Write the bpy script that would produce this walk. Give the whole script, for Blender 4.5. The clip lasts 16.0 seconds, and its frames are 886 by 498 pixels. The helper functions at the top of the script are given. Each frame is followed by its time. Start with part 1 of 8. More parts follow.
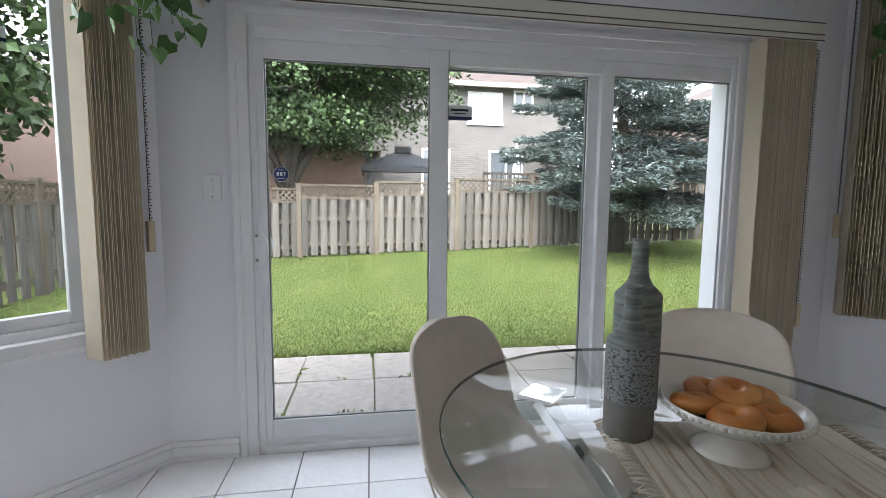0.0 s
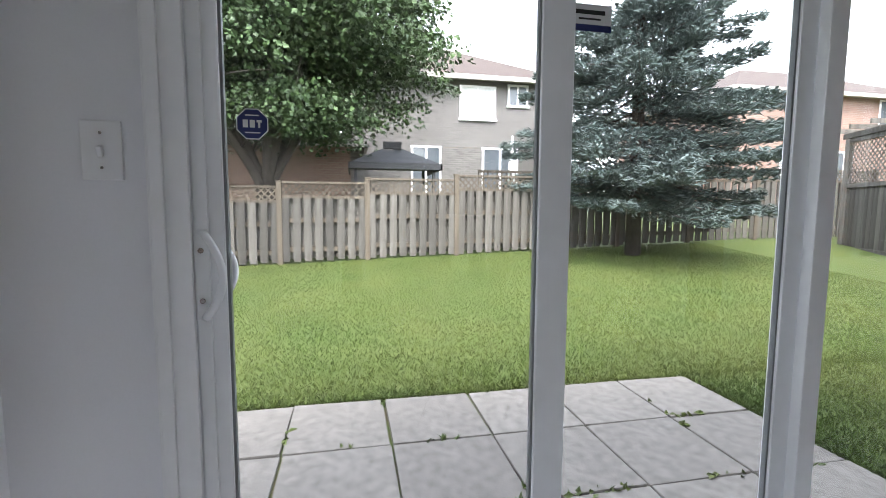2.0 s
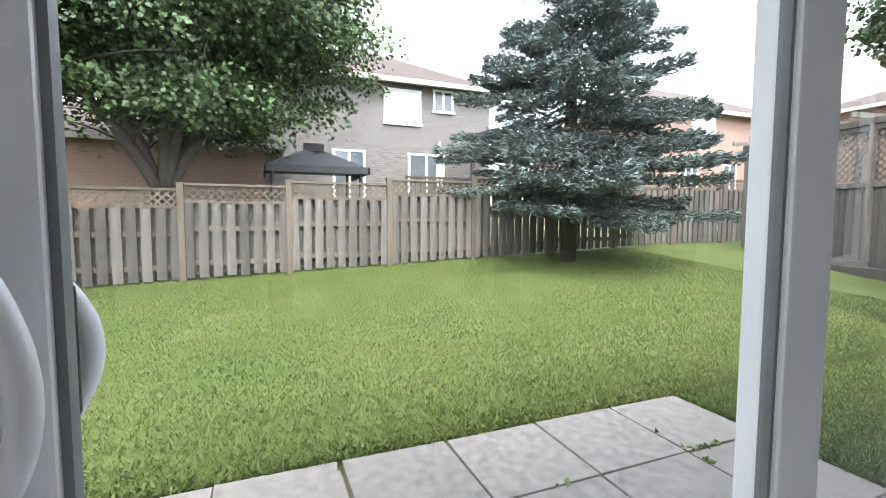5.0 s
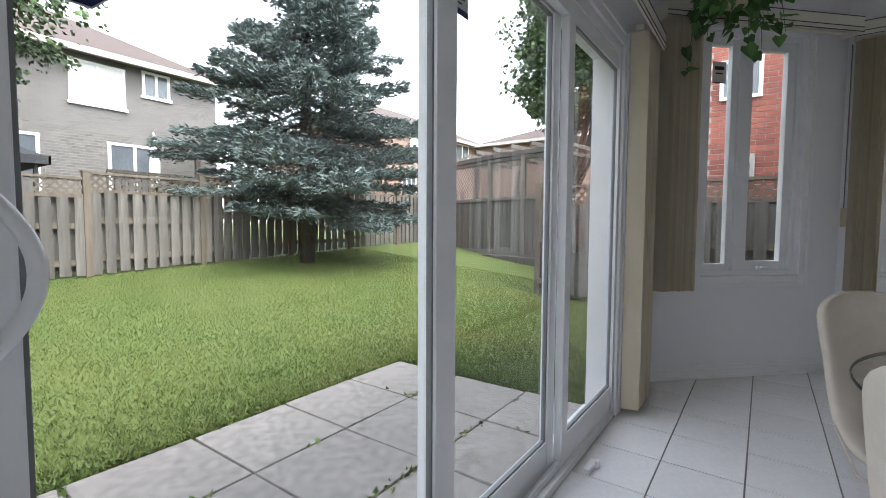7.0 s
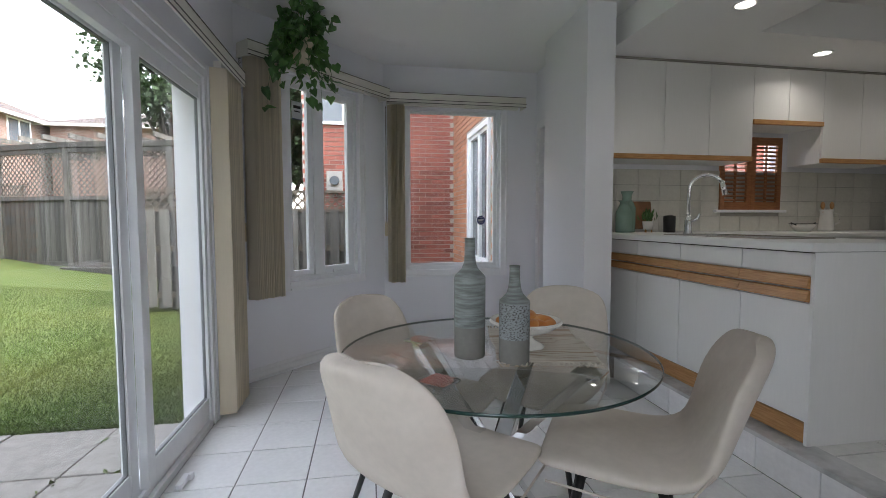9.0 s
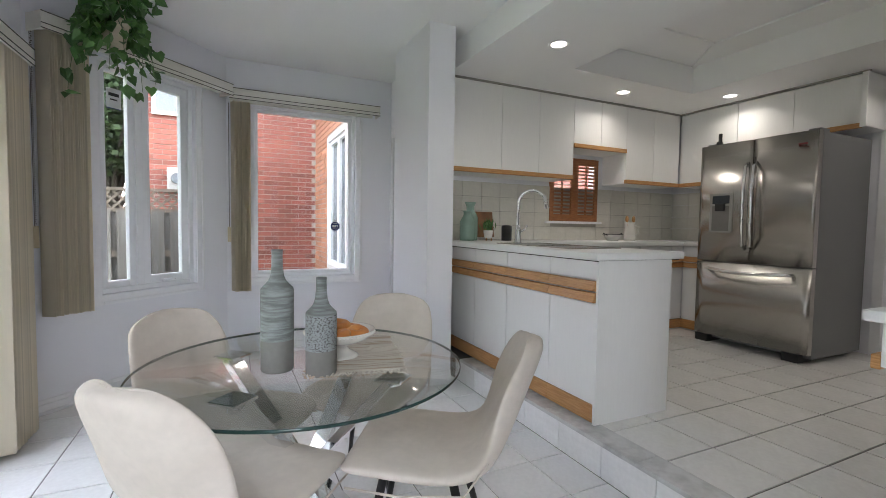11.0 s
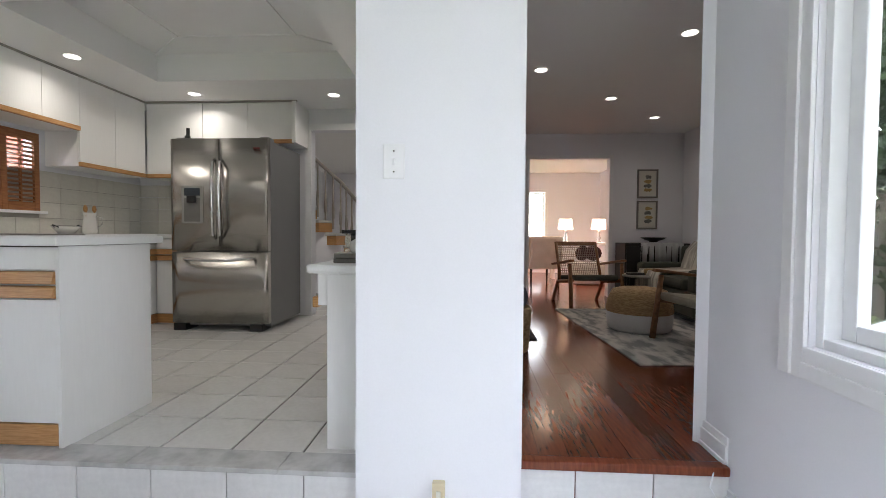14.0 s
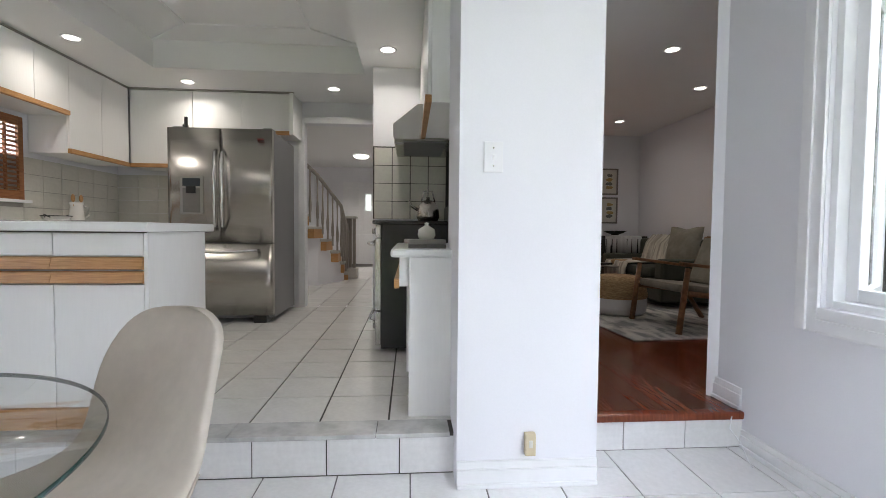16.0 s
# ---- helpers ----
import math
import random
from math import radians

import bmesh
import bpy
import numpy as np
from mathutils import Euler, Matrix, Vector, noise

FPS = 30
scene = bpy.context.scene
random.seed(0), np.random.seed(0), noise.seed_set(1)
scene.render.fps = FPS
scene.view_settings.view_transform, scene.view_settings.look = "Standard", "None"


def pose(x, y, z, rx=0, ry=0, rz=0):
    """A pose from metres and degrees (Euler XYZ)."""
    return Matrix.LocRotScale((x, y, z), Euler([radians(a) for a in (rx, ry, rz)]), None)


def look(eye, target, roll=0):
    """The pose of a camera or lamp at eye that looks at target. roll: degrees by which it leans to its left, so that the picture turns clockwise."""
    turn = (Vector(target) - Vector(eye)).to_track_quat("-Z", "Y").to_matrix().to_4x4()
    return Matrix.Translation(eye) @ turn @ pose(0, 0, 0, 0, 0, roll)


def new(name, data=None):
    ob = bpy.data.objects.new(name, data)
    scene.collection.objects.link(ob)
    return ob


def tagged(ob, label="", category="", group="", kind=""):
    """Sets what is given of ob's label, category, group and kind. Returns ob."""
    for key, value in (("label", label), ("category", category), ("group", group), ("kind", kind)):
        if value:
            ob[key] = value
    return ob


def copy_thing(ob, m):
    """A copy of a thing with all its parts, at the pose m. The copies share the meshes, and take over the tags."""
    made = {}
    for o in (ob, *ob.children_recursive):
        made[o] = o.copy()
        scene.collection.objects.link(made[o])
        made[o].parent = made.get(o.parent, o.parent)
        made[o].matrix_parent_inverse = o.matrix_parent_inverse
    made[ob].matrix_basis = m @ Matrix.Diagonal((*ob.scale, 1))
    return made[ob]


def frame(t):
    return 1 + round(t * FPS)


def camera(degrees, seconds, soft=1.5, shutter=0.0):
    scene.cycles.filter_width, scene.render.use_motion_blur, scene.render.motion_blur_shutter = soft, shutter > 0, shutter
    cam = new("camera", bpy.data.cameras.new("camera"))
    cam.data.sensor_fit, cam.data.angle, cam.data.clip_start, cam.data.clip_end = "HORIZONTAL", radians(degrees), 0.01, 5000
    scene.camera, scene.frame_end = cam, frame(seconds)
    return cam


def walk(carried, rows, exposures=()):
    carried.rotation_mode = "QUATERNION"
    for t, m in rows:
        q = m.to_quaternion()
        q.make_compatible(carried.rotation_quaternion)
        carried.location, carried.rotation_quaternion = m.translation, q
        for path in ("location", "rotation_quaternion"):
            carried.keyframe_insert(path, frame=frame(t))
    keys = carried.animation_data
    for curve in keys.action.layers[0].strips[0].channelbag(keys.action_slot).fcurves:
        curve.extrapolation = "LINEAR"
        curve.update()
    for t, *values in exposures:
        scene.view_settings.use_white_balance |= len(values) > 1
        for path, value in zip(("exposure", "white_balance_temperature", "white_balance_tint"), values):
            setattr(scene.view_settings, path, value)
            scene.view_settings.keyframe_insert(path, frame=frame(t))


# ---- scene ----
cam = camera(89.1, 16.0, 0.8)
# seconds, stops
EXPOSURES = [(0.0, 3.62), (1.0, 3.48), (2.0, 3.36), (5.5, 3.35), (6.5, 3.2), (8.0, 3.3), (8.7, 3.4), (10.8, 4.25), (12.5, 4.22), (14.5, 4.45), (15.5, 4.53), (16.0, 4.48)]
PATH = [
    (0, (0.196, 0.772, 1.163), (0.511, 2.738, 0.974), 0.5),
    (0.5, (0.15, 1.063, 1.108), (0.48, 3.026, 0.915), 0.4),
    (1, (0.074, 1.335, 1.108), (0.414, 3.296, 0.913), 0.6),
    (1.5, (0.0, 1.59, 1.129), (0.371, 3.546, 0.935), 0.6),
    (2.5, (0.019, 2.055, 1.099), (0.435, 4.004, 0.932), 0.1),
    (3, (-0.007, 2.231, 1.085), (0.434, 4.175, 0.922), 0.3),
    (5.5, (-0.19, 2.553, 1.069), (0.712, 4.333, 0.935), 0.1),
    (6, (-0.245, 2.496, 1.061), (0.861, 4.156, 0.926), 0.1),
    (6.5, (-0.275, 2.377, 1.039), (1.095, 3.828, 0.906), -0.2),
    (7, (-0.389, 2.266, 1.022), (1.237, 3.425, 0.907), 0.3),
    (7.5, (-0.486, 2.147, 1.039), (1.367, 2.893, 0.929), 0.2),
    (8, (-0.548, 2.059, 1.071), (1.425, 2.371, 0.961), 0.2),
    (8.5, (-0.576, 2.039, 1.106), (1.419, 1.949, 0.996), -0.0),
    (8.7, (-0.595, 2.03, 1.126), (1.391, 1.825, 1.012), -0.1),
    (10.8, (-0.693, 1.838, 1.182), (1.153, 1.075, 1.072), 1.0),
    (11, (-0.712, 1.818, 1.175), (1.094, 0.966, 1.075), 0.9),
    (11.5, (-0.788, 1.766, 1.175), (0.876, 0.66, 1.077), 1.1),
    (12, (-0.821, 1.73, 1.143), (0.617, 0.343, 1.058), 1.0),
    (12.5, (-0.807, 1.702, 1.123), (0.284, 0.027, 1.051), 1.0),
    (13, (-0.791, 1.701, 1.108), (-0.106, -0.177, 1.041), 0.7),
    (13.5, (-0.775, 1.783, 1.09), (-0.442, -0.188, 1.024), 0.6),
    (14, (-0.704, 1.898, 1.075), (-0.582, -0.097, 1.01), 0.4),
    (14.5, (-0.612, 1.955, 1.065), (-0.624, -0.043, 0.996), 0.4),
    (15, (-0.457, 2.007, 1.051), (-0.559, 0.011, 0.978), 0.5),
    (15.5, (-0.268, 2.067, 1.045), (-0.413, 0.074, 0.969), 0.6),
    (16, (-0.115, 2.125, 1.032), (-0.264, 0.132, 0.951), 0.5),
]
walk(cam, [(t, look(eye, target, roll)) for t, eye, target, roll in PATH], EXPOSURES)
# ---- daylight: a bright overcast sky ----
world = bpy.data.worlds.new("overcast")
scene.world = world
world.use_nodes = True
wt = world.node_tree
bg = wt.nodes["Background"]
sky = wt.nodes.new("ShaderNodeTexSky")
sky.sky_type = "NISHITA"
sky.sun_disc = False
sky.sun_elevation = radians(48)
sky.sun_rotation = radians(200)
grey = wt.nodes.new("ShaderNodeHueSaturation")
grey.inputs["Saturation"].default_value = 0.32
grey.inputs["Value"].default_value = 1.0
wt.links.new(sky.outputs[0], grey.inputs["Color"])
wt.links.new(grey.outputs[0], bg.inputs["Color"])
bg.inputs["Strength"].default_value = 0.15
sun_data = bpy.data.lights.new("sun", "SUN")
sun_data.energy = 0.5
sun_data.angle = radians(25)
sun_data.color = (1.0, 0.97, 0.93)
sun = new("sun", sun_data)
sun.matrix_world = look((0, 0, 30), (6, 20, 0))


def pot_lamp(x, y, z, power, size=0.11, tone=(1.0, 0.93, 0.84)):
    data = bpy.data.lights.new("downlight_lamp", "AREA")
    data.shape, data.size, data.energy, data.color = "DISK", size, power, tone
    data.spread = radians(145)
    lamp = new("downlight_lamp", data)
    lamp.matrix_world = pose(x, y, z, 0, 0, 0)
    return lamp
# ---- materials ----
def mat(name, color, rough=0.6, metal=0.0, vary=0.08, grain=40.0, stain=3.0, bump=0.05, coat=0.0, spec=0.5, stretch=(1, 1, 1), rnd=0.0, dist=0.002):
    """A painted, cloth or stone-like surface: base colour with fine grain and broad stains, and fine relief."""
    m = bpy.data.materials.new(name)
    m.use_nodes = True
    nt = m.node_tree
    b = nt.nodes["Principled BSDF"]
    b.inputs["Roughness"].default_value = rough
    b.inputs["Metallic"].default_value = metal
    b.inputs["Specular IOR Level"].default_value = spec
    if coat:
        b.inputs["Coat Weight"].default_value = coat
        b.inputs["Coat Roughness"].default_value = 0.08
    tc = nt.nodes.new("ShaderNodeTexCoord")
    mp = nt.nodes.new("ShaderNodeMapping")
    mp.inputs["Scale"].default_value = stretch
    nt.links.new(tc.outputs["Object"], mp.inputs["Vector"])
    n1 = nt.nodes.new("ShaderNodeTexNoise")
    n1.inputs["Scale"].default_value = grain
    n1.inputs["Detail"].default_value = 5
    n2 = nt.nodes.new("ShaderNodeTexNoise")
    n2.inputs["Scale"].default_value = stain
    n2.inputs["Detail"].default_value = 3
    nt.links.new(mp.outputs[0], n1.inputs["Vector"])
    nt.links.new(mp.outputs[0], n2.inputs["Vector"])
    add = nt.nodes.new("ShaderNodeMath")
    add.operation = "ADD"
    nt.links.new(n1.outputs["Fac"], add.inputs[0])
    nt.links.new(n2.outputs["Fac"], add.inputs[1])
    val = nt.nodes.new("ShaderNodeMapRange")
    val.inputs["From Min"].default_value = 0.6
    val.inputs["From Max"].default_value = 1.4
    val.inputs["To Min"].default_value = 1.0 - vary
    val.inputs["To Max"].default_value = 1.0 + vary
    nt.links.new(add.outputs[0], val.inputs["Value"])
    hsv = nt.nodes.new("ShaderNodeHueSaturation")
    hsv.inputs["Color"].default_value = (*color, 1)
    if rnd:
        oi = nt.nodes.new("ShaderNodeObjectInfo")
        r = nt.nodes.new("ShaderNodeMapRange")
        r.inputs["To Min"].default_value = 1 - rnd
        r.inputs["To Max"].default_value = 1 + rnd
        nt.links.new(oi.outputs["Random"], r.inputs["Value"])
        mul = nt.nodes.new("ShaderNodeMath")
        mul.operation = "MULTIPLY"
        nt.links.new(val.outputs[0], mul.inputs[0])
        nt.links.new(r.outputs[0], mul.inputs[1])
        nt.links.new(mul.outputs[0], hsv.inputs["Value"])
    else:
        nt.links.new(val.outputs[0], hsv.inputs["Value"])
    nt.links.new(hsv.outputs[0], b.inputs["Base Color"])
    if bump:
        bp = nt.nodes.new("ShaderNodeBump")
        bp.inputs["Strength"].default_value = bump
        bp.inputs["Distance"].default_value = dist
        nt.links.new(n1.outputs["Fac"], bp.inputs["Height"])
        nt.links.new(bp.outputs[0], b.inputs["Normal"])
    return m


def two_tone(name, a, b, scale, lo=0.45, hi=0.6, rough=0.7, bump=0.2, stretch=(1, 1, 1), metal=0.0, detail=6, island=0.0, dist=0.004, rnd=0.0, spec=0.5):
    """Two colours mixed by a noise between lo and hi."""
    m = mat(name, a, rough=rough, metal=metal, bump=bump, stretch=stretch, dist=dist, rnd=rnd, spec=spec)
    nt = m.node_tree
    hsv = [n for n in nt.nodes if n.type == "HUE_SAT"][0]
    mp = [n for n in nt.nodes if n.type == "MAPPING"][0]
    n = nt.nodes.new("ShaderNodeTexNoise")
    n.inputs["Scale"].default_value = scale
    n.inputs["Detail"].default_value = detail
    nt.links.new(mp.outputs[0], n.inputs["Vector"])
    ramp = nt.nodes.new("ShaderNodeValToRGB")
    ramp.color_ramp.elements[0].position, ramp.color_ramp.elements[1].position = lo, hi
    ramp.color_ramp.elements[0].color = (*a, 1)
    ramp.color_ramp.elements[1].color = (*b, 1)
    nt.links.new(n.outputs["Fac"], ramp.inputs[0])
    nt.links.new(ramp.outputs[0], hsv.inputs["Color"])
    if island:
        g = nt.nodes.new("ShaderNodeNewGeometry")
        r = nt.nodes.new("ShaderNodeMapRange")
        r.inputs["To Min"].default_value = 1 - island
        r.inputs["To Max"].default_value = 1 + island
        nt.links.new(g.outputs["Random Per Island"], r.inputs["Value"])
        h2 = nt.nodes.new("ShaderNodeHueSaturation")
        nt.links.new(ramp.outputs[0], h2.inputs["Color"])
        nt.links.new(r.outputs[0], h2.inputs["Value"])
        nt.links.new(h2.outputs[0], hsv.inputs["Color"])
    return m


def glass_mat(name, tint=(0.95, 0.97, 0.96), gloss=1.0, flat=0.03, power=5.0):
    """Thin clear glass: see-through, with a mirror that grows at a slant."""
    m = bpy.data.materials.new(name)
    m.use_nodes = True
    nt = m.node_tree
    nt.nodes.remove(nt.nodes["Principled BSDF"])
    out = nt.nodes["Material Output"]
    tr = nt.nodes.new("ShaderNodeBsdfTransparent")
    tr.inputs[0].default_value = (*tint, 1)
    gl = nt.nodes.new("ShaderNodeBsdfGlossy")
    gl.inputs["Roughness"].default_value = 0.0
    lw = nt.nodes.new("ShaderNodeLayerWeight")
    lw.inputs["Blend"].default_value = 0.5
    pw = nt.nodes.new("ShaderNodeMath")
    pw.operation = "POWER"
    pw.inputs[1].default_value = power
    nt.links.new(lw.outputs["Facing"], pw.inputs[0])
    mx = nt.nodes.new("ShaderNodeMixShader")
    mul = nt.nodes.new("ShaderNodeMath")
    mul.operation = "MULTIPLY_ADD"
    mul.use_clamp = True
    mul.inputs[1].default_value = 0.9 * gloss
    mul.inputs[2].default_value = flat
    nt.links.new(pw.outputs[0], mul.inputs[0])
    nt.links.new(mul.outputs[0], mx.inputs[0])
    nt.links.new(tr.outputs[0], mx.inputs[1])
    nt.links.new(gl.outputs[0], mx.inputs[2])
    nt.links.new(mx.outputs[0], out.inputs[0])
    return m


def glow(name, color, strength):
    m = bpy.data.materials.new(name)
    m.use_nodes = True
    b = m.node_tree.nodes["Principled BSDF"]
    b.inputs["Base Color"].default_value = (*color, 1)
    b.inputs["Emission Color"].default_value = (*color, 1)
    b.inputs["Emission Strength"].default_value = strength
    return m


WALL = mat("wall_paint", (0.82, 0.82, 0.86), rough=0.7, vary=0.02, grain=160, stain=1.3, bump=0.08)
CEIL = mat("ceiling_paint", (0.86, 0.86, 0.86), rough=0.85, vary=0.02, grain=220, stain=1.0, bump=0.15)
TRIM = mat("trim_paint", (0.84, 0.84, 0.86), rough=0.35, vary=0.03, grain=30, stain=4, bump=0.02)
VINYL = mat("white_vinyl", (0.83, 0.84, 0.86), rough=0.3, vary=0.03, grain=20, stain=5, bump=0.01)
LAMINATE = mat("white_laminate", (0.85, 0.845, 0.835), rough=0.4, vary=0.025, grain=90, stain=2, bump=0.03, stretch=(1, 1, 0.1))
COUNTER = mat("counter_laminate", (0.82, 0.82, 0.81), rough=0.3, vary=0.03, grain=200, stain=3, bump=0.01)
OAK = two_tone("oak", (0.55, 0.30, 0.12), (0.42, 0.20, 0.07), 18, 0.4, 0.65, rough=0.4, bump=0.1, stretch=(0.7, 6, 12))
SHUTTER = two_tone("shutter_wood", (0.36, 0.15, 0.06), (0.27, 0.10, 0.04), 14, 0.4, 0.65, rough=0.45, bump=0.1, stretch=(1, 1, 6))
TILE = two_tone("floor_tile", (0.84, 0.835, 0.84), (0.77, 0.765, 0.77), 6, 0.35, 0.75, rough=0.22, bump=0.03, rnd=0.03, detail=8)
KTILE = two_tone("kitchen_tile", (0.75, 0.74, 0.72), (0.67, 0.66, 0.645), 7, 0.35, 0.75, rough=0.2, bump=0.03, rnd=0.04, detail=8)
GROUT = mat("grout", (0.20, 0.195, 0.19), rough=0.9, vary=0.15)
KGROUT = mat("dark_grout", (0.07, 0.065, 0.06), rough=0.9, vary=0.2)
MARBLE = two_tone("marble", (0.60, 0.60, 0.60), (0.42, 0.42, 0.42), 9, 0.4, 0.7, rough=0.25, bump=0.02)
WOODFLOOR = two_tone("cherry_floor", (0.19, 0.045, 0.018), (0.10, 0.022, 0.010), 9, 0.35, 0.7, rough=0.16, bump=0.06, stretch=(8, 0.8, 1), rnd=0.25)
STEEL = mat("stainless", (0.50, 0.48, 0.45), rough=0.27, metal=1.0, vary=0.05, grain=60, stain=2, bump=0.03, stretch=(1, 1, 40))
STEEL_SIDE = mat("fridge_side", (0.22, 0.22, 0.225), rough=0.45, metal=0.3, vary=0.05, grain=180, bump=0.08)
CHROME = mat("chrome", (0.82, 0.83, 0.84), rough=0.06, metal=1.0, vary=0.01, bump=0)
BLACK = mat("black_enamel", (0.012, 0.012, 0.013), rough=0.25, vary=0.1, bump=0.01)
BLACKMETAL = mat("black_metal", (0.015, 0.015, 0.016), rough=0.4, vary=0.1, bump=0.02)
BEIGE = two_tone("beige_velvet", (0.64, 0.575, 0.515), (0.56, 0.495, 0.435), 5, 0.35, 0.7, rough=0.95, bump=0.25, dist=0.0015, spec=0.2)
BLIND = mat("vertical_blind", (0.78, 0.71, 0.58), rough=0.8, vary=0.05, grain=120, stain=4, bump=0.1, stretch=(1, 1, 0.1), rnd=0.16)
VALANCE = mat("valance_vinyl", (0.72, 0.70, 0.63), rough=0.4, vary=0.03, bump=0.02)
DARKLINE = mat("dark_edge_and_shade", (0.07, 0.06, 0.05), rough=0.5)
# thin vinyl lets daylight through
_nt = BLIND.node_tree
_thin, _mix = _nt.nodes.new("ShaderNodeBsdfTranslucent"), _nt.nodes.new("ShaderNodeMixShader")
_thin.inputs["Color"].default_value = (0.78, 0.71, 0.58, 1)
_mix.inputs[0].default_value = 0.4
_nt.links.new(_nt.nodes["Principled BSDF"].outputs[0], _mix.inputs[1])
_nt.links.new(_thin.outputs[0], _mix.inputs[2])
_nt.links.new(_mix.outputs[0], _nt.nodes["Material Output"].inputs["Surface"])
PANE = glass_mat("window_glass", tint=(0.99, 0.99, 0.99), flat=0.02)
TABLEGLASS = glass_mat("table_glass", tint=(0.985, 0.995, 0.99), gloss=0.42, flat=0.06, power=3.0)
GLASSEDGE = mat("glass_edge", (0.018, 0.045, 0.04), rough=0.1, vary=0.05, bump=0)


def brick_mat(name, a, b, mortar, sx=0.215, sz=0.075, rough=0.85):
    """Brick courses for far walls: local x along the wall, z up."""
    m = mat(name, a, rough=rough, vary=0.12, grain=30, stain=1.2, bump=0.3)
    nt = m.node_tree
    hsv = [n for n in nt.nodes if n.type == "HUE_SAT"][0]
    tc = [n for n in nt.nodes if n.type == "TEX_COORD"][0]
    sep = nt.nodes.new("ShaderNodeSeparateXYZ")
    nt.links.new(tc.outputs["Object"], sep.inputs[0])
    ad = nt.nodes.new("ShaderNodeMath")
    ad.operation = "ADD"
    nt.links.new(sep.outputs["X"], ad.inputs[0])
    nt.links.new(sep.outputs["Y"], ad.inputs[1])
    cmb = nt.nodes.new("ShaderNodeCombineXYZ")
    nt.links.new(ad.outputs[0], cmb.inputs["X"])
    nt.links.new(sep.outputs["Z"], cmb.inputs["Y"])
    br = nt.nodes.new("ShaderNodeTexBrick")
    br.inputs["Color1"].default_value = (*a, 1)
    br.inputs["Color2"].default_value = (*b, 1)
    br.inputs["Mortar"].default_value = (*mortar, 1)
    br.inputs["Scale"].default_value = 1.0
    br.inputs["Mortar Size"].default_value = 0.006
    br.inputs["Brick Width"].default_value = sx
    br.inputs["Row Height"].default_value = sz
    nt.links.new(cmb.outputs[0], br.inputs["Vector"])
    nt.links.new(br.outputs["Color"], hsv.inputs["Color"])
    bp = [n for n in nt.nodes if n.type == "BUMP"][0]
    nt.links.new(br.outputs["Fac"], bp.inputs["Height"])
    bp.invert = True
    return m


GRASS = two_tone("lawn", (0.066, 0.10, 0.017), (0.095, 0.122, 0.028), 1.6, 0.35, 0.7, rough=0.9, bump=0.9, dist=0.03)
BLADE = two_tone("grass_blade", (0.062, 0.105, 0.016), (0.118, 0.142, 0.034), 0.9, 0.35, 0.65, rough=0.7, bump=0, island=0.35)
SLAB = two_tone("concrete_slab", (0.245, 0.228, 0.208), (0.150, 0.138, 0.124), 16.0, 0.36, 0.72, rough=0.9, bump=0.5, rnd=0.12, detail=10)
DIRT = two_tone("soil_joint", (0.10, 0.085, 0.05), (0.08, 0.11, 0.03), 9, 0.4, 0.6, rough=1.0, bump=0.6)
FENCE = two_tone("weathered_cedar", (0.135, 0.128, 0.115), (0.062, 0.056, 0.048), 3.0, 0.35, 0.7, rough=0.9, bump=0.4, stretch=(5, 5, 0.5), rnd=0.35)
FENCEWARM = two_tone("cedar_post", (0.125, 0.104, 0.078), (0.075, 0.060, 0.045), 4.0, 0.35, 0.7, rough=0.85, bump=0.3, stretch=(4, 4, 0.6), rnd=0.2)
BARK = two_tone("bark", (0.10, 0.085, 0.07), (0.05, 0.042, 0.035), 9, 0.35, 0.65, rough=1.0, bump=1.0, stretch=(3, 3, 0.8), dist=0.02)
MAPLE = two_tone("maple_leaf", (0.026, 0.056, 0.016), (0.048, 0.084, 0.025), 0.7, 0.35, 0.65, rough=0.6, bump=0, island=0.45)
SPRUCE = two_tone("blue_spruce", (0.066, 0.092, 0.085), (0.115, 0.15, 0.143), 1.1, 0.35, 0.65, rough=0.8, bump=0, island=0.4)
GREYBRICK = brick_mat("grey_brick", (0.15, 0.142, 0.134), (0.105, 0.099, 0.093), (0.20, 0.19, 0.18))
PINKBRICK = brick_mat("pink_brick", (0.25, 0.155, 0.125), (0.20, 0.12, 0.095), (0.28, 0.24, 0.21))
REDBRICK = two_tone("red_brick", (0.27, 0.085, 0.058), (0.17, 0.055, 0.042), 3, 0.35, 0.7, rough=0.9, bump=0.4, rnd=0.3)
ORANGEBRICK = two_tone("orange_brick", (0.52, 0.25, 0.15), (0.42, 0.19, 0.11), 3, 0.35, 0.7, rough=0.9, bump=0.4, rnd=0.2)
MORTAR = mat("mortar", (0.42, 0.38, 0.34), rough=0.95, vary=0.1, grain=80, bump=0.3)
SHINGLE = two_tone("roof_shingle", (0.085, 0.062, 0.054), (0.05, 0.038, 0.034), 2.5, 0.35, 0.7, rough=0.95, bump=0.7, stretch=(1, 6, 6))
SOFFIT = mat("soffit_paint", (0.36, 0.34, 0.31), rough=0.6)
DARKGLASS = mat("far_window_glass", (0.10, 0.115, 0.13), rough=0.08, vary=0.3, stain=1.5, bump=0)
CURTAIN = mat("far_curtain", (0.70, 0.71, 0.72), rough=0.6, vary=0.1, grain=8, stretch=(6, 6, 0.2))
GAZEBO = mat("gazebo_roof", (0.045, 0.047, 0.05), rough=0.6, vary=0.1)
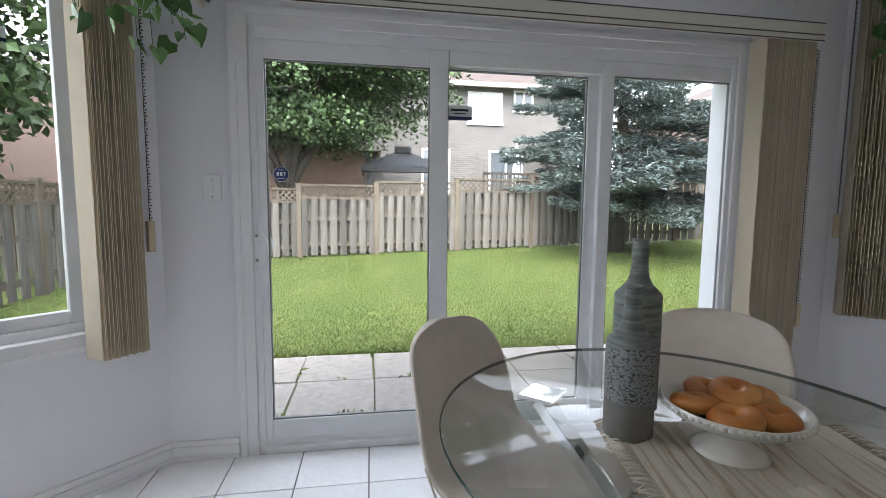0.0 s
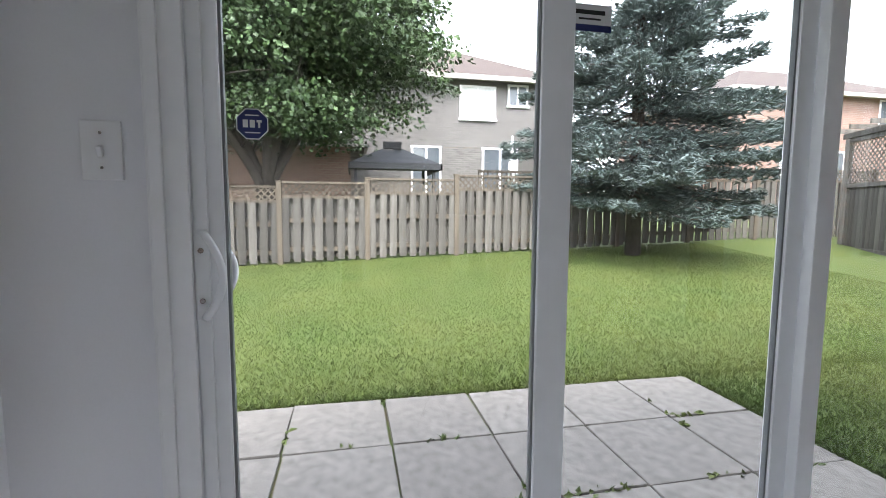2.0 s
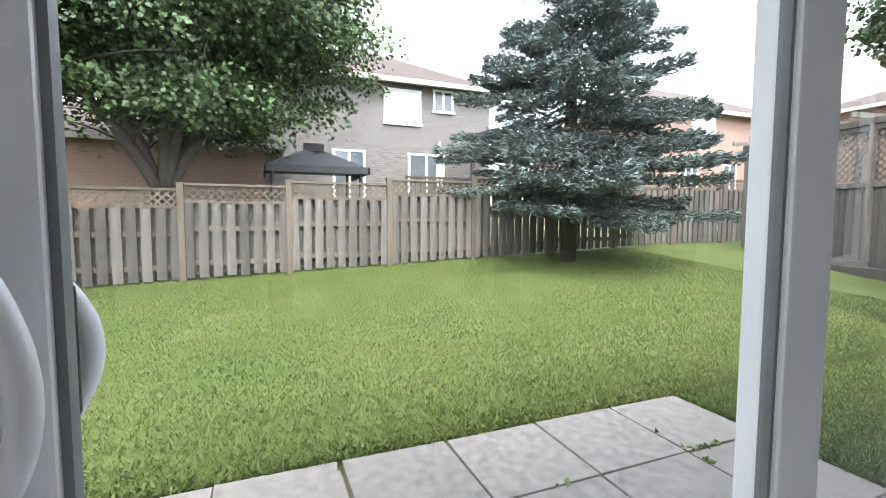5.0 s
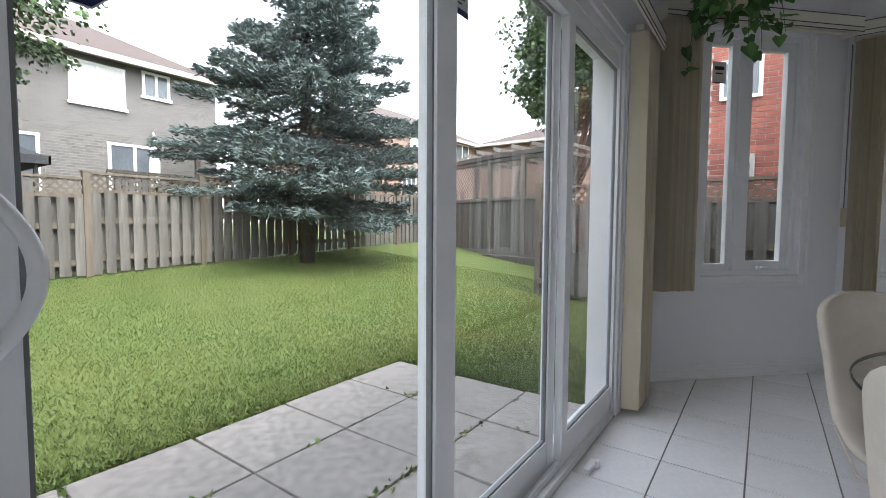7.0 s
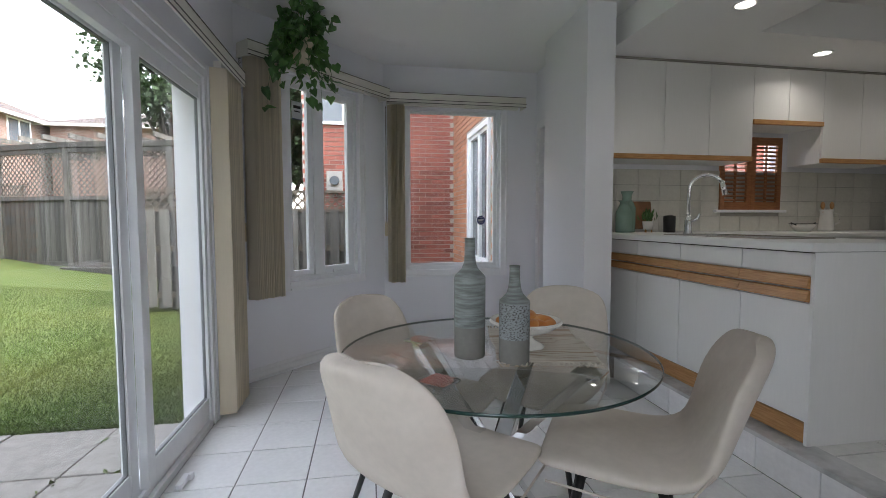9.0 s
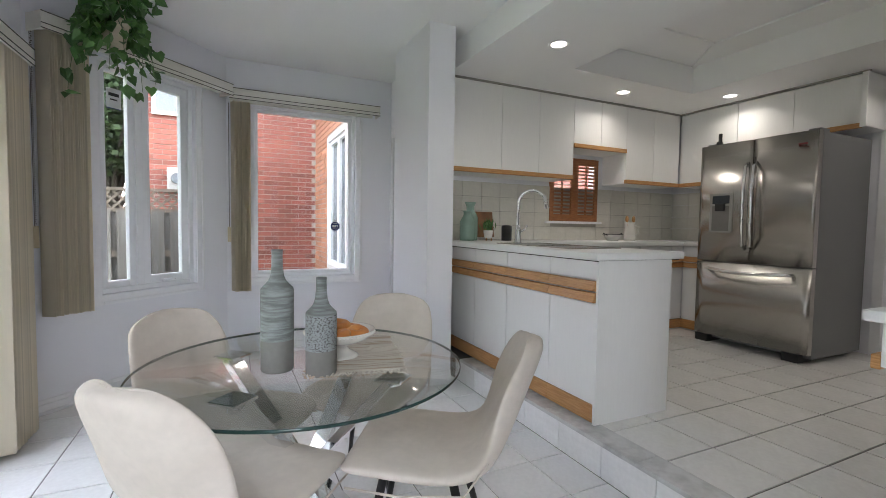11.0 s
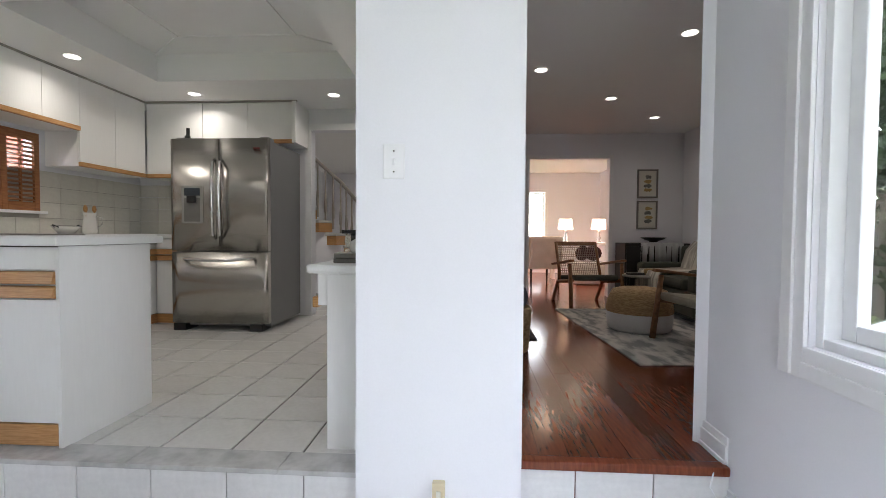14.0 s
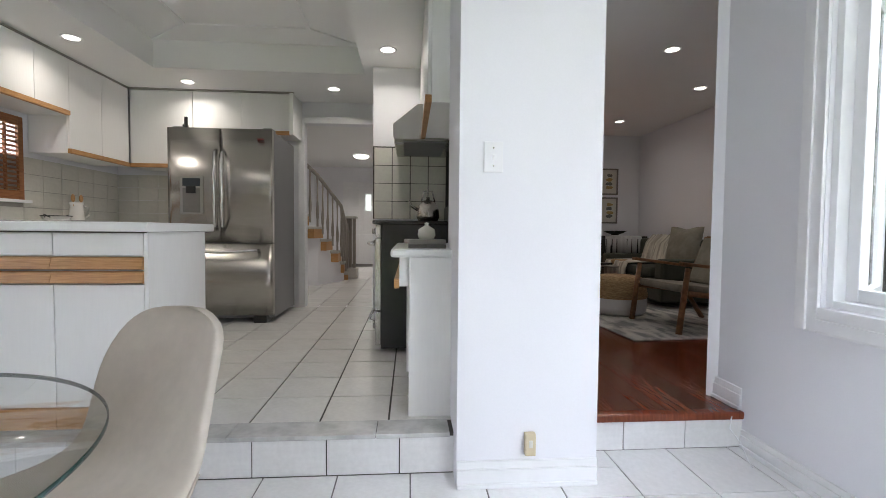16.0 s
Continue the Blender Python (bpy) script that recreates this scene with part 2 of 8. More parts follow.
VASE_LOW = mat("vase_matte_grey", (0.20, 0.194, 0.18), rough=0.8, vary=0.1, grain=60, bump=0.15)
VASE_TOP = two_tone("vase_ribbed_glaze", (0.27, 0.30, 0.295), (0.15, 0.16, 0.155), 14, 0.35, 0.6, rough=0.6, bump=0.6, stretch=(1, 1, 9), dist=0.004)
VASE_SPECK = two_tone("vase_speckled_glaze", (0.27, 0.29, 0.30), (0.06, 0.055, 0.05), 150, 0.50, 0.60, rough=0.6, bump=0.6, stretch=(1, 1, 1.8), dist=0.003)
CERAMIC = mat("white_ceramic", (0.78, 0.76, 0.72), rough=0.2, vary=0.02, bump=0.01)
DONUT = two_tone("donut_glaze", (0.50, 0.17, 0.035), (0.66, 0.33, 0.10), 7, 0.4, 0.65, rough=0.45, bump=0.15)
RUNNER = two_tone("woven_cotton", (0.62, 0.57, 0.50), (0.42, 0.33, 0.25), 12, 0.5, 0.62, rough=0.95, bump=0.6, stretch=(0.3, 5, 1), dist=0.003)
IVY = two_tone("ivy_leaf", (0.045, 0.13, 0.03), (0.09, 0.20, 0.05), 6, 0.35, 0.65, rough=0.45, bump=0, island=0.35)
POTCREAM = mat("cream_pot", (0.55, 0.48, 0.36), rough=0.6, vary=0.08, grain=25, bump=0.2)
CELADON = two_tone("celadon_glaze", (0.24, 0.36, 0.30), (0.16, 0.25, 0.20), 5, 0.35, 0.7, rough=0.25, bump=0.1)
DARKPLASTIC = mat("black_plastic", (0.015, 0.015, 0.016), rough=0.4, vary=0.1, bump=0.02)
CREAM = mat("cream_plastic", (0.62, 0.53, 0.36), rough=0.5, vary=0.05)
SPLASH = two_tone("glazed_wall_tile", (0.70, 0.68, 0.62), (0.64, 0.62, 0.565), 4, 0.35, 0.7, rough=0.15, bump=0.03, rnd=0.025)
BOARDWOOD = two_tone("acacia_board", (0.25, 0.12, 0.05), (0.14, 0.06, 0.025), 10, 0.4, 0.65, rough=0.5, bump=0.1, stretch=(6, 1, 1))

SHADE = glow("lampshade", (1.0, 0.62, 0.38), 0.35)
JUTE = two_tone("braided_jute", (0.42, 0.29, 0.15), (0.28, 0.18, 0.09), 30, 0.4, 0.6, rough=0.95, bump=0.8, stretch=(1, 1, 4), dist=0.006)
KNIT = mat("white_knit", (0.62, 0.61, 0.60), rough=0.95, vary=0.08, grain=90, bump=0.5)
RUG = two_tone("distressed_rug", (0.50, 0.49, 0.47), (0.20, 0.21, 0.21), 4.5, 0.42, 0.60, rough=0.95, bump=0.4, stretch=(2.2, 0.8, 1), detail=9)
DARKRUG = two_tone("dark_rug", (0.10, 0.09, 0.09), (0.03, 0.03, 0.035), 8, 0.42, 0.6, rough=0.95, bump=0.4)
TEAK = two_tone("teak", (0.22, 0.10, 0.04), (0.14, 0.06, 0.022), 10, 0.4, 0.65, rough=0.45, bump=0.1, stretch=(3, 3, 3))
DARKWOOD = mat("black_stained_wood", (0.014, 0.012, 0.012), rough=0.45, vary=0.2, grain=20, stretch=(1, 6, 6))
SOFA = mat("moss_velvet", (0.055, 0.058, 0.045), rough=0.9, vary=0.15, grain=60, bump=0.3)
PILLOW = two_tone("linen_pillow", (0.30, 0.28, 0.23), (0.24, 0.22, 0.18), 8, 0.4, 0.6, rough=0.95, bump=0.4)
THROW = two_tone("striped_throw", (0.55, 0.52, 0.45), (0.33, 0.31, 0.27), 7, 0.45, 0.55, rough=0.95, bump=0.4, stretch=(0.3, 3, 0.3))
LACE = mat("white_lace", (0.55, 0.55, 0.56), rough=0.9, vary=0.15, grain=70, bump=0.4)
PAPER = mat("print_paper", (0.66, 0.64, 0.58), rough=0.8, vary=0.04)
FRAMEGREY = mat("grey_frame", (0.20, 0.19, 0.175), rough=0.5, vary=0.15, grain=30)
ARTBLUE = two_tone("abstract_canvas", (0.55, 0.53, 0.50), (0.09, 0.10, 0.13), 2.2, 0.45, 0.62, rough=0.8, bump=0.2, detail=4)
INK = mat("print_ink", (0.17, 0.17, 0.16), rough=0.8, vary=0.4, grain=20)
OCHRE = mat("print_ochre", (0.42, 0.30, 0.14), rough=0.8, vary=0.3, grain=14)
CARPET = mat("stair_carpet", (0.50, 0.49, 0.46), rough=0.95, vary=0.1, grain=150, bump=0.5)
BALUSTER = two_tone("grey_oak", (0.30, 0.27, 0.24), (0.22, 0.195, 0.17), 12, 0.4, 0.65, rough=0.45, bump=0.1, stretch=(1, 1, 0.2))
STICKER = mat("blue_sticker", (0.012, 0.02, 0.12), rough=0.4, vary=0.05)
STICKERW = mat("white_sticker", (0.70, 0.71, 0.72), rough=0.5, vary=0.03)
# ---- building tools ----
def box(bm, x0, x1, y0, y1, z0, z1, m=None, bev=0.0):
    v = [bm.verts.new(p) for p in ((x0, y0, z0), (x1, y0, z0), (x1, y1, z0), (x0, y1, z0), (x0, y0, z1), (x1, y0, z1), (x1, y1, z1), (x0, y1, z1))]
    fs = [bm.faces.new([v[i] for i in q]) for q in ((3, 2, 1, 0), (4, 5, 6, 7), (0, 1, 5, 4), (1, 2, 6, 5), (2, 3, 7, 6), (3, 0, 4, 7))]
    if bev:
        es = list({e for f in fs for e in f.edges})
        r = bmesh.ops.bevel(bm, geom=es, offset=bev, segments=2, profile=0.6, affect="EDGES")
        v = list({w for f in r["faces"] for w in f.verts} | {w for w in v if w.is_valid})
    if m is not None:
        bmesh.ops.transform(bm, matrix=m, verts=v)
    return v


def cyl(bm, p, q, r, r2=None, n=12, caps=True):
    p, q = Vector(p), Vector(q)
    r2 = r if r2 is None else r2
    t = (q - p).to_track_quat("Z", "Y").to_matrix()
    rings = []
    for c, rr in ((p, r), (q, r2)):
        rings.append([bm.verts.new(c + t @ Vector((rr * math.cos(2 * math.pi * i / n), rr * math.sin(2 * math.pi * i / n), 0))) for i in range(n)])
    for i in range(n):
        f = bm.faces.new((rings[0][i], rings[0][(i + 1) % n], rings[1][(i + 1) % n], rings[1][i]))
        f.smooth = True
    if caps:
        bm.faces.new(rings[0][::-1])
        bm.faces.new(rings[1])
    return rings


def lathe(bm, profile, n=32, c=(0, 0, 0), smooth=True):
    """A turned shape from (radius, height) pairs."""
    rings = []
    for r, z in profile:
        if r < 1e-5:
            rings.append([bm.verts.new((c[0], c[1], c[2] + z))])
        else:
            rings.append([bm.verts.new((c[0] + r * math.cos(2 * math.pi * i / n), c[1] + r * math.sin(2 * math.pi * i / n), c[2] + z)) for i in range(n)])
    for a, b in zip(rings, rings[1:]):
        for i in range(n):
            j = (i + 1) % n
            if len(a) == 1 and len(b) == 1:
                continue
            if len(a) == 1:
                f = bm.faces.new((a[0], b[j], b[i])[::-1])
            elif len(b) == 1:
                f = bm.faces.new((a[i], a[j], b[0]))
            else:
                f = bm.faces.new((a[i], a[j], b[j], b[i]))
            f.smooth = smooth


def tube(bm, pts, r, n=10, taper=None):
    """A round tube along a line of points."""
    pts = [Vector(p) for p in pts]
    rings = []
    for k, p in enumerate(pts):
        d = (pts[min(k + 1, len(pts) - 1)] - pts[max(k - 1, 0)]).normalized()
        u = d.cross(Vector((0.13, 0.31, 0.94)))
        if u.length < 0.05:
            u = d.cross(Vector((1, 0, 0)))
        u.normalize()
        w = d.cross(u)
        rr = r if taper is None else r + (taper - r) * k / (len(pts) - 1)
        rings.append([bm.verts.new(p + rr * (math.cos(2 * math.pi * i / n) * u + math.sin(2 * math.pi * i / n) * w)) for i in range(n)])
    for a, b in zip(rings, rings[1:]):
        for i in range(n):
            f = bm.faces.new((a[i], a[(i + 1) % n], b[(i + 1) % n], b[i]))
            f.smooth = True
    bm.faces.new(rings[0][::-1])
    bm.faces.new(rings[-1])


def arc(p, q, mid, n=10):
    """A bowed line from p to q through the side point mid (quadratic)."""
    p, q, mid = Vector(p), Vector(q), Vector(mid)
    return [(1 - t) ** 2 * p + 2 * t * (1 - t) * mid + t * t * q for t in (i / n for i in range(n + 1))]


def mesh_of(name, bm, material):
    bmesh.ops.recalc_face_normals(bm, faces=bm.faces)
    me = bpy.data.meshes.new(name)
    bm.to_mesh(me)
    bm.free()
    me.materials.append(material)
    return me


def part(name, bm, material, parent=None, label="", m=None):
    ob = new(name, mesh_of(name, bm, material))
    ob.parent = parent
    if m is not None:
        ob.matrix_basis = m
    if label:
        ob["label"] = label
    return ob


def piece(name, me, parent, m):
    ob = new(name, me)
    ob.parent = parent
    ob.matrix_basis = m
    return ob


def thing(name, label, category, m=None, group="", kind=""):
    ob = new(name)
    ob.empty_display_size = 0.1
    if m is not None:
        ob.matrix_basis = m
    return tagged(ob, label, category, group, kind)


def solid(name, bm, material, label="", category="", m=None, group="", kind=""):
    return tagged(part(name, bm, material, None, "", m), label, category, group, kind)


def structure(name, bm, material, label, category, m=None):
    return solid(name, bm, material, label, category, m, "", "structure")


def wall_mesh(length, z0, z1, thick, openings):
    """A wall along local x with its room face at y=0, thickness towards +y, and openings (s0, s1, za, zb) cut through."""
    bm = bmesh.new()
    xs = sorted({0.0, length, *[o[0] for o in openings], *[o[1] for o in openings]})
    zs = sorted({z0, z1, *[o[2] for o in openings], *[o[3] for o in openings]})

    def hole(i, j):
        x, z = (xs[i] + xs[i + 1]) / 2, (zs[j] + zs[j + 1]) / 2
        return any(a < x < b and c < z < d for a, b, c, d in openings)

    def inside(i, j):
        return 0 <= i < len(xs) - 1 and 0 <= j < len(zs) - 1 and not hole(i, j)

    def quad(*ps):
        bm.faces.new([bm.verts.new(p) for p in ps])

    for i in range(len(xs) - 1):
        for j in range(len(zs) - 1):
            if not inside(i, j):
                continue
            a, b, c, d = xs[i], xs[i + 1], zs[j], zs[j + 1]
            quad((a, 0, c), (b, 0, c), (b, 0, d), (a, 0, d))
            quad((a, thick, c), (a, thick, d), (b, thick, d), (b, thick, c))
            if not inside(i - 1, j):
                quad((a, 0, c), (a, 0, d), (a, thick, d), (a, thick, c))
            if not inside(i + 1, j):
                quad((b, 0, c), (b, thick, c), (b, thick, d), (b, 0, d))
            if not inside(i, j - 1):
                quad((a, 0, c), (a, thick, c), (b, thick, c), (b, 0, c))
            if not inside(i, j + 1):
                quad((a, 0, d), (b, 0, d), (b, thick, d), (a, thick, d))
    bmesh.ops.remove_doubles(bm, verts=bm.verts, dist=1e-5)
    return bm
# ---- plan ----
CEIL_Z, K_Z, STEP, LIV_Z = 2.62, 2.42, 0.175, 2.55
DOOR_Y, WEST_X, EAST_X = 2.89, -1.72, 3.73
BAY_L, BAY_R = -0.70, 2.69
PIER_X0, PIER_X1, PIER_Y = -0.885, -0.308, 0.365
RISER_Y, LIV_Y = 0.25, 0.10
KIT_E, KIT_S, KIT_W = 2.98, -2.93, -0.62
LIV_S, LIV_W = -4.8, -3.75
S45 = math.sqrt(0.5)
M_DOOR = pose(BAY_L, DOOR_Y, 0)
M_BAYR = pose(BAY_R, DOOR_Y, 0, 0, 0, -45)
LEN_R = (EAST_X - BAY_R) / S45
M_EAST = pose(EAST_X, DOOR_Y - (EAST_X - BAY_R), 0, 0, 0, -90)
LEN_L = (BAY_L - WEST_X) / S45
M_BAYL = pose(WEST_X, DOOR_Y - (BAY_L - WEST_X), 0, 0, 0, 45)
M_WEST = pose(WEST_X, -0.11, 0, 0, 0, 90)
BASE_Z = -0.5


def shell(name, m, length, z1, thick, openings, label, z0=BASE_Z, material=None):
    return structure(name, wall_mesh(length, z0, z1, thick, openings), material or WALL, label, "wall", m)


shell("wall_north", M_DOOR, BAY_R - BAY_L, 2.75, 0.12, [(0.375, 2.755, 0.0, 1.93)], "pale grey painted wall round the sliding garden door")
shell("wall_bay_east", M_BAYR, LEN_R, 2.75, 0.14, [(0.40, 1.15, 0.68, 2.27)], "pale grey painted slanting wall of the bay with a casement window")
shell("wall_east", M_EAST, 3.2, 2.75, 0.14, [(0.20, 1.15, 0.68, 2.25)], "pale grey painted wall with a side window")
shell("wall_bay_west", M_BAYL, LEN_L, 2.75, 0.14, [(0.15, LEN_L - 0.235, 0.66, 2.27)], "pale grey painted slanting wall of the bay with a window")
shell("wall_west", M_WEST, DOOR_Y - (BAY_L - WEST_X) + 0.11, 2.75, 0.16, [(0.60, 1.55, 0.745, 2.25)], "pale grey painted wall with a window onto the side yard")

# short return wall beside the sink and the wall behind it
bm = bmesh.new()
box(bm, 2.27, 3.0, 0.335, 0.54, 0, CEIL_Z + 0.1)
structure("wall_return", bm, WALL, "white painted return wall at the end of the counter", "wall")
shell("wall_back_east", pose(EAST_X, 0.33, 0, 0, 0, 180), 0.75, 2.75, 0.1, [(0.12, 0.75, 0.0, 2.05)], "white painted wall with a side door", z0=0.0)
# pier between kitchen and living room
bm = bmesh.new()
box(bm, PIER_X0, PIER_X1, -0.11, PIER_Y, 0, CEIL_Z + 0.1)
structure("wall_pier", bm, WALL, "white painted pier between the kitchen and the living room", "wall")

# breakfast floor slab, kitchen platform, living platform
bm = bmesh.new()
v = [bm.verts.new((x, y, 0)) for x, y in ((WEST_X - 0.1, 0.0), (EAST_X + 0.1, 0.0), (EAST_X + 0.1, 1.85), (BAY_R, DOOR_Y + 0.06), (BAY_L, DOOR_Y + 0.06), (WEST_X - 0.1, 1.9))]
f = bm.faces.new(v)
r = bmesh.ops.extrude_face_region(bm, geom=[f])
bmesh.ops.translate(bm, verts=[e for e in r["geom"] if isinstance(e, bmesh.types.BMVert)], vec=(0, 0, -0.4))
bmesh.ops.translate(bm, verts=bm.verts, vec=(0, 0, -0.004))
FLOOR = structure("floor", bm, GROUT, "white square ceramic floor tiles with grey joints", "floor")
bm = bmesh.new()
box(bm, -0.6, KIT_E + 0.1, -9.6, RISER_Y - 0.012, -0.3, STEP - 0.004)
KFLOOR = structure("floor_kitchen", bm, KGROUT, "off-white ceramic kitchen floor tiles with dark joints", "floor")
LIV_PLAN = ((LIV_W - 0.1, -9.6), (PIER_X1 - 0.3, -9.6), (PIER_X1 - 0.3, LIV_Y - 0.03), (-1.76, LIV_Y - 0.03), (-2.98, -1.22), (LIV_W - 0.1, -2.35))


def prism(plan, z0, z1):
    b2 = bmesh.new()
    lo = [b2.verts.new((x, y, z0)) for x, y in plan]
    hi = [b2.verts.new((x, y, z1)) for x, y in plan]
    b2.faces.new(lo[::-1])
    b2.faces.new(hi)
    for k in range(len(plan)):
        j = (k + 1) % len(plan)
        b2.faces.new((lo[k], lo[j], hi[j], hi[k]))
    return b2


bm = prism(LIV_PLAN, -0.3, STEP - 0.004)
LFLOOR = structure("floor_living", bm, WOODFLOOR, "glossy cherry-red hardwood plank floor", "floor")

# ceilings
bm = bmesh.new()
v = [bm.verts.new((x, y, CEIL_Z)) for x, y in ((WEST_X - 0.1, 0.2), (EAST_X + 0.1, 0.2), (EAST_X + 0.1, 1.85), (BAY_R + 0.05, DOOR_Y + 0.1), (BAY_L - 0.05, DOOR_Y + 0.1), (WEST_X - 0.1, 1.9))]
f = bm.faces.new(v)
r = bmesh.ops.extrude_face_region(bm, geom=[f])
bmesh.ops.translate(bm, verts=[e for e in r["geom"] if isinstance(e, bmesh.types.BMVert)], vec=(0, 0, 0.15))
structure("ceiling", bm, CEIL, "white painted ceiling over the breakfast area", "ceiling")
CX0, CX1, CY0, CY1, CTOP = 0.29, 2.10, -2.0, -0.62, 2.66
bm = bmesh.new()
for x0, x1, y0, y1 in ((-0.7, CX0, KIT_S - 0.1, 0.21), (CX1, KIT_E + 0.1, KIT_S - 0.1, 0.21), (CX0, CX1, CY1, 0.21), (CX0, CX1, KIT_S - 0.1, CY0)):
    box(bm, x0, x1, y0, y1, K_Z, CTOP)
box(bm, -0.7, KIT_E + 0.1, KIT_S - 0.1, 0.21, CTOP, CTOP + 0.1)
ts = 0.42
tray = ((CX0 + ts, CY0 + ts * 0.8), (CX1 - ts, CY0 + ts * 0.8), (CX1 - ts, CY1 - ts * 0.8), (CX0 + ts, CY1 - ts * 0.8))
for i, (p, q) in enumerate(zip(tray, tray[1:] + tray[:1])):
    d = Vector((q[0] - p[0], q[1] - p[1]))
    box(bm, -0.012, d.length + 0.012, -0.018, 0.018, CTOP - 0.014, CTOP, pose(p[0], p[1], 0, 0, 0, math.degrees(math.atan2(d.y, d.x))))
for p, q in zip(tray, ((CX0, CY0), (CX1, CY0), (CX1, CY1), (CX0, CY1))):
    d = Vector((q[0] - p[0], q[1] - p[1]))
    box(bm, 0, d.length, -0.018, 0.018, CTOP - 0.012, CTOP, pose(p[0], p[1], 0, 0, 0, math.degrees(math.atan2(d.y, d.x))))
structure("ceiling_kitchen", bm, CEIL, "white lowered kitchen ceiling with a raised tray", "ceiling")
bm = prism(LIV_PLAN[:2] + ((PIER_X1 - 0.3, 0.21), (-1.76, 0.21)) + LIV_PLAN[4:], LIV_Z, LIV_Z + 0.12)
structure("ceiling_living", bm, CEIL, "pale ceiling over the living and dining rooms", "ceiling")
bm = bmesh.new()
box(bm, -0.72, KIT_E + 0.1, -9.6, KIT_S - 0.1, 2.6, 2.72)
structure("ceiling_hall", bm, CEIL, "white ceiling of the entrance hall", "ceiling")

# kitchen, living and hall walls
shell("wall_kitchen_east", pose(KIT_E, 0.33, 0, 0, 0, -90), 0.33 - KIT_S + 0.1, 2.7, 0.12, [(1.43, 2.06, 1.25, 1.90)], "white kitchen wall with a shuttered window", z0=0.0)
shell("wall_kitchen_south", pose(KIT_E, KIT_S, 0, 0, 0, 180), KIT_E - KIT_W, 2.7, 0.12, [(KIT_E - 1.03, KIT_E - 0.2, STEP, 2.19)], "white kitchen wall with a cased doorway to the hall", z0=0.0)
shell("wall_kitchen_west", pose(-0.48, KIT_S, 0, 0, 0, 90), -KIT_S - 0.11, 2.7, 0.12, [], "white wall behind the range", z0=0.0)
bm = bmesh.new()
box(bm, -0.6, 0.20, -1.92, -1.80, 0.15, K_Z + 0.05)
structure("wall_range_return", bm, WALL, "white painted wall end with tiles beside the range", "wall")
shell("wall_living_south", pose(-0.72, LIV_S, 0, 0, 0, 180), -0.72 - LIV_W + 0.1, 2.7, 0.14, [(0.84, 1.99, STEP, 2.19)], "pale grey living room wall with a wide doorway", z0=0.0)
shell("wall_living_west", pose(LIV_W, -9.6, 0, 0, 0, 90), 7.2, 2.7, 0.14, [(1.2, 2.6, 0.9, 2.1)], "pale grey living room side wall", z0=0.0)
shell("wall_living_east", pose(-0.72, 0.0, 0, 0, 0, -90), 9.6, 2.7, 0.12, [], "pale grey wall between living room and kitchen", z0=0.0)
shell("wall_living_northwest", pose(LIV_W, -2.4, 0, 0, 0, 55.2), 1.40, 2.7, 0.14, [], "pale grey slanting living room wall", z0=0.0)
shell("wall_living_north", pose(-2.95, -1.25, 0, 0, 0, 41.9), 1.70, 2.7, 0.14, [], "pale grey living room wall beside the opening", z0=0.0)
shell("wall_dining_south", pose(-0.72, -9.0, 0, 0, 0, 180), -0.72 - LIV_W + 0.1, 2.7, 0.14, [(1.15, 1.75, 0.85, 2.1)], "warm white dining room wall with a window", z0=0.0)
shell("wall_hall_south", pose(KIT_E, -9.4, 0, 0, 0, 180), KIT_E + 0.6, 2.8, 0.14, [], "white hall wall with the front door", z0=0.0)
shell("wall_hall_east", pose(KIT_E, KIT_S - 0.1, 0, 0, 0, -90), 6.4, 2.8, 0.12, [], "white hall wall behind the stairs", z0=0.0)


# ---- windows and the sliding door ----
def casing(win, s0, s1, z0, z1, w=0.075, sill=True):
    """Moulded trim round an opening on the room face."""
    def strip(a, b, c, d, name="casing"):
        b2 = bmesh.new()
        box(b2, a, b, -0.016, -0.001, c, d, None, 0.003)
        if b - a > d - c:
            box(b2, a + 0.004, b - 0.004, -0.026, -0.015, c + (0.045 if c > (z0 + z1) / 2 else 0.008), d - (0.008 if c > (z0 + z1) / 2 else 0.045), None, 0.003)
        else:
            left = a < (s0 + s1) / 2
            box(b2, a + (0.008 if left else 0.045), b - (0.045 if left else 0.008), -0.026, -0.015, c + 0.004, d - 0.004, None, 0.003)
        return part(name, b2, TRIM, win)
    lo = z0 - (w if sill else 0)
    strip(s0 - w, s0, lo, z1 + w)
    strip(s1, s1 + w, lo, z1 + w)
    strip(s0, s1, z1, z1 + w)
    if sill:
        strip(s0, s1, z0 - w, z0)


def sash(win, s0, s1, z0, z1, y, w=0.045, depth=0.04, name="sash", pane=True):
    b2 = bmesh.new()
    box(b2, s0, s0 + w, y, y + depth, z0, z1, None, 0.004)
    box(b2, s1 - w, s1, y, y + depth, z0, z1, None, 0.004)
    box(b2, s0 + w, s1 - w, y + 0.001, y + depth - 0.001, z0, z0 + w, None, 0.004)
    box(b2, s0 + w, s1 - w, y + 0.001, y + depth - 0.001, z1 - w, z1, None, 0.004)
    sa = part(name, b2, VINYL, win)
    if pane:
        b2 = bmesh.new()
        box(b2, s0 + w - 0.004, s1 - w + 0.004, y + depth * 0.45, y + depth * 0.6, z0 + w - 0.004, z1 - w + 0.004)
        gl = part("pane", b2, PANE, sa)
        gl.visible_shadow = False
    return sa


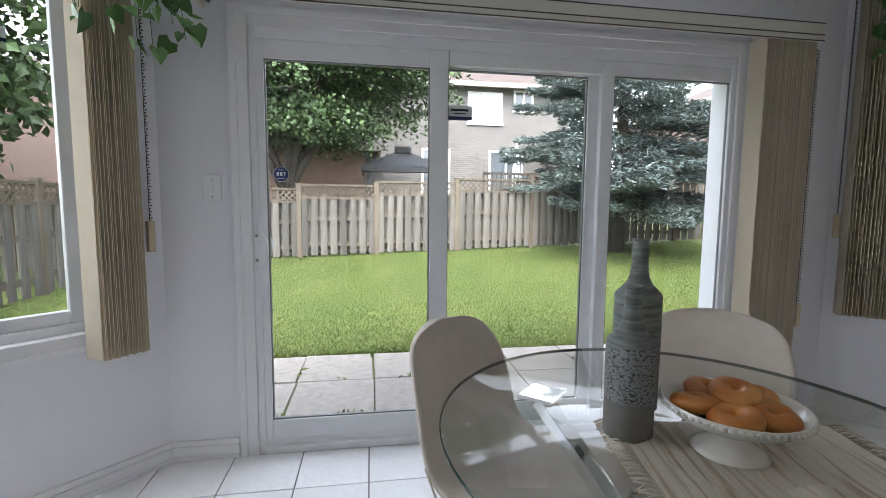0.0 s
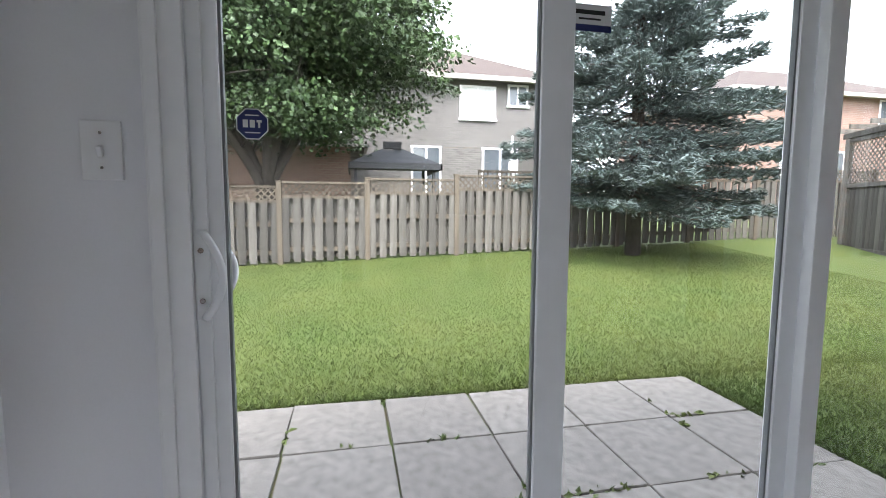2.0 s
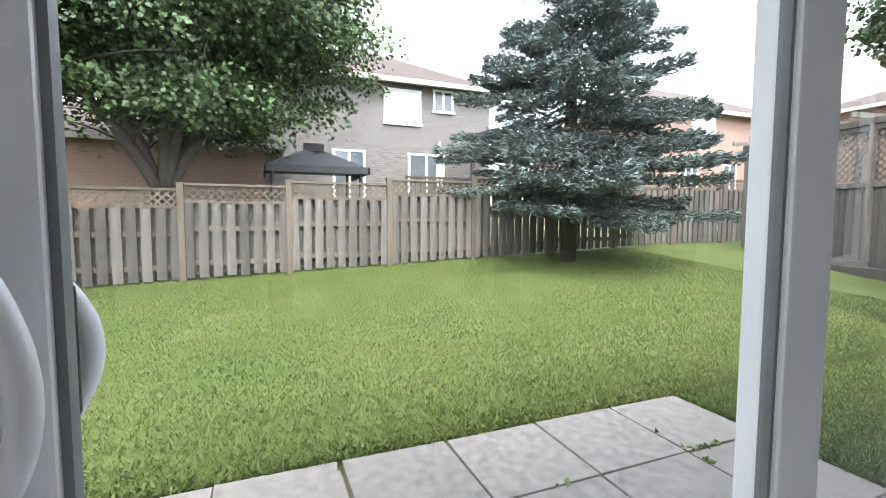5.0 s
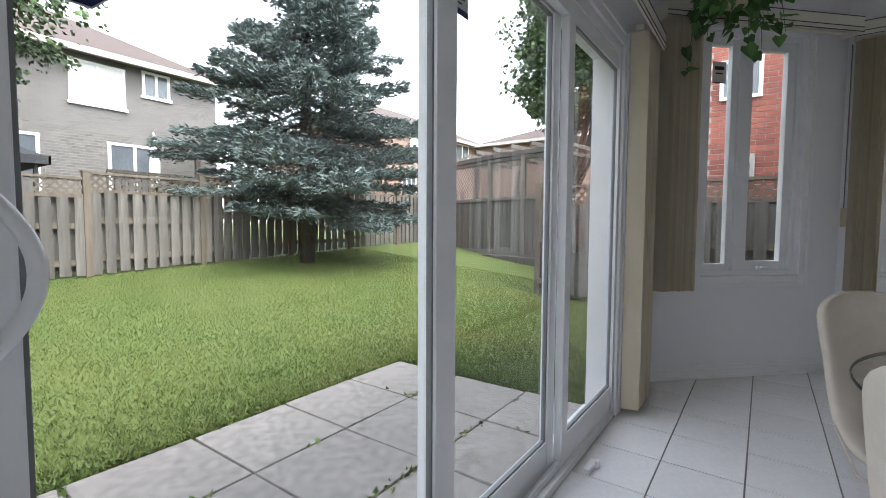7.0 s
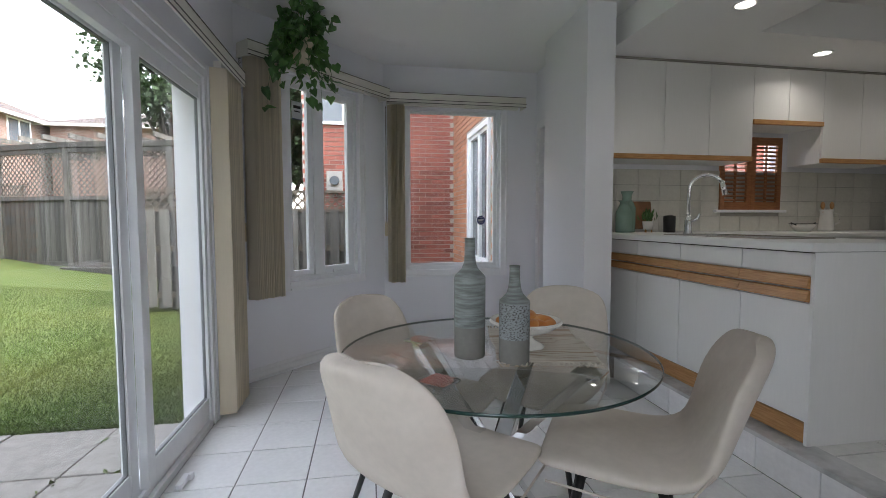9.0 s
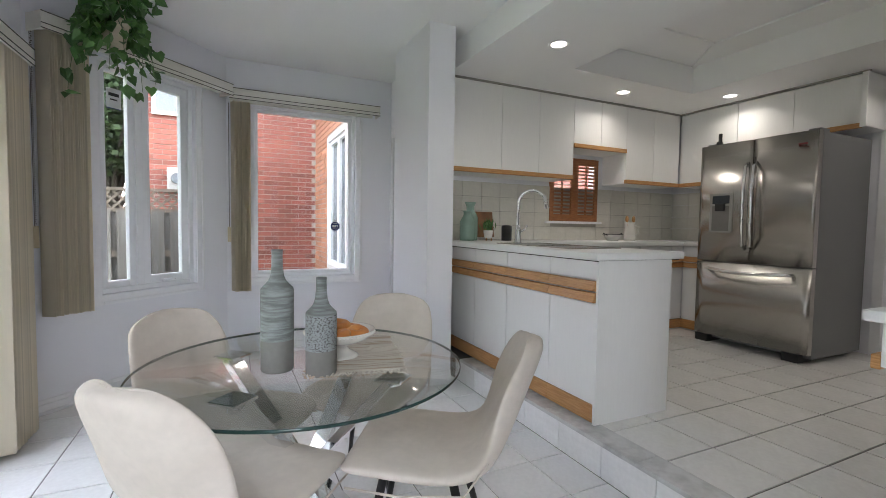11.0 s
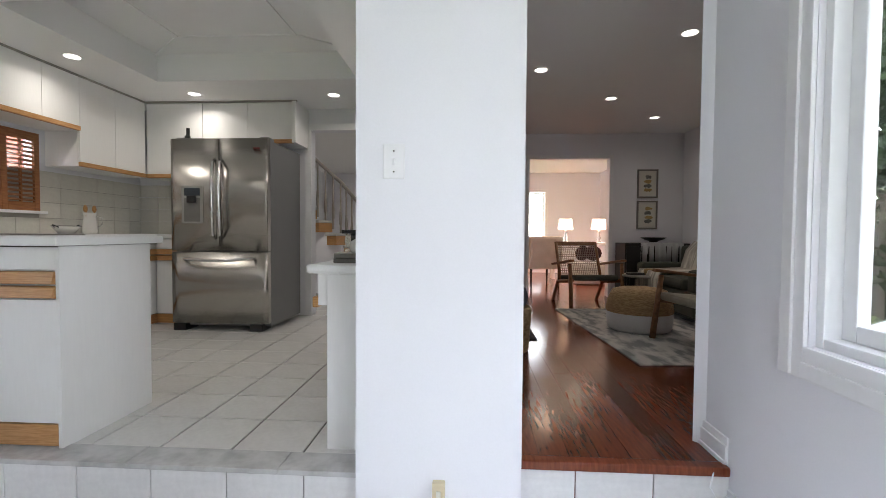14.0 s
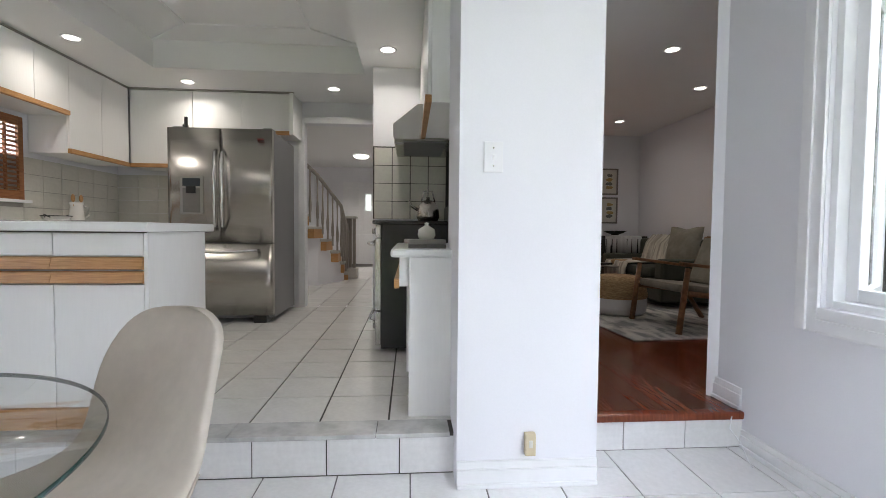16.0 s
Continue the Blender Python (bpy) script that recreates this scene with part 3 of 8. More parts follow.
def frame_box(win, s0, s1, z0, z1, y0, y1, w=0.03):
    b2 = bmesh.new()
    box(b2, s0, s0 + w, y0, y1, z0, z1, None, 0.003)
    box(b2, s1 - w, s1, y0, y1, z0, z1, None, 0.003)
    box(b2, s0 + w, s1 - w, y0 + 0.001, y1, z0, z0 + w, None, 0.003)
    box(b2, s0 + w, s1 - w, y0 + 0.001, y1, z1 - w, z1, None, 0.003)
    return part("window_frame", b2, VINYL, win)


def crank(win, s, z, y):
    b2 = bmesh.new()
    box(b2, s - 0.05, s + 0.05, y - 0.018, y, z - 0.012, z + 0.012, None, 0.004)
    tube(b2, [(s - 0.03, y - 0.02, z + 0.005), (s + 0.01, y - 0.03, z + 0.008), (s + 0.05, y - 0.026, z)], 0.006, 8)
    part("crank", b2, VINYL, win, "white folding window crank")


w1 = thing("window_1", "white vinyl window with one fixed and one casement light in the slanting bay wall", "window", M_BAYR, kind="structure")
casing(w1, 0.40, 1.15, 0.68, 2.27, 0.07)
frame_box(w1, 0.40, 1.15, 0.68, 2.27, 0.03, 0.12, 0.035)
sash(w1, 0.435, 0.68, 0.715, 2.235, 0.05, 0.045)
sash(w1, 0.73, 1.115, 0.715, 2.235, 0.045, 0.06)
bm = bmesh.new()
box(bm, 0.68, 0.73, 0.035, 0.11, 0.715, 2.235, None, 0.003)
part("mullion", bm, VINYL, w1)
crank(w1, 0.92, 0.73, 0.045)
w2 = thing("window_2", "white vinyl window facing the brick side wall", "window", M_EAST, kind="structure")
casing(w2, 0.20, 1.15, 0.68, 2.25, 0.07)
frame_box(w2, 0.20, 1.15, 0.68, 2.25, 0.03, 0.12, 0.03)
sash(w2, 0.23, 1.12, 0.71, 2.22, 0.05, 0.03)
w3 = thing("window_3", "white vinyl window of the bay looking to the garden", "window", M_BAYL, kind="structure")
casing(w3, 0.15, LEN_L - 0.235, 0.66, 2.27, 0.07)
frame_box(w3, 0.15, LEN_L - 0.235, 0.66, 2.27, 0.03, 0.12, 0.035)
sash(w3, 0.185, LEN_L - 0.27, 0.695, 2.235, 0.05, 0.05)
w4 = thing("window_4", "white vinyl window onto the side yard", "window", M_WEST, kind="structure")
casing(w4, 0.60, 1.55, 0.745, 2.25, 0.10)
frame_box(w4, 0.60, 1.55, 0.745, 2.25, 0.02, 0.14, 0.03)
sash(w4, 0.63, 1.08, 0.775, 2.22, 0.07, 0.05)
sash(w4, 1.08, 1.52, 0.775, 2.22, 0.08, 0.05)
M_SASH = pose(-1.95, 0.37, 0, 0, 0, -144.5)
b2 = bmesh.new()
for q in ((0.0, 0.06, 0.69, 2.26), (0.79, 0.87, 0.69, 2.26), (0.06, 0.79, 0.69, 0.765), (0.06, 0.79, 2.185, 2.26)):
    box(b2, q[0], q[1], -0.022, 0.022, q[2], q[3], None, 0.005)
open_sash = part("casement_sash", b2, VINYL, w4, "white casement sash standing open", M_WEST.inverted() @ M_SASH)
b2 = bmesh.new()
box(b2, 0.056, 0.794, -0.004, 0.004, 0.76, 2.19)
part("pane", b2, PANE, open_sash).visible_shadow = False

sd = thing("sliding_door", "white vinyl three-panel sliding glass garden door, closed", "door", pose(0, DOOR_Y, 0), kind="structure")
casing(sd, -0.325, 2.055, 0.0, 1.93, 0.08, sill=False)
bm = bmesh.new()
for a in ((-0.325, -0.295), (2.03, 2.055)):
    box(bm, a[0], a[1], 0.0, 0.14, 0.0, 1.93, None, 0.003)
box(bm, -0.295, 2.03, 0.0, 0.14, 1.88, 1.93, None, 0.003)
part("door_frame", bm, VINYL, sd)
bm = bmesh.new()
box(bm, -0.295, 2.03, -0.012, 0.15, 0.0, 0.035, None, 0.004)
for y in (0.012, 0.05, 0.09):
    box(bm, -0.295, 2.03, y, y + 0.008, 0.034, 0.062)
part("threshold", bm, VINYL, sd, "white threshold with sliding tracks")
bm = bmesh.new()
box(bm, 0.56, 1.318, 0.004, 0.040, 1.815, 1.88, None, 0.002)
part("head_rail", bm, VINYL, sd)


def door_panel(x0, x1, y, gl0, gl1, z0=0.062, z1=1.88, zg0=0.155, zg1=1.80, name="door_panel"):
    b2 = bmesh.new()
    box(b2, x0, gl0, y, y + 0.035, z0, z1, None, 0.004)
    box(b2, gl1, x1, y, y + 0.035, z0, z1, None, 0.004)
    box(b2, gl0, gl1, y + 0.001, y + 0.034, z0, zg0, None, 0.004)
    box(b2, gl0, gl1, y + 0.001, y + 0.034, zg1, z1, None, 0.004)
    p = part(name, b2, VINYL, sd)
    b2 = bmesh.new()
    for a, b, c, d in ((gl0 - 0.004, gl0 + 0.006, zg0, zg1), (gl1 - 0.006, gl1 + 0.004, zg0, zg1), (gl0, gl1, zg0 - 0.004, zg0 + 0.006), (gl0, gl1, zg1 - 0.006, zg1 + 0.004)):
        box(b2, a, b, y + 0.009, y + 0.025, c, d)
    part("glazing_gasket", b2, GASKET, p, "dark glazing gasket")
    b2 = bmesh.new()
    box(b2, gl0 - 0.003, gl1 + 0.003, y + 0.014, y + 0.02, zg0 - 0.003, zg1 + 0.003)
    g = part("pane", b2, PANE, p)
    g.visible_shadow = False
    return p


GASKET = mat("gasket", (0.20, 0.21, 0.22), rough=0.5)
p1 = door_panel(-0.32, 0.556, 0.008, -0.264, 0.470)
p2 = door_panel(0.49, 1.335, 0.046, 0.560, 1.270, zg1=1.81)
p3 = door_panel(1.322, 2.05, 0.006, 1.386, 2.035, zg0=0.16, zg1=1.81)


def add_sky_fill(m, s0, s1, z0, z1, power):
    """An added area lamp in a window opening that boosts the overcast sky's light."""
    data = bpy.data.lights.new("opening_fill_lamp", "AREA")
    data.shape, data.size, data.size_y, data.energy, data.color = "RECTANGLE", s1 - s0, z1 - z0, power, (0.92, 0.96, 1.0)
    lamp = new("opening_fill_lamp", data)
    lamp.matrix_world = m @ pose((s0 + s1) / 2, 0.115, (z0 + z1) / 2, -90, 0, 0)
    return lamp


# Added lamp in the bay window's unseen part, to brighten the room.
add_sky_fill(M_BAYL, 0.22, 0.82, 0.76, 2.18, 0.75)
# ---- garden ----
def ground_z(x, y):
    t = min(max((y - 4.8) / 6.1, 0.0), 1.5)
    return -0.21 + t * (0.34 + 0.035 * (min(max(x, -7), 9) - 2))


def scatter_quads(name, pts, size, material, parent=None, kind="", aspect=1.0, droop=None, seed=1, label="", shape="leaf"):
    """Many small leaves as one mesh: a bent diamond at each point, turned at random (or along droop)."""
    rng = np.random.default_rng(seed)
    n = len(pts)
    pts = np.asarray(pts)
    if droop is None:
        d = rng.normal(size=(n, 3))
        d[:, 2] -= 0.3
    else:
        d = np.asarray(droop) + rng.normal(scale=0.35, size=(n, 3))
    d /= np.linalg.norm(d, axis=1)[:, None]
    r = rng.normal(size=(n, 3))
    s = np.cross(d, r)
    s /= np.linalg.norm(s, axis=1)[:, None] + 1e-9
    up = np.cross(s, d)
    k = (size * rng.uniform(0.6, 1.35, n))[:, None]
    w = k * 0.5 * aspect
    tip = pts + d * k * 0.55
    base = pts - d * k * 0.45
    left = pts + s * w + up * k * 0.12
    right = pts - s * w + up * k * 0.12
    verts = np.stack([base, left, tip, right], 1).reshape(-1, 3)
    idx = np.arange(n)[:, None] * 4
    faces = np.concatenate([idx + np.array([0, 1, 2]), idx + np.array([0, 2, 3])], 0)
    me = bpy.data.meshes.new(name)
    me.from_pydata(verts.tolist(), [], faces.tolist())
    me.materials.append(material)
    ob = new(name, me)
    ob.parent = parent
    if label:
        ob["label"] = label
    if kind:
        ob["kind"] = kind
    return ob


bm = bmesh.new()
xs = [-400, -120, -40, -20] + [-12 + 0.6 * i for i in range(44)] + [20, 40, 120, 400]
ys = [-400, -120, -40, -12, -3, 0, 3.0, 3.6, 4.2] + [4.8 + 0.5 * i for i in range(17)] + [16, 24, 40, 120, 400]
grid = [[bm.verts.new((x, y, ground_z(x, y) + (0.02 * noise.noise((x * 1.3, y * 1.3, 0)) if 4.8 < y < 13 else 0))) for x in xs] for y in ys]
for j in range(len(ys) - 1):
    for i in range(len(xs) - 1):
        f = bm.faces.new((grid[j][i], grid[j][i + 1], grid[j + 1][i + 1], grid[j + 1][i]))
        f.smooth = True
bmesh.ops.translate(bm, verts=[v for v in bm.verts if v.co.y < 2.0 and abs(v.co.x) < 13], vec=(0, 0, -0.5))
structure("ground", bm, GRASS, "green mown lawn with clover", "ground")
rng = np.random.default_rng(5)
n = 170000
gy = 4.85 + 6.1 * rng.random(n) ** 1.7
gx = -4.5 + 12.5 * rng.random(n)
gx[:44000] = 2.56 + 5.0 * rng.random(44000) ** 1.3
gy[:44000] = 2.2 + 2.7 * rng.random(44000)
gz = np.array([ground_z(a, b) for a, b in zip(gx, gy)]) + 0.015
lean = np.stack([rng.normal(scale=0.45, size=n), rng.normal(scale=0.45, size=n), np.ones(n)], 1)
tagged(scatter_quads("grass", np.stack([gx, gy, gz], 1), 0.034, BLADE, aspect=0.24, droop=lean, seed=3), "short green lawn grass with clover", "grass", kind="stuff")
n = 9000
gx = np.concatenate([-1.9 + 4.5 * rng.random(n // 2), 2.54 + 0.14 * rng.random(n // 2) ** 2])
gy = np.concatenate([4.815 + 0.12 * rng.random(n // 2) ** 2, 2.9 + 1.95 * rng.random(n // 2)])
lean = np.stack([rng.normal(scale=0.8, size=n), rng.normal(scale=0.8, size=n), np.ones(n)], 1)
tagged(scatter_quads("grass_edge", np.stack([gx, gy, np.full(n, -0.19)], 1), 0.07, BLADE, aspect=0.4, droop=lean, seed=4), "longer grass and weeds along the patio edge", "grass", kind="stuff")

# patio of square concrete slabs
bm = bmesh.new()
box(bm, -2.15, 2.52, 3.0, 4.80, -0.5, -0.195)
patio = structure("pavement", bm, DIRT, "patio of square grey concrete slabs with weedy joints", "pavement")
bm = bmesh.new()
box(bm, -0.284, 0.284, -0.294, 0.294, -0.04, 0, None, 0.008)
slab_me = mesh_of("slab", bm, SLAB)
for i in range(8):
    for j in range(3):
        piece("slab", slab_me, patio, pose(2.53 - 0.29 - 0.58 * i + random.uniform(-.006, .006), 4.81 - 0.30 - 0.60 * j, -0.176 + random.uniform(-.006, .004), random.uniform(-.6, .6), random.uniform(-.6, .6), random.choice((0, 180)) + random.uniform(-.6, .6)))
n = 700
which = rng.integers(0, 2, n)
gx = np.where(which == 0, 2.53 - 0.58 * rng.integers(1, 8, n) + rng.normal(scale=0.012, size=n), 2.53 - 4.4 * rng.random(n))
gy = np.where(which == 0, 3.05 + 1.72 * rng.random(n), 4.81 - 0.60 * rng.integers(1, 3, n) + rng.normal(scale=0.012, size=n))
keep = np.array([noise.noise((a * 3.1, b * 3.1, 2.0)) > 0.1 for a, b in zip(gx, gy)])
tagged(scatter_quads("weeds", np.stack([gx, gy, np.full(n, -0.17)], 1)[keep], 0.05, BLADE, aspect=0.5, seed=8), "small weeds in the slab joints", "weeds", kind="stuff")


def lattice(bm, length, z0, z1, y, pitch=0.125):
    """Crossed diagonal slats filling length x (z1 - z0)."""
    h = z1 - z0
    for sgn, yy in ((1, y), (-1, y + 0.009)):
        s = -h
        while s < length:
            a, b = max(s, 0.0), min(s + h, length)
            if b - a > 0.02:
                za, zb = (a - s, b - s) if sgn == 1 else (h - (a - s), h - (b - s))
                d = 0.020
                v = [bm.verts.new(p) for p in ((a, yy, z0 + za - d), (b, yy, z0 + zb - d), (b, yy, z0 + zb + d), (a, yy, z0 + za + d))]
                w = [bm.verts.new((p.co.x, yy + 0.008, p.co.z)) for p in v]
                bm.faces.new(v)
                bm.faces.new(w[::-1])
                for k in range(4):
                    bm.faces.new((v[k], w[k], w[(k + 1) % 4], v[(k + 1) % 4]))
            s += pitch


bm = bmesh.new()
box(bm, -0.07, 0.07, -0.01, 0.01, 0, 1, None)
board_me = mesh_of("board", bm, FENCE)
bm = bmesh.new()
box(bm, -0.05, 0.05, -0.05, 0.05, 0, 1.0, None, 0.006)
box(bm, -0.06, 0.06, -0.06, 0.06, 1.0, 1.012)
post_me = mesh_of("post", bm, FENCEWARM)


def fence(posts, height, label, lat=0.27, boards=True, gz=ground_z, pitch=0.2):
    """A board-on-board fence through a line of post places, with a lattice strip on top."""
    f = thing("fence", label, "fence", pose(posts[0][0], posts[0][1], gz(*posts[0])))
    inv = f.matrix_basis.inverted()
    for x, y in posts:
        z = gz(x, y)
        top = height(x, y)
        piece("post", post_me, f, inv @ pose(x, y, z - 0.1) @ Matrix.Diagonal((1, 1, top - z + 0.14, 1)))
    for (x0, y0), (x1, y1) in zip(posts, posts[1:]):
        d = Vector((x1 - x0, y1 - y0))
        ang = math.degrees(math.atan2(d.y, d.x))
        za, zb, ta, tb = gz(x0, y0), gz(x1, y1), height(x0, y0), height(x1, y1)
        tm = (ta + tb) / 2
        base = inv @ pose(x0, y0, 0, 0, 0, ang)
        b2 = bmesh.new()
        lattice(b2, d.length, tm - lat, tm - 0.03, -0.004)
        part("lattice", b2, FENCEWARM, f, "wooden lattice strip", base)
        b2 = bmesh.new()
        box(b2, 0, d.length, -0.03, 0.03, tm - 0.035, tm + 0.005)
        box(b2, 0, d.length, -0.03, 0.03, tm - lat - 0.05, tm - lat)
        zm = (za + zb) / 2
        box(b2, 0, d.length, -0.005, 0.074, zm + 0.22, zm + 0.31)
        box(b2, 0, d.length, -0.005, 0.074, (zm + tm) / 2, (zm + tm) / 2 + 0.09)
        part("rail", b2, FENCEWARM, f, "", base)
        n = max(2, round(d.length / pitch))
        for k in range(n):
            t = (k + 0.5) / n
            z = za + (zb - za) * t + 0.04
            piece("board", board_me, f, base @ pose(d.length * t, -0.016, z + random.uniform(-.012, .012), 0, random.uniform(-.6, .6), 0) @ Matrix.Diagonal((random.uniform(0.92, 1.04), 1, tm - lat - 0.03 - z, 1)))
            if k < n - 1:
                t = (k + 1) / n
                piece("board", board_me, f, base @ pose(d.length * t, 0.085, z + 0.05) @ Matrix.Diagonal((random.uniform(0.9, 1.0), 1, tm - lat - 0.03 - z - 0.05, 1)))
    return f


back_posts = [(-12.0, 10.3), (-10.2, 10.4), (-8.4, 10.5), (-6.6, 10.6), (-4.85, 10.7), (-3.1, 10.85), (-1.34, 10.92), (0.32, 10.95), (2.14, 10.95), (3.92, 10.95), (5.85, 10.98), (7.7, 11.02), (9.6, 11.06), (11.5, 11.1), (13.3, 11.15)]
fence(back_posts, lambda x, y: 1.656 + 0.053 * (min(max(x, -6), 9) - 0.32), "weathered grey-brown board fence with a lattice strip along the lawn")
left_posts = [(-5.0, -4.4), (-4.9, -2.9), (-4.75, -1.4), (-4.6, 0.2), (-4.5, 1.8), (-4.4, 3.4), (-4.3, 4.9), (-4.35, 6.4), (-4.4, 7.9), (-4.45, 9.4), (-4.45, 10.7)]
fence(left_posts, lambda x, y: 1.45, "weathered board fence with lattice beside the lawn", pitch=0.25)
fence([(6.5, 2.1), (6.5, 3.7), (6.6, 5.3)], lambda x, y: 1.62, "dark weathered board fence with lattice beside the house", pitch=0.19)


# pergola with lattice screens in the side corner
pg = thing("pergola", "weathered grey wooden garden pergola with tall lattice screens", "pergola", pose(10.42, 8.4, 0.13))
pp = [(0.85, 1.9), (0.0, 0.0), (-0.32, -1.15), (-0.6, -2.3)]
for x, y in pp + [(2.9, 0.6), (2.4, -2.4)]:
    b2 = bmesh.new()
    box(b2, x - 0.055, x + 0.055, y - 0.055, y + 0.055, 0, 2.62, None, 0.006)
    part("post", b2, FENCE, pg)
for (x0, y0), (x1, y1) in zip(pp, pp[1:]):
    d = Vector((x1 - x0, y1 - y0))
    m = pose(x0, y0, 0, 0, 0, math.degrees(math.atan2(d.y, d.x)))
    b2 = bmesh.new()
    lattice(b2, d.length, 1.60, 2.52, 0.0, 0.13)
    part("lattice", b2, FENCE, pg, "", m)
    for z in (0.06, 1.50, 2.52):
        b2 = bmesh.new()
        box(b2, 0, d.length, -0.035, 0.035, z, z + 0.09)
        part("rail", b2, FENCE, pg, "", m)
    k = round(d.length / 0.145)
    for i in range(k):
        piece("board", board_me, pg, m @ pose(d.length * (i + 0.5) / k, 0.02, 0.10) @ Matrix.Diagonal((1, 1, 1.42 + random.uniform(-.01, .01), 1)))
    b2 = bmesh.new()
    box(b2, -0.15, d.length + 0.15, -0.06, 0.06, 2.62, 2.74, None, 0.008)
    part("beam", b2, FENCE, pg, "", m)
for i in range(8):
    y = 1.95 - 0.6 * i
    x = 0.45 * y if y > 0 else 0.27 * y
    b2 = bmesh.new()
    box(b2, -0.45, 2.6, -0.02, 0.02, 2.742, 2.84)
    part("rafter", b2, FENCE, pg, "", pose(x, y, 0, 0, 0, -8))
b2 = bmesh.new()
box(b2, -0.25, 0.3, -2.4, 0.05, -0.3, 0.05, pose(0, 0, 0, 0, 0, -14), 0.01)
part("deck", b2, FENCE, pg)


# ---- trees ----
def tree(name, x, y, trunk_h, crown_c, crown_r, n_clump, n_leaf, label, leaf=0.15, seed=1, trunk_r=0.2, material=None):
    z0 = ground_z(x, y)
    t = thing(name, label, "tree", pose(x, y, z0))
    rng = np.random.default_rng(seed)
    b2 = bmesh.new()
    c = Vector(crown_c) - Vector((x, y, z0))
    tube(b2, [(0, 0, -0.2), (0.05, 0, trunk_h * 0.5), (0.0, 0.05, trunk_h)], trunk_r, 12, trunk_r * 0.75)
    clumps = []
    for k in range(n_clump):
        d = rng.normal(size=3)
        d /= np.linalg.norm(d)
        rad = rng.random() ** 0.4
        p = np.array(c) + d * rad * 0.86 * np.array(crown_r)
        clumps.append((p, rng.uniform(0.55, 1.15) * min(crown_r) * 0.34))
        if k < 22:
            mid = Vector((0.5 * p[0] + rng.normal(scale=.25), 0.5 * p[1] + rng.normal(scale=.25), trunk_h + 0.45 * (p[2] - trunk_h)))
            tube(b2, arc((0, 0, trunk_h - 0.15), p, mid, 8), trunk_r * 0.42, 7, 0.02)
    part("trunk", b2, BARK, t, "dark forked trunk and limbs")
    pts = []
    per = n_leaf // n_clump
    for p, r in clumps:
        d = rng.normal(size=(per, 3))
        d /= np.linalg.norm(d, axis=1)[:, None]
        rr = r * (0.45 + 0.65 * rng.random(per) ** 0.6)
        q = p + d * rr[:, None] * np.array([1.25, 1.25, 0.75])
        pts.append(q)
    scatter_quads("crown", np.concatenate(pts), leaf, material or MAPLE, t, aspect=0.95, seed=seed, label="dense dark green leaves")
    return t


tree("maple_tree", -7.5, 8.3, 1.6, (-7.2, 8.2, 4.2), (3.0, 3.4, 3.4), 70, 17000, "leafy green tree beyond the side of the lawn", 0.17, 7, 0.16)
tree("maple_tree", 13.2, 7.1, 2.0, (13.0, 7.1, 6.3), (1.9, 1.9, 2.8), 90, 26000, "tall green tree behind the pergola", 0.12, 9, 0.16)
tree("side_tree", 9.2, 3.75, 1.6, (9.1, 3.7, 3.3), (1.3, 1.0, 1.7), 50, 12000, "small leafy tree beyond the side fence", 0.10, 12, 0.08)
tree("cedar_tree", -5.9, -1.4, 0.6, (-5.8, -1.4, 3.0), (1.7, 4.2, 3.6), 230, 80000, "dark cedar behind the side yard fence", 0.11, 13, 0.12)
tree("cedar_tree", -8.6, -2.0, 0.6, (-8.5, -2.0, 3.2), (1.8, 5.5, 3.9), 160, 36000, "tall dark cedars along the next garden", 0.16, 17, 0.14)
tree("shrub", -2.75, -0.15, 0.3, (-2.75, -0.15, 0.45), (0.4, 0.35, 0.3), 10, 900, "small leafy shrub under the side window", 0.09, 14, 0.03, BLADE)


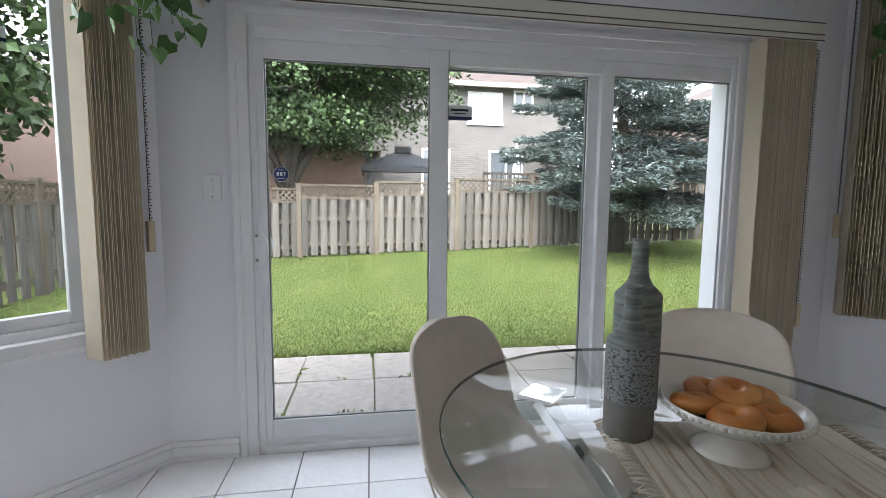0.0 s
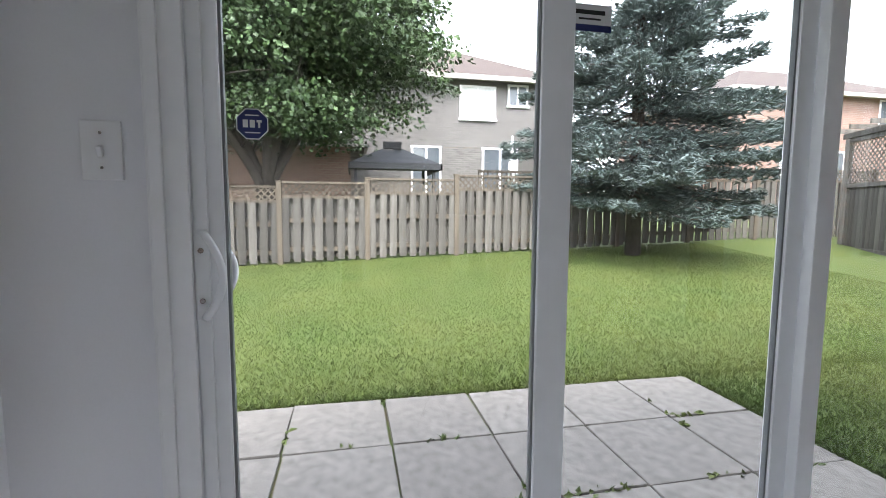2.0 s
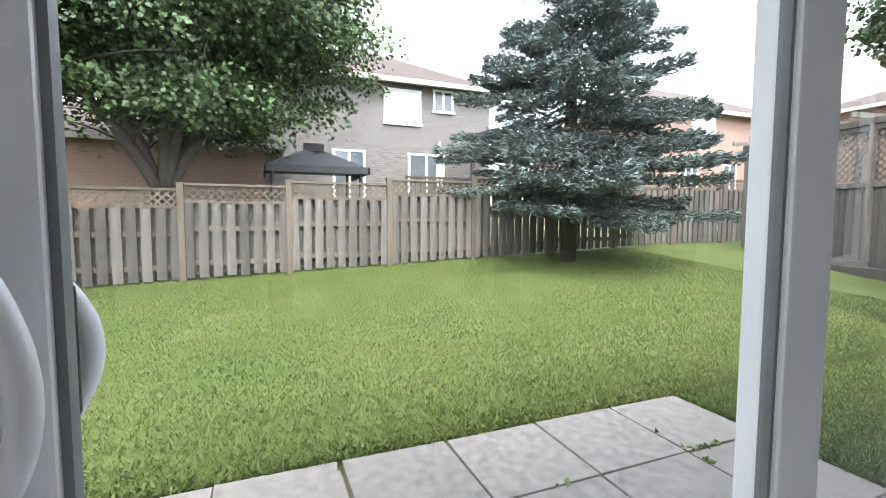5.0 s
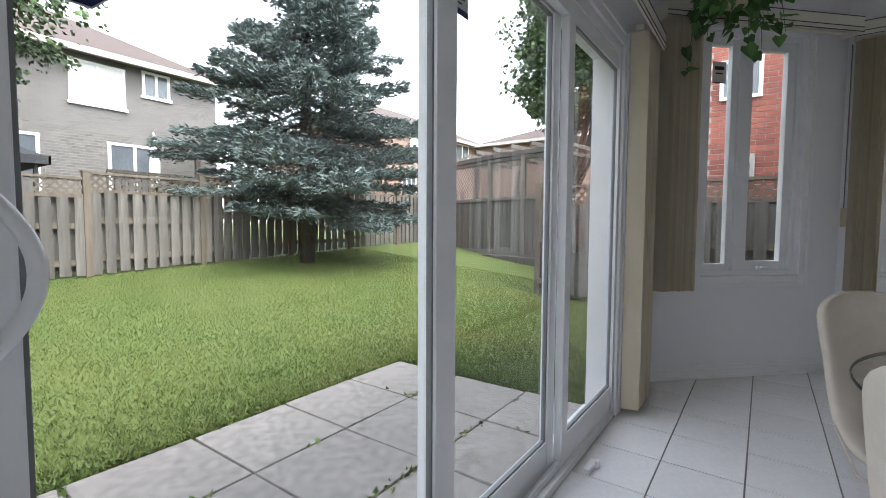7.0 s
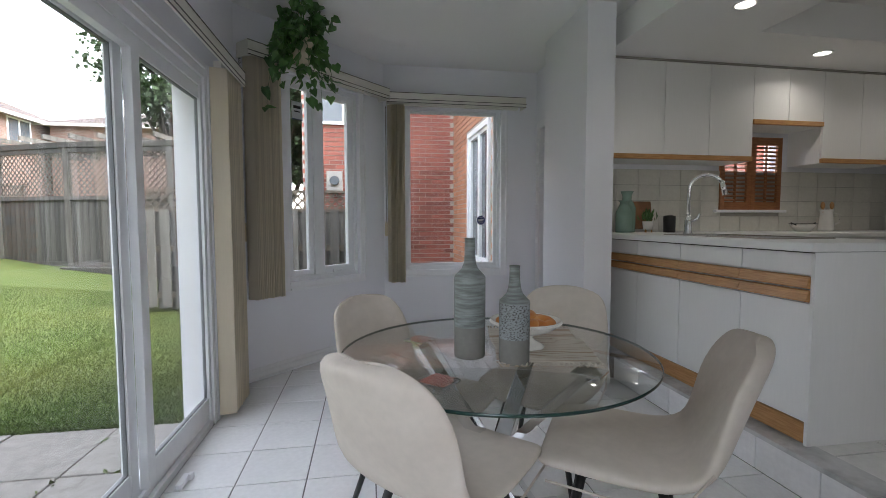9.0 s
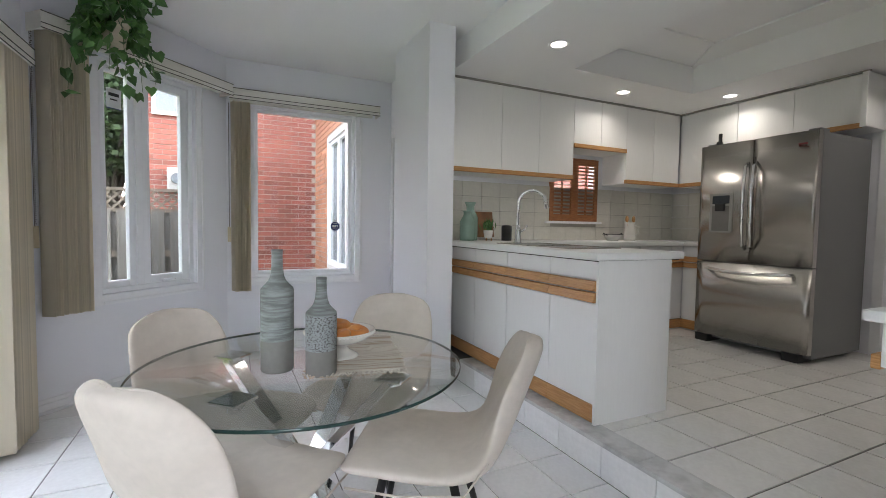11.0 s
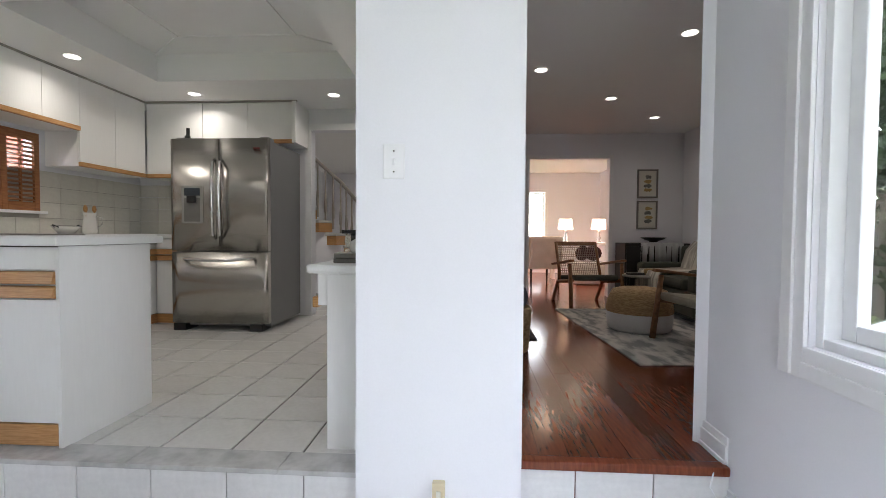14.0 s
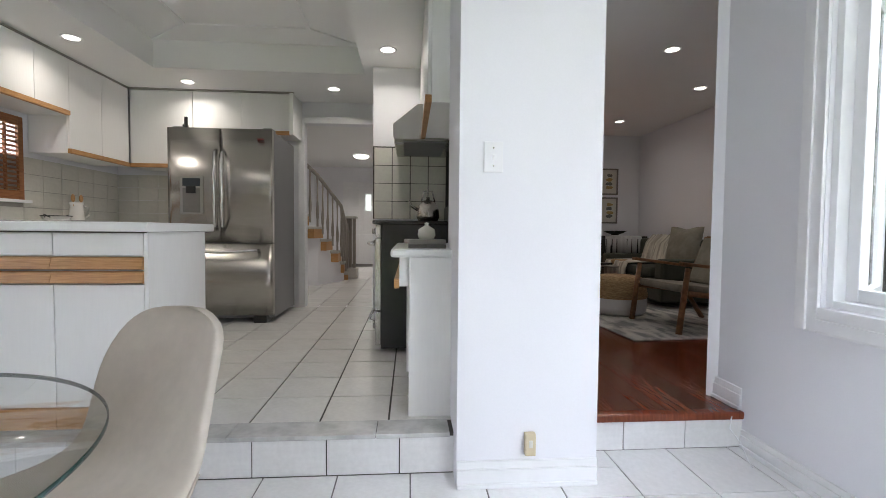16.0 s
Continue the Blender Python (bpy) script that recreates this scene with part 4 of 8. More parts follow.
def maple(x, y, crown_c, crown_r, label):
    """A broad maple: a low fork, rising limbs, branches and many flat sprays of small leaves with gaps between."""
    z0 = ground_z(x, y)
    t = thing("maple_tree", label, "tree", pose(x, y, z0))
    rng = np.random.default_rng(42)
    c = np.array(crown_c) - np.array((x, y, z0))
    b2 = bmesh.new()
    tube(b2, [(0, 0, -0.2), (0.02, 0, 0.7), (-0.03, 0.02, 1.5)], 0.24, 14, 0.20)
    sprays = []
    for k in range(9):
        a = 2 * math.pi * k / 9 + rng.uniform(-0.25, 0.25)
        rise = rng.uniform(0.25, 1.0) if k % 3 else rng.uniform(-0.5, 0.1)
        end = c + np.array((math.cos(a) * 0.72, math.sin(a) * 0.72, rise * 0.75)) * np.array(crown_r)
        mid = Vector((0.3 * end[0], 0.3 * end[1], 1.3 + 0.62 * (end[2] - 1.3)))
        limb = arc((0, 0, 1.35), end, mid, 12)
        tube(b2, limb, 0.12, 8, 0.025)
        for m in range(16):
            base = np.array(limb[3 + m * 9 // 16])
            d = rng.normal(size=3)
            d[2] *= 0.55
            d /= np.linalg.norm(d)
            q = base + d * rng.uniform(0.7, 2.2)
            rel = (q - c) / np.array(crown_r)
            n2 = np.linalg.norm(rel)
            if n2 > 1.0:
                q = c + rel / n2 * rng.uniform(0.85, 1.0) * np.array(crown_r)
            tube(b2, arc(base, q, (base + q) / 2 + np.array((0, 0, 0.2)), 5), 0.03, 5, 0.008)
            for _ in range(4):
                sprays.append(q + rng.normal(scale=(0.42, 0.42, 0.25)))
    for k in range(330):
        d = rng.normal(size=3)
        d /= np.linalg.norm(d)
        if d[2] < -0.55:
            d[2] *= 0.4
        lobe = 0.86 + 0.16 * noise.noise((d[0] * 2.3, d[1] * 2.3, d[2] * 2.3))
        sprays.append(c + d * lobe * rng.uniform(0.82, 1.0) * np.array(crown_r))
    part("trunk", b2, BARK, t, "dark forked trunk and limbs")
    pts, dirs = [], []
    for q in sprays:
        if q[2] + z0 < 2.75 + 0.14 * abs(q[0] - 0.6) or (q[2] + z0 < 3.9 and -2.2 < q[0] < 0.9 and rng.random() < 0.6):
            continue
        m = int(rng.uniform(120, 230))
        r = rng.uniform(0.26, 0.52)
        e = np.clip(rng.normal(size=(m, 3)), -1.7, 1.7) * np.array((r, r, r * 0.36))
        e[:, 2] -= 0.35 * (e[:, 0] ** 2 + e[:, 1] ** 2)
        pts.append(q + e)
        out = e.copy()
        out[:, 2] = -0.28
        dirs.append(out / (np.linalg.norm(out, axis=1)[:, None] + 1e-6))
    scatter_quads("crown", np.concatenate(pts), 0.092, MAPLE, t, aspect=0.9, droop=np.concatenate(dirs), seed=2, label="layered sprays of dark green leaves")
    return t


def spruce(x, y, h, r, label):
    z0 = ground_z(x, y)
    t = thing("spruce_tree", label, "tree", pose(x, y, z0))
    rng = np.random.default_rng(21)
    b2 = bmesh.new()
    tube(b2, [(0, 0, -0.2), (0, 0, h * 0.5), (0, 0, h)], 0.16, 10, 0.02)
    pts, dirs = [], []
    z = 1.25
    while z < h - 0.2:
        f = 1 - z / h
        reach = r * (0.25 + 0.75 * min(1, f * 1.35)) * (0.55 + 0.45 * f) * min(1, 0.72 + 0.14 * z)
        for k in range(9):
            a = rng.uniform(0, 2 * math.pi)
            L = reach * rng.uniform(0.6, 1.12)
            out = np.array([math.cos(a), math.sin(a), 0])
            zz = z + rng.uniform(-.15, .15)
            p0, p1 = np.array([0, 0, zz]), out * L + np.array([0, 0, zz - 0.16 * L])
            pm = out * L * 0.55 + np.array([0, 0, zz - 0.20 * L])
            if k < 5:
                tube(b2, arc(p0, p1, pm, 5), 0.028, 5, 0.008)
            side = np.array([-out[1], out[0], 0])
            m = int(250 * L)
            u = rng.random(m) ** 0.65
            w = (rng.random(m) - 0.5) * 2
            base = ((1 - u) ** 2)[:, None] * p0 + (2 * u * (1 - u))[:, None] * pm + (u ** 2)[:, None] * p1
            spread = 0.42 * L * (1.05 - u) + 0.05
            q = base + side * (w * spread)[:, None]
            q[:, 2] += -0.10 * np.abs(w) * spread + rng.normal(scale=0.045, size=m)
            pts.append(q)
            dirs.append(out * 0.8 + side * (w * 0.9)[:, None] + np.array([0, 0, 0.1]))
        z += 0.27
    part("trunk", b2, BARK, t)
    scatter_quads("needles", np.concatenate(pts), 0.125, SPRUCE, t, aspect=0.30, droop=np.concatenate(dirs), seed=4, label="blue-green needle boughs")
    return t


maple(-1.85, 12.55, (-2.3, 12.5, 5.25), (4.7, 3.2, 2.7), "broad dark green maple tree behind the fence")
spruce(5.6, 10.0, 9.6, 3.1, "large blue-green spruce tree at the edge of the lawn")


# ---- houses beyond ----
def house(x, y, width, depth, base, eave, ridge, wallmat, windows, label, over=0.45, front=(0, -1), hip=True):
    h = thing("house", label, "house", pose(x, y, base))
    e, r = eave - base, ridge - base
    b2 = bmesh.new()
    box(b2, 0, width, 0, depth, -1.5, e)
    part("wall", b2, wallmat, h)
    b2 = bmesh.new()
    hx = min(width, depth) / 2 if hip else 0.0
    q = [(-over, -over, e), (width + over, -over, e), (width + over, depth + over, e), (-over, depth + over, e)]
    t = [(hx, depth / 2, r), (max(width - hx, hx + 0.1), depth / 2, r)]
    v = [b2.verts.new(p) for p in q + t]
    for idx in ((0, 1, 5, 4), (1, 2, 5), (2, 3, 4, 5), (3, 0, 4), (3, 2, 1, 0)):
        b2.faces.new([v[i] for i in idx])
    part("roof", b2, SHINGLE, h, "brown shingle hip roof")
    b2 = bmesh.new()
    box(b2, -over - 0.02, width + over + 0.02, -over - 0.08, -over, e - 0.14, e + 0.02)
    box(b2, -over - 0.08, -over, -over, depth + over, e - 0.14, e + 0.02)
    box(b2, width + over, width + over + 0.08, -over, depth + over, e - 0.14, e + 0.02)
    box(b2, -over, width + over, -over, 0.0, e - 0.04, e - 0.01)
    part("eaves", b2, SOFFIT, h, "pale eaves and gutter")
    for wx, wz, ww, wh, lights, kind in windows:
        wz -= base
        b2 = bmesh.new()
        box(b2, wx - 0.05, wx + ww + 0.05, -0.04, 0.02, wz + wh, wz + wh + 0.07)
        box(b2, wx - 0.08, wx + ww + 0.08, -0.08, 0.02, wz - 0.08, wz)
        for k in range(lights + 1):
            s = wx + ww * k / lights
            box(b2, s - 0.04, s + 0.04, -0.03, 0.02, wz, wz + wh)
        wn = part("window", b2, TRIM, h, "white framed window")
        for k in range(lights):
            b2 = bmesh.new()
            box(b2, wx + ww * k / lights + 0.04, wx + ww * (k + 1) / lights - 0.04, -0.012, 0.01, wz, wz + wh)
            part("pane", b2, CURTAIN if kind == "curtain" else DARKGLASS, wn)
    return h


house(-0.2, 17.65, 8.0, 8.5, 0.3, 5.65, 8.1, GREYBRICK, [(4.03, 4.29, 1.25, 1.07, 2, "curtain"), (5.80, 4.81, 0.70, 0.66, 2, "dark"), (2.30, 1.5, 1.0, 1.72, 2, "dark"), (4.87, 1.1, 1.28, 2.12, 2, "dark")], "two-storey grey brick house with a brown hip roof beyond the fence")
house(15.5, 18.0, 12.0, 8.5, 0.3, 6.05, 8.3, PINKBRICK, [(3.1, 4.86, 1.5, 1.02, 2, "curtain"), (2.4, 2.2, 1.15, 1.5, 3, "dark"), (5.3, 2.2, 0.9, 1.4, 2, "dark"), (7.5, 4.8, 1.4, 1.1, 2, "dark")], "two-storey pink brick house beyond the garden")
house(-7.6, 16.5, 7.6, 9.0, 0.2, 3.1, 5.2, PINKBRICK, [(0.8, 1.4, 1.3, 1.5, 2, "dark")], "low red brick house with a brown roof behind the maple")
house(-20.0, 15.0, 9.5, 9.0, 0.2, 5.4, 8.0, PINKBRICK, [(6.6, 3.6, 1.3, 1.4, 2, "dark"), (3.0, 3.6, 1.3, 1.4, 2, "dark"), (5.0, 1.0, 1.6, 1.4, 2, "dark")], "brick house behind the trees")
house(25.0, 8.0, 9.0, 9.5, 0.3, 6.0, 7.9, PINKBRICK, [(0.8, 2.6, 1.3, 1.4, 2, "dark"), (4.8, 2.6, 1.3, 1.4, 2, "dark")], "pink brick house beyond the pergola")

# gazebo, deck rail and closed parasol behind the fence
gz = thing("gazebo", "dark metal-roofed garden gazebo behind the fence", "gazebo", pose(0.03, 13.6, 0.25) @ Matrix.Diagonal((0.70, 0.8, 1.0, 1)))
for x, y in ((0.15, 0.15), (3.05, 0.15), (0.15, 2.45), (3.05, 2.45)):
    b2 = bmesh.new()
    box(b2, x - 0.05, x + 0.05, y - 0.05, y + 0.05, 0, 2.0, None, 0.006)
    part("post", b2, GAZEBO, gz)
b2 = bmesh.new()
v = [b2.verts.new(p) for p in ((-0.1, -0.1, 2.0), (3.3, -0.1, 2.0), (3.3, 2.7, 2.0), (-0.1, 2.7, 2.0), (1.2, 1.2, 2.5), (2.0, 1.2, 2.5), (2.0, 1.5, 2.5), (1.2, 1.5, 2.5))]
for idx in ((0, 1, 5, 4), (1, 2, 6, 5), (2, 3, 7, 6), (3, 0, 4, 7), (4, 5, 6, 7), (3, 2, 1, 0)):
    b2.faces.new([v[i] for i in idx])
box(b2, -0.12, 3.32, -0.12, -0.06, 1.86, 2.02)
box(b2, -0.12, -0.06, -0.12, 2.72, 1.86, 2.02)
box(b2, 3.26, 3.32, -0.12, 2.72, 1.86, 2.02)
box(b2, 1.25, 1.95, 1.1, 1.6, 2.5, 2.68)
part("roof", b2, GAZEBO, gz)
dk = thing("deck_rail", "dark wooden deck railing behind the fence", "railing", pose(3.86, 15.4, 0.92))
b2 = bmesh.new()
box(b2, 0, 2.72, -0.04, 0.04, 1.30, 1.38)
box(b2, 0, 2.72, -0.02, 0.02, 0.5, 0.56)
part("rail", b2, BARK, dk)
for i in range(19):
    b2 = bmesh.new()
    box(b2, 0.15 * i, 0.15 * i + 0.035, -0.02, 0.02, -0.9, 1.3)
    part("baluster", b2, BARK, dk)
pr = thing("parasol", "closed pale grey garden parasol", "parasol", pose(5.25, 16.2, 0.72))
b2 = bmesh.new()
lathe(b2, [(0.02, -0.5), (0.02, 1.1), (0.16, 1.15), (0.13, 1.8), (0.07, 2.55), (0.05, 2.6), (0.03, 2.75), (0, 2.8)], 10)
part("canopy", b2, CURTAIN, pr)
sh = thing("porch_roof", "dark timber porch roof beside the grey house", "porch", pose(6.35, 16.1, 0.55))
b2 = bmesh.new()
box(b2, 0, 0.12, 0, 0.12, -0.4, 2.66)
part("post", b2, BARK, sh)
b2 = bmesh.new()
box(b2, 1.3, 1.42, 0, 0.12, -0.4, 2.96)
part("post", b2, BARK, sh)
for i in range(6):
    b2 = bmesh.new()
    box(b2, -0.4, 1.5, -0.03, 0.03, 0, 0.10, pose(0, 0.3 * i - 0.4, 2.66, 0, -13, 0))
    part("rafter", b2, BARK, sh)

# brick walls beside the bay
def brick_wall(name, m, length, z0, z1, material, label, na, nb, opening=None):
    """A wall of real bricks along local x; courses between na and nb are separate pieces."""
    ops = [opening] if opening else []
    w = structure(name, wall_mesh(length, z0 - 1.0, z1 + 1.5, 0.2, ops), MORTAR, label, "wall", m)
    b2 = bmesh.new()
    box(b2, 0.004, 0.211, -0.008, 0.05, 0.004, 0.066)
    me = mesh_of("brick", b2, material)
    b2 = bmesh.new()
    rows = int((z1 - z0) / 0.075)
    for j in range(rows):
        z = z0 + 0.075 * j
        off = -0.1075 if j % 2 else 0.0
        for i in range(int(length / 0.215) + 1):
            x = 0.215 * i + off
            if x < -0.05 or x + 0.2 > length + 0.03:
                continue
            if opening and x + 0.21 > opening[0] - 0.02 and x < opening[1] + 0.02 and z + 0.07 > opening[2] and z < opening[3]:
                continue
            if na <= j < nb:
                piece("brick", me, w, pose(x, random.uniform(-.003, .003), z))
            else:
                box(b2, x + 0.004, x + 0.211, -0.008, 0.05, z + 0.004, z + 0.066)
    rest = part("bricks", b2, material, w)
    rest["kind"] = "stuff"
    return w


brick_wall("wall_neighbour", pose(7.15, 3.05, 0, 0, 0, -90), 2.6, 0.0, 4.2, REDBRICK, "red brick side wall of the neighbouring house", 8, 29)
bw = brick_wall("wall_wing", pose(7.15, 0.52, 0, 0, 0, 180), 3.2, 0.0, 3.3, ORANGEBRICK, "orange brick wall of the house wing", 8, 31, (1.20, 2.40, 0.55, 2.42))
ww = thing("window_5", "white framed window in the brick wing wall", "window", pose(7.15, 0.52, 0, 0, 0, 180), kind="structure")
frame_box(ww, 1.20, 2.40, 0.55, 2.42, -0.03, 0.1, 0.07)
sash(ww, 1.27, 1.80, 0.62, 2.35, 0.0, 0.05, pane=False)
sash(ww, 1.80, 2.33, 0.62, 2.35, 0.0, 0.05, pane=False)
b2 = bmesh.new()
box(b2, 1.3, 2.3, 0.04, 0.05, 0.65, 2.3)
part("pane", b2, DARKGLASS, ww)
# upper part of the neighbour with a window
house(7.45, -6.0, 9.0, 8.9, 0.0, 5.4, 8.0, REDBRICK, [], "red brick neighbouring house")
nb = thing("window_7", "white window high in the neighbouring brick wall", "window", pose(7.13, 2.85, 2.75, 0, 0, -90), kind="structure")
frame_box(nb, 0.0, 0.5, 0.0, 0.55, -0.03, 0.02, 0.05)
b2 = bmesh.new()
box(b2, 0.05, 0.45, -0.012, 0.0, 0.05, 0.5)
part("pane", b2, DARKGLASS, nb)
mb = thing("meter_box", "white utility meter box on the brick wall", "meter box", pose(7.135, 2.66, 1.62, 0, 0, -90))
b2 = bmesh.new()
box(b2, 0, 0.26, -0.14, -0.004, 0, 0.36, None, 0.01)
part("box", b2, SOFFIT, mb)
b2 = bmesh.new()
cyl(b2, (0.13, -0.14, 0.2), (0.13, -0.19, 0.2), 0.08, 0.07, 18)
part("dial", b2, DARKGLASS, mb)
# ---- breakfast table and chairs ----
TABLE = (0.85, 1.585)
table = thing("glass_table", "round clear glass dining table on crossed chrome legs", "table", pose(TABLE[0], TABLE[1], 0))
bm = bmesh.new()
lathe(bm, [(0, 0.698), (0.518, 0.698), (0.5195, 0.700)], 96)
lathe(bm, [(0.5195, 0.708), (0.518, 0.710), (0, 0.710)], 96)
top = part("tabletop", bm, TABLEGLASS, table, "clear round glass top")
top.visible_shadow = False
bm = bmesh.new()
lathe(bm, [(0.5195, 0.6995), (0.522, 0.702), (0.522, 0.7065), (0.5195, 0.7085)], 96)
part("edge", bm, GLASSEDGE, top, "dark green polished glass edge")
for k, a in enumerate((45, 135, 225, 315)):
    a = radians(a)
    c, s = math.cos(a), math.sin(a)
    p, q = Vector((0.325 * c, 0.325 * s, 0.688)), Vector((-0.30 * c, -0.30 * s, 0.0))
    off = Vector((-s, c, 0)) * (0.028 if k < 2 else -0.028)
    bm = bmesh.new()
    d = q + off - (p + off)
    m = Matrix.Translation(p + off * 0.4) @ d.to_track_quat("Z", "X").to_matrix().to_4x4()
    box(bm, -0.014, 0.014, -0.03, 0.03, 0, d.length, m, 0.002)
    leg = part("leg", bm, CHROME, table, "polished chrome flat bar leg")
    bm = bmesh.new()
    box(bm, -0.045, 0.045, -0.045, 0.045, 0.6885, 0.6975, pose(p.x, p.y, 0, 0, 0, math.degrees(a)), 0.002)
    cyl(bm, (p.x, p.y, 0.66), (p.x, p.y, 0.6885), 0.018, n=14)
    part("pad", bm, CHROME, leg)


def chair_shell():
    prof = [(0.225, 0.432, 0.17, 0.010), (0.222, 0.445, 0.19, 0.022), (0.20, 0.456, 0.212, 0.030), (0.13, 0.462, 0.228, 0.033), (0.03, 0.456, 0.234, 0.034), (-0.07, 0.450, 0.232, 0.034), (-0.14, 0.458, 0.226, 0.034), (-0.19, 0.485, 0.220, 0.034), (-0.224, 0.53, 0.218, 0.034), (-0.256, 0.60, 0.217, 0.032), (-0.287, 0.67, 0.214, 0.030), (-0.316, 0.74, 0.202, 0.028), (-0.336, 0.79, 0.182, 0.026), (-0.346, 0.814, 0.150, 0.024), (-0.351, 0.830, 0.106, 0.019), (-0.353, 0.837, 0.054, 0.010)]
    b2 = bmesh.new()
    n, rings = 28, []
    for i, (y, z, w, t) in enumerate(prof):
        a, c = prof[max(i - 1, 0)], prof[min(i + 1, len(prof) - 1)]
        tan = Vector((0, c[0] - a[0], c[1] - a[1])).normalized()
        nor = Vector((1, 0, 0)).cross(tan)
        back = min(max((z - 0.47) / 0.25, 0), 1)
        ring = []
        for k in range(n):
            u = 2 * math.pi * k / n
            cx = math.copysign(abs(math.cos(u)) ** 0.75, math.cos(u))
            cy = math.copysign(abs(math.sin(u)) ** 0.85, math.sin(u))
            p = Vector((w * cx, y, z)) + nor * (t * cy)
            p.y += 0.075 * back * abs(cx) ** 2.2 * (0.9 - 0.45 * max(0, (z - 0.7) / 0.17))
            p.z += 0.022 * (1 - back) * abs(cx) ** 3
            ring.append(b2.verts.new(p))
        rings.append(ring)
    for a, b in zip(rings, rings[1:]):
        for k in range(n):
            f = b2.faces.new((a[k], a[(k + 1) % n], b[(k + 1) % n], b[k]))
            f.smooth = True
    for r in (rings[0], rings[-1][::-1]):
        b2.faces.new(r)
    return b2


def dining_chair(m):
    c = thing("dining_chair", "beige upholstered shell dining chair with slim black metal legs", "chair", m, "chairs round the glass table")
    sh = part("seat_shell", chair_shell(), BEIGE, c, "beige velvet moulded seat and back")
    mod = sh.modifiers.new("smooth", "SUBSURF")
    mod.levels = mod.render_levels = 1
    b2 = bmesh.new()
    for sx in (-1, 1):
        tube(b2, [(sx * 0.216, 0.20, 0.43), (sx * 0.236, 0.03, 0.428), (sx * 0.228, -0.14, 0.437), (sx * 0.217, -0.205, 0.53)], 0.0035, 6)
    part("piping", b2, BEIGE, c)
    b2 = bmesh.new()
    box(b2, -0.12, 0.12, -0.11, 0.13, 0.405, 0.428, None, 0.005)
    part("seat_frame", b2, BLACKMETAL, c)
    for sx in (-1, 1):
        for y0, y1 in ((0.11, 0.19), (-0.10, -0.21)):
            b2 = bmesh.new()
            cyl(b2, (sx * 0.11, y0, 0.415), (sx * 0.205, y1, 0.0), 0.014, 0.009, 12)
            part("leg", b2, BLACKMETAL, c, "slim black metal leg")
    return c


def seat_pose(back, face):
    d = Vector(face).normalized()
    return pose(back[0] + 0.345 * d.x, back[1] + 0.345 * d.y, 0, 0, 0, math.degrees(math.atan2(-d.x, d.y)))


first_chair = dining_chair(seat_pose((0.385, 2.05), (0.68, -0.73)))
for back, face in (((1.31, 2.06), (-0.66, -0.70)), ((1.42, 1.05), (-0.74, 0.67)), ((0.425, 0.955), (0.52, 0.85))):
    copy_thing(first_chair, seat_pose(back, face))

# ---- on the table ----
v1 = thing("bottle_vase", "tall grey stoneware bottle vase with ribbed blue-grey glaze", "vase", pose(0.788, 1.687, 0.711) @ Matrix.Diagonal((1, 1, 0.955, 1)), "bottle vases on the table")
bm = bmesh.new()
lathe(bm, [(0, 0), (0.046, 0), (0.05, 0.004), (0.05, 0.105)], 40)
part("base_band", bm, VASE_LOW, v1, "dark matte grey lower band")
bm = bmesh.new()
lathe(bm, [(0.05, 0.105)] + [(0.0502 + 0.0006 * (i % 2), 0.107 + 0.0052 * i) for i in range(32)] + [(0.048, 0.276), (0.040, 0.284), (0.027, 0.299), (0.0205, 0.316), (0.0175, 0.345), (0.0165, 0.385), (0.0175, 0.402), (0.013, 0.402), (0.012, 0.36)], 40)
part("body", bm, VASE_TOP, v1, "ribbed blue-grey glazed body and neck")
v2 = thing("bottle_vase", "shorter grey stoneware bottle vase with pale speckled glaze", "vase", pose(0.700, 1.566, 0.711) @ Matrix.Diagonal((1, 1, 0.955, 1)), "bottle vases on the table")
bm = bmesh.new()
lathe(bm, [(0, 0), (0.043, 0), (0.047, 0.004), (0.047, 0.082)], 40)
part("base_band", bm, VASE_LOW, v2, "dark matte grey lower band")
bm = bmesh.new()
lathe(bm, [(0.047, 0.082), (0.0475, 0.14), (0.0475, 0.196)], 40)
part("body", bm, VASE_SPECK, v2, "pale blue-grey speckled glaze")
bm = bmesh.new()
lathe(bm, [(0.0475, 0.196), (0.046, 0.204), (0.038, 0.211), (0.025, 0.227), (0.0195, 0.245), (0.0165, 0.272), (0.0155, 0.302), (0.0165, 0.316), (0.012, 0.316), (0.011, 0.28)], 40)
part("neck", bm, VASE_TOP, v2)

BOWL = (0.85, 1.475)
bowl = thing("pedestal_bowl", "white ceramic pedestal bowl with a beaded rim, full of donuts", "bowl", pose(BOWL[0], BOWL[1], 0.7155) @ Matrix.Scale(0.93, 4))
bm = bmesh.new()
lathe(bm, [(0, 0.0), (0.068, 0.0), (0.07, 0.004), (0.058, 0.012), (0.034, 0.026), (0.026, 0.038), (0.035, 0.048), (0.075, 0.058), (0.110, 0.075), (0.128, 0.096), (0.130, 0.103), (0.126, 0.103), (0.108, 0.083), (0.07, 0.068), (0, 0.064)], 48)
part("dish", bm, CERAMIC, bowl)
bm = bmesh.new()
for i in range(60):
    a = 2 * math.pi * i / 60
    bmesh.ops.create_icosphere(bm, subdivisions=1, radius=0.0062, matrix=Matrix.Translation((0.128 * math.cos(a), 0.128 * math.sin(a), 0.095)))
part("beading", bm, CERAMIC, bowl)


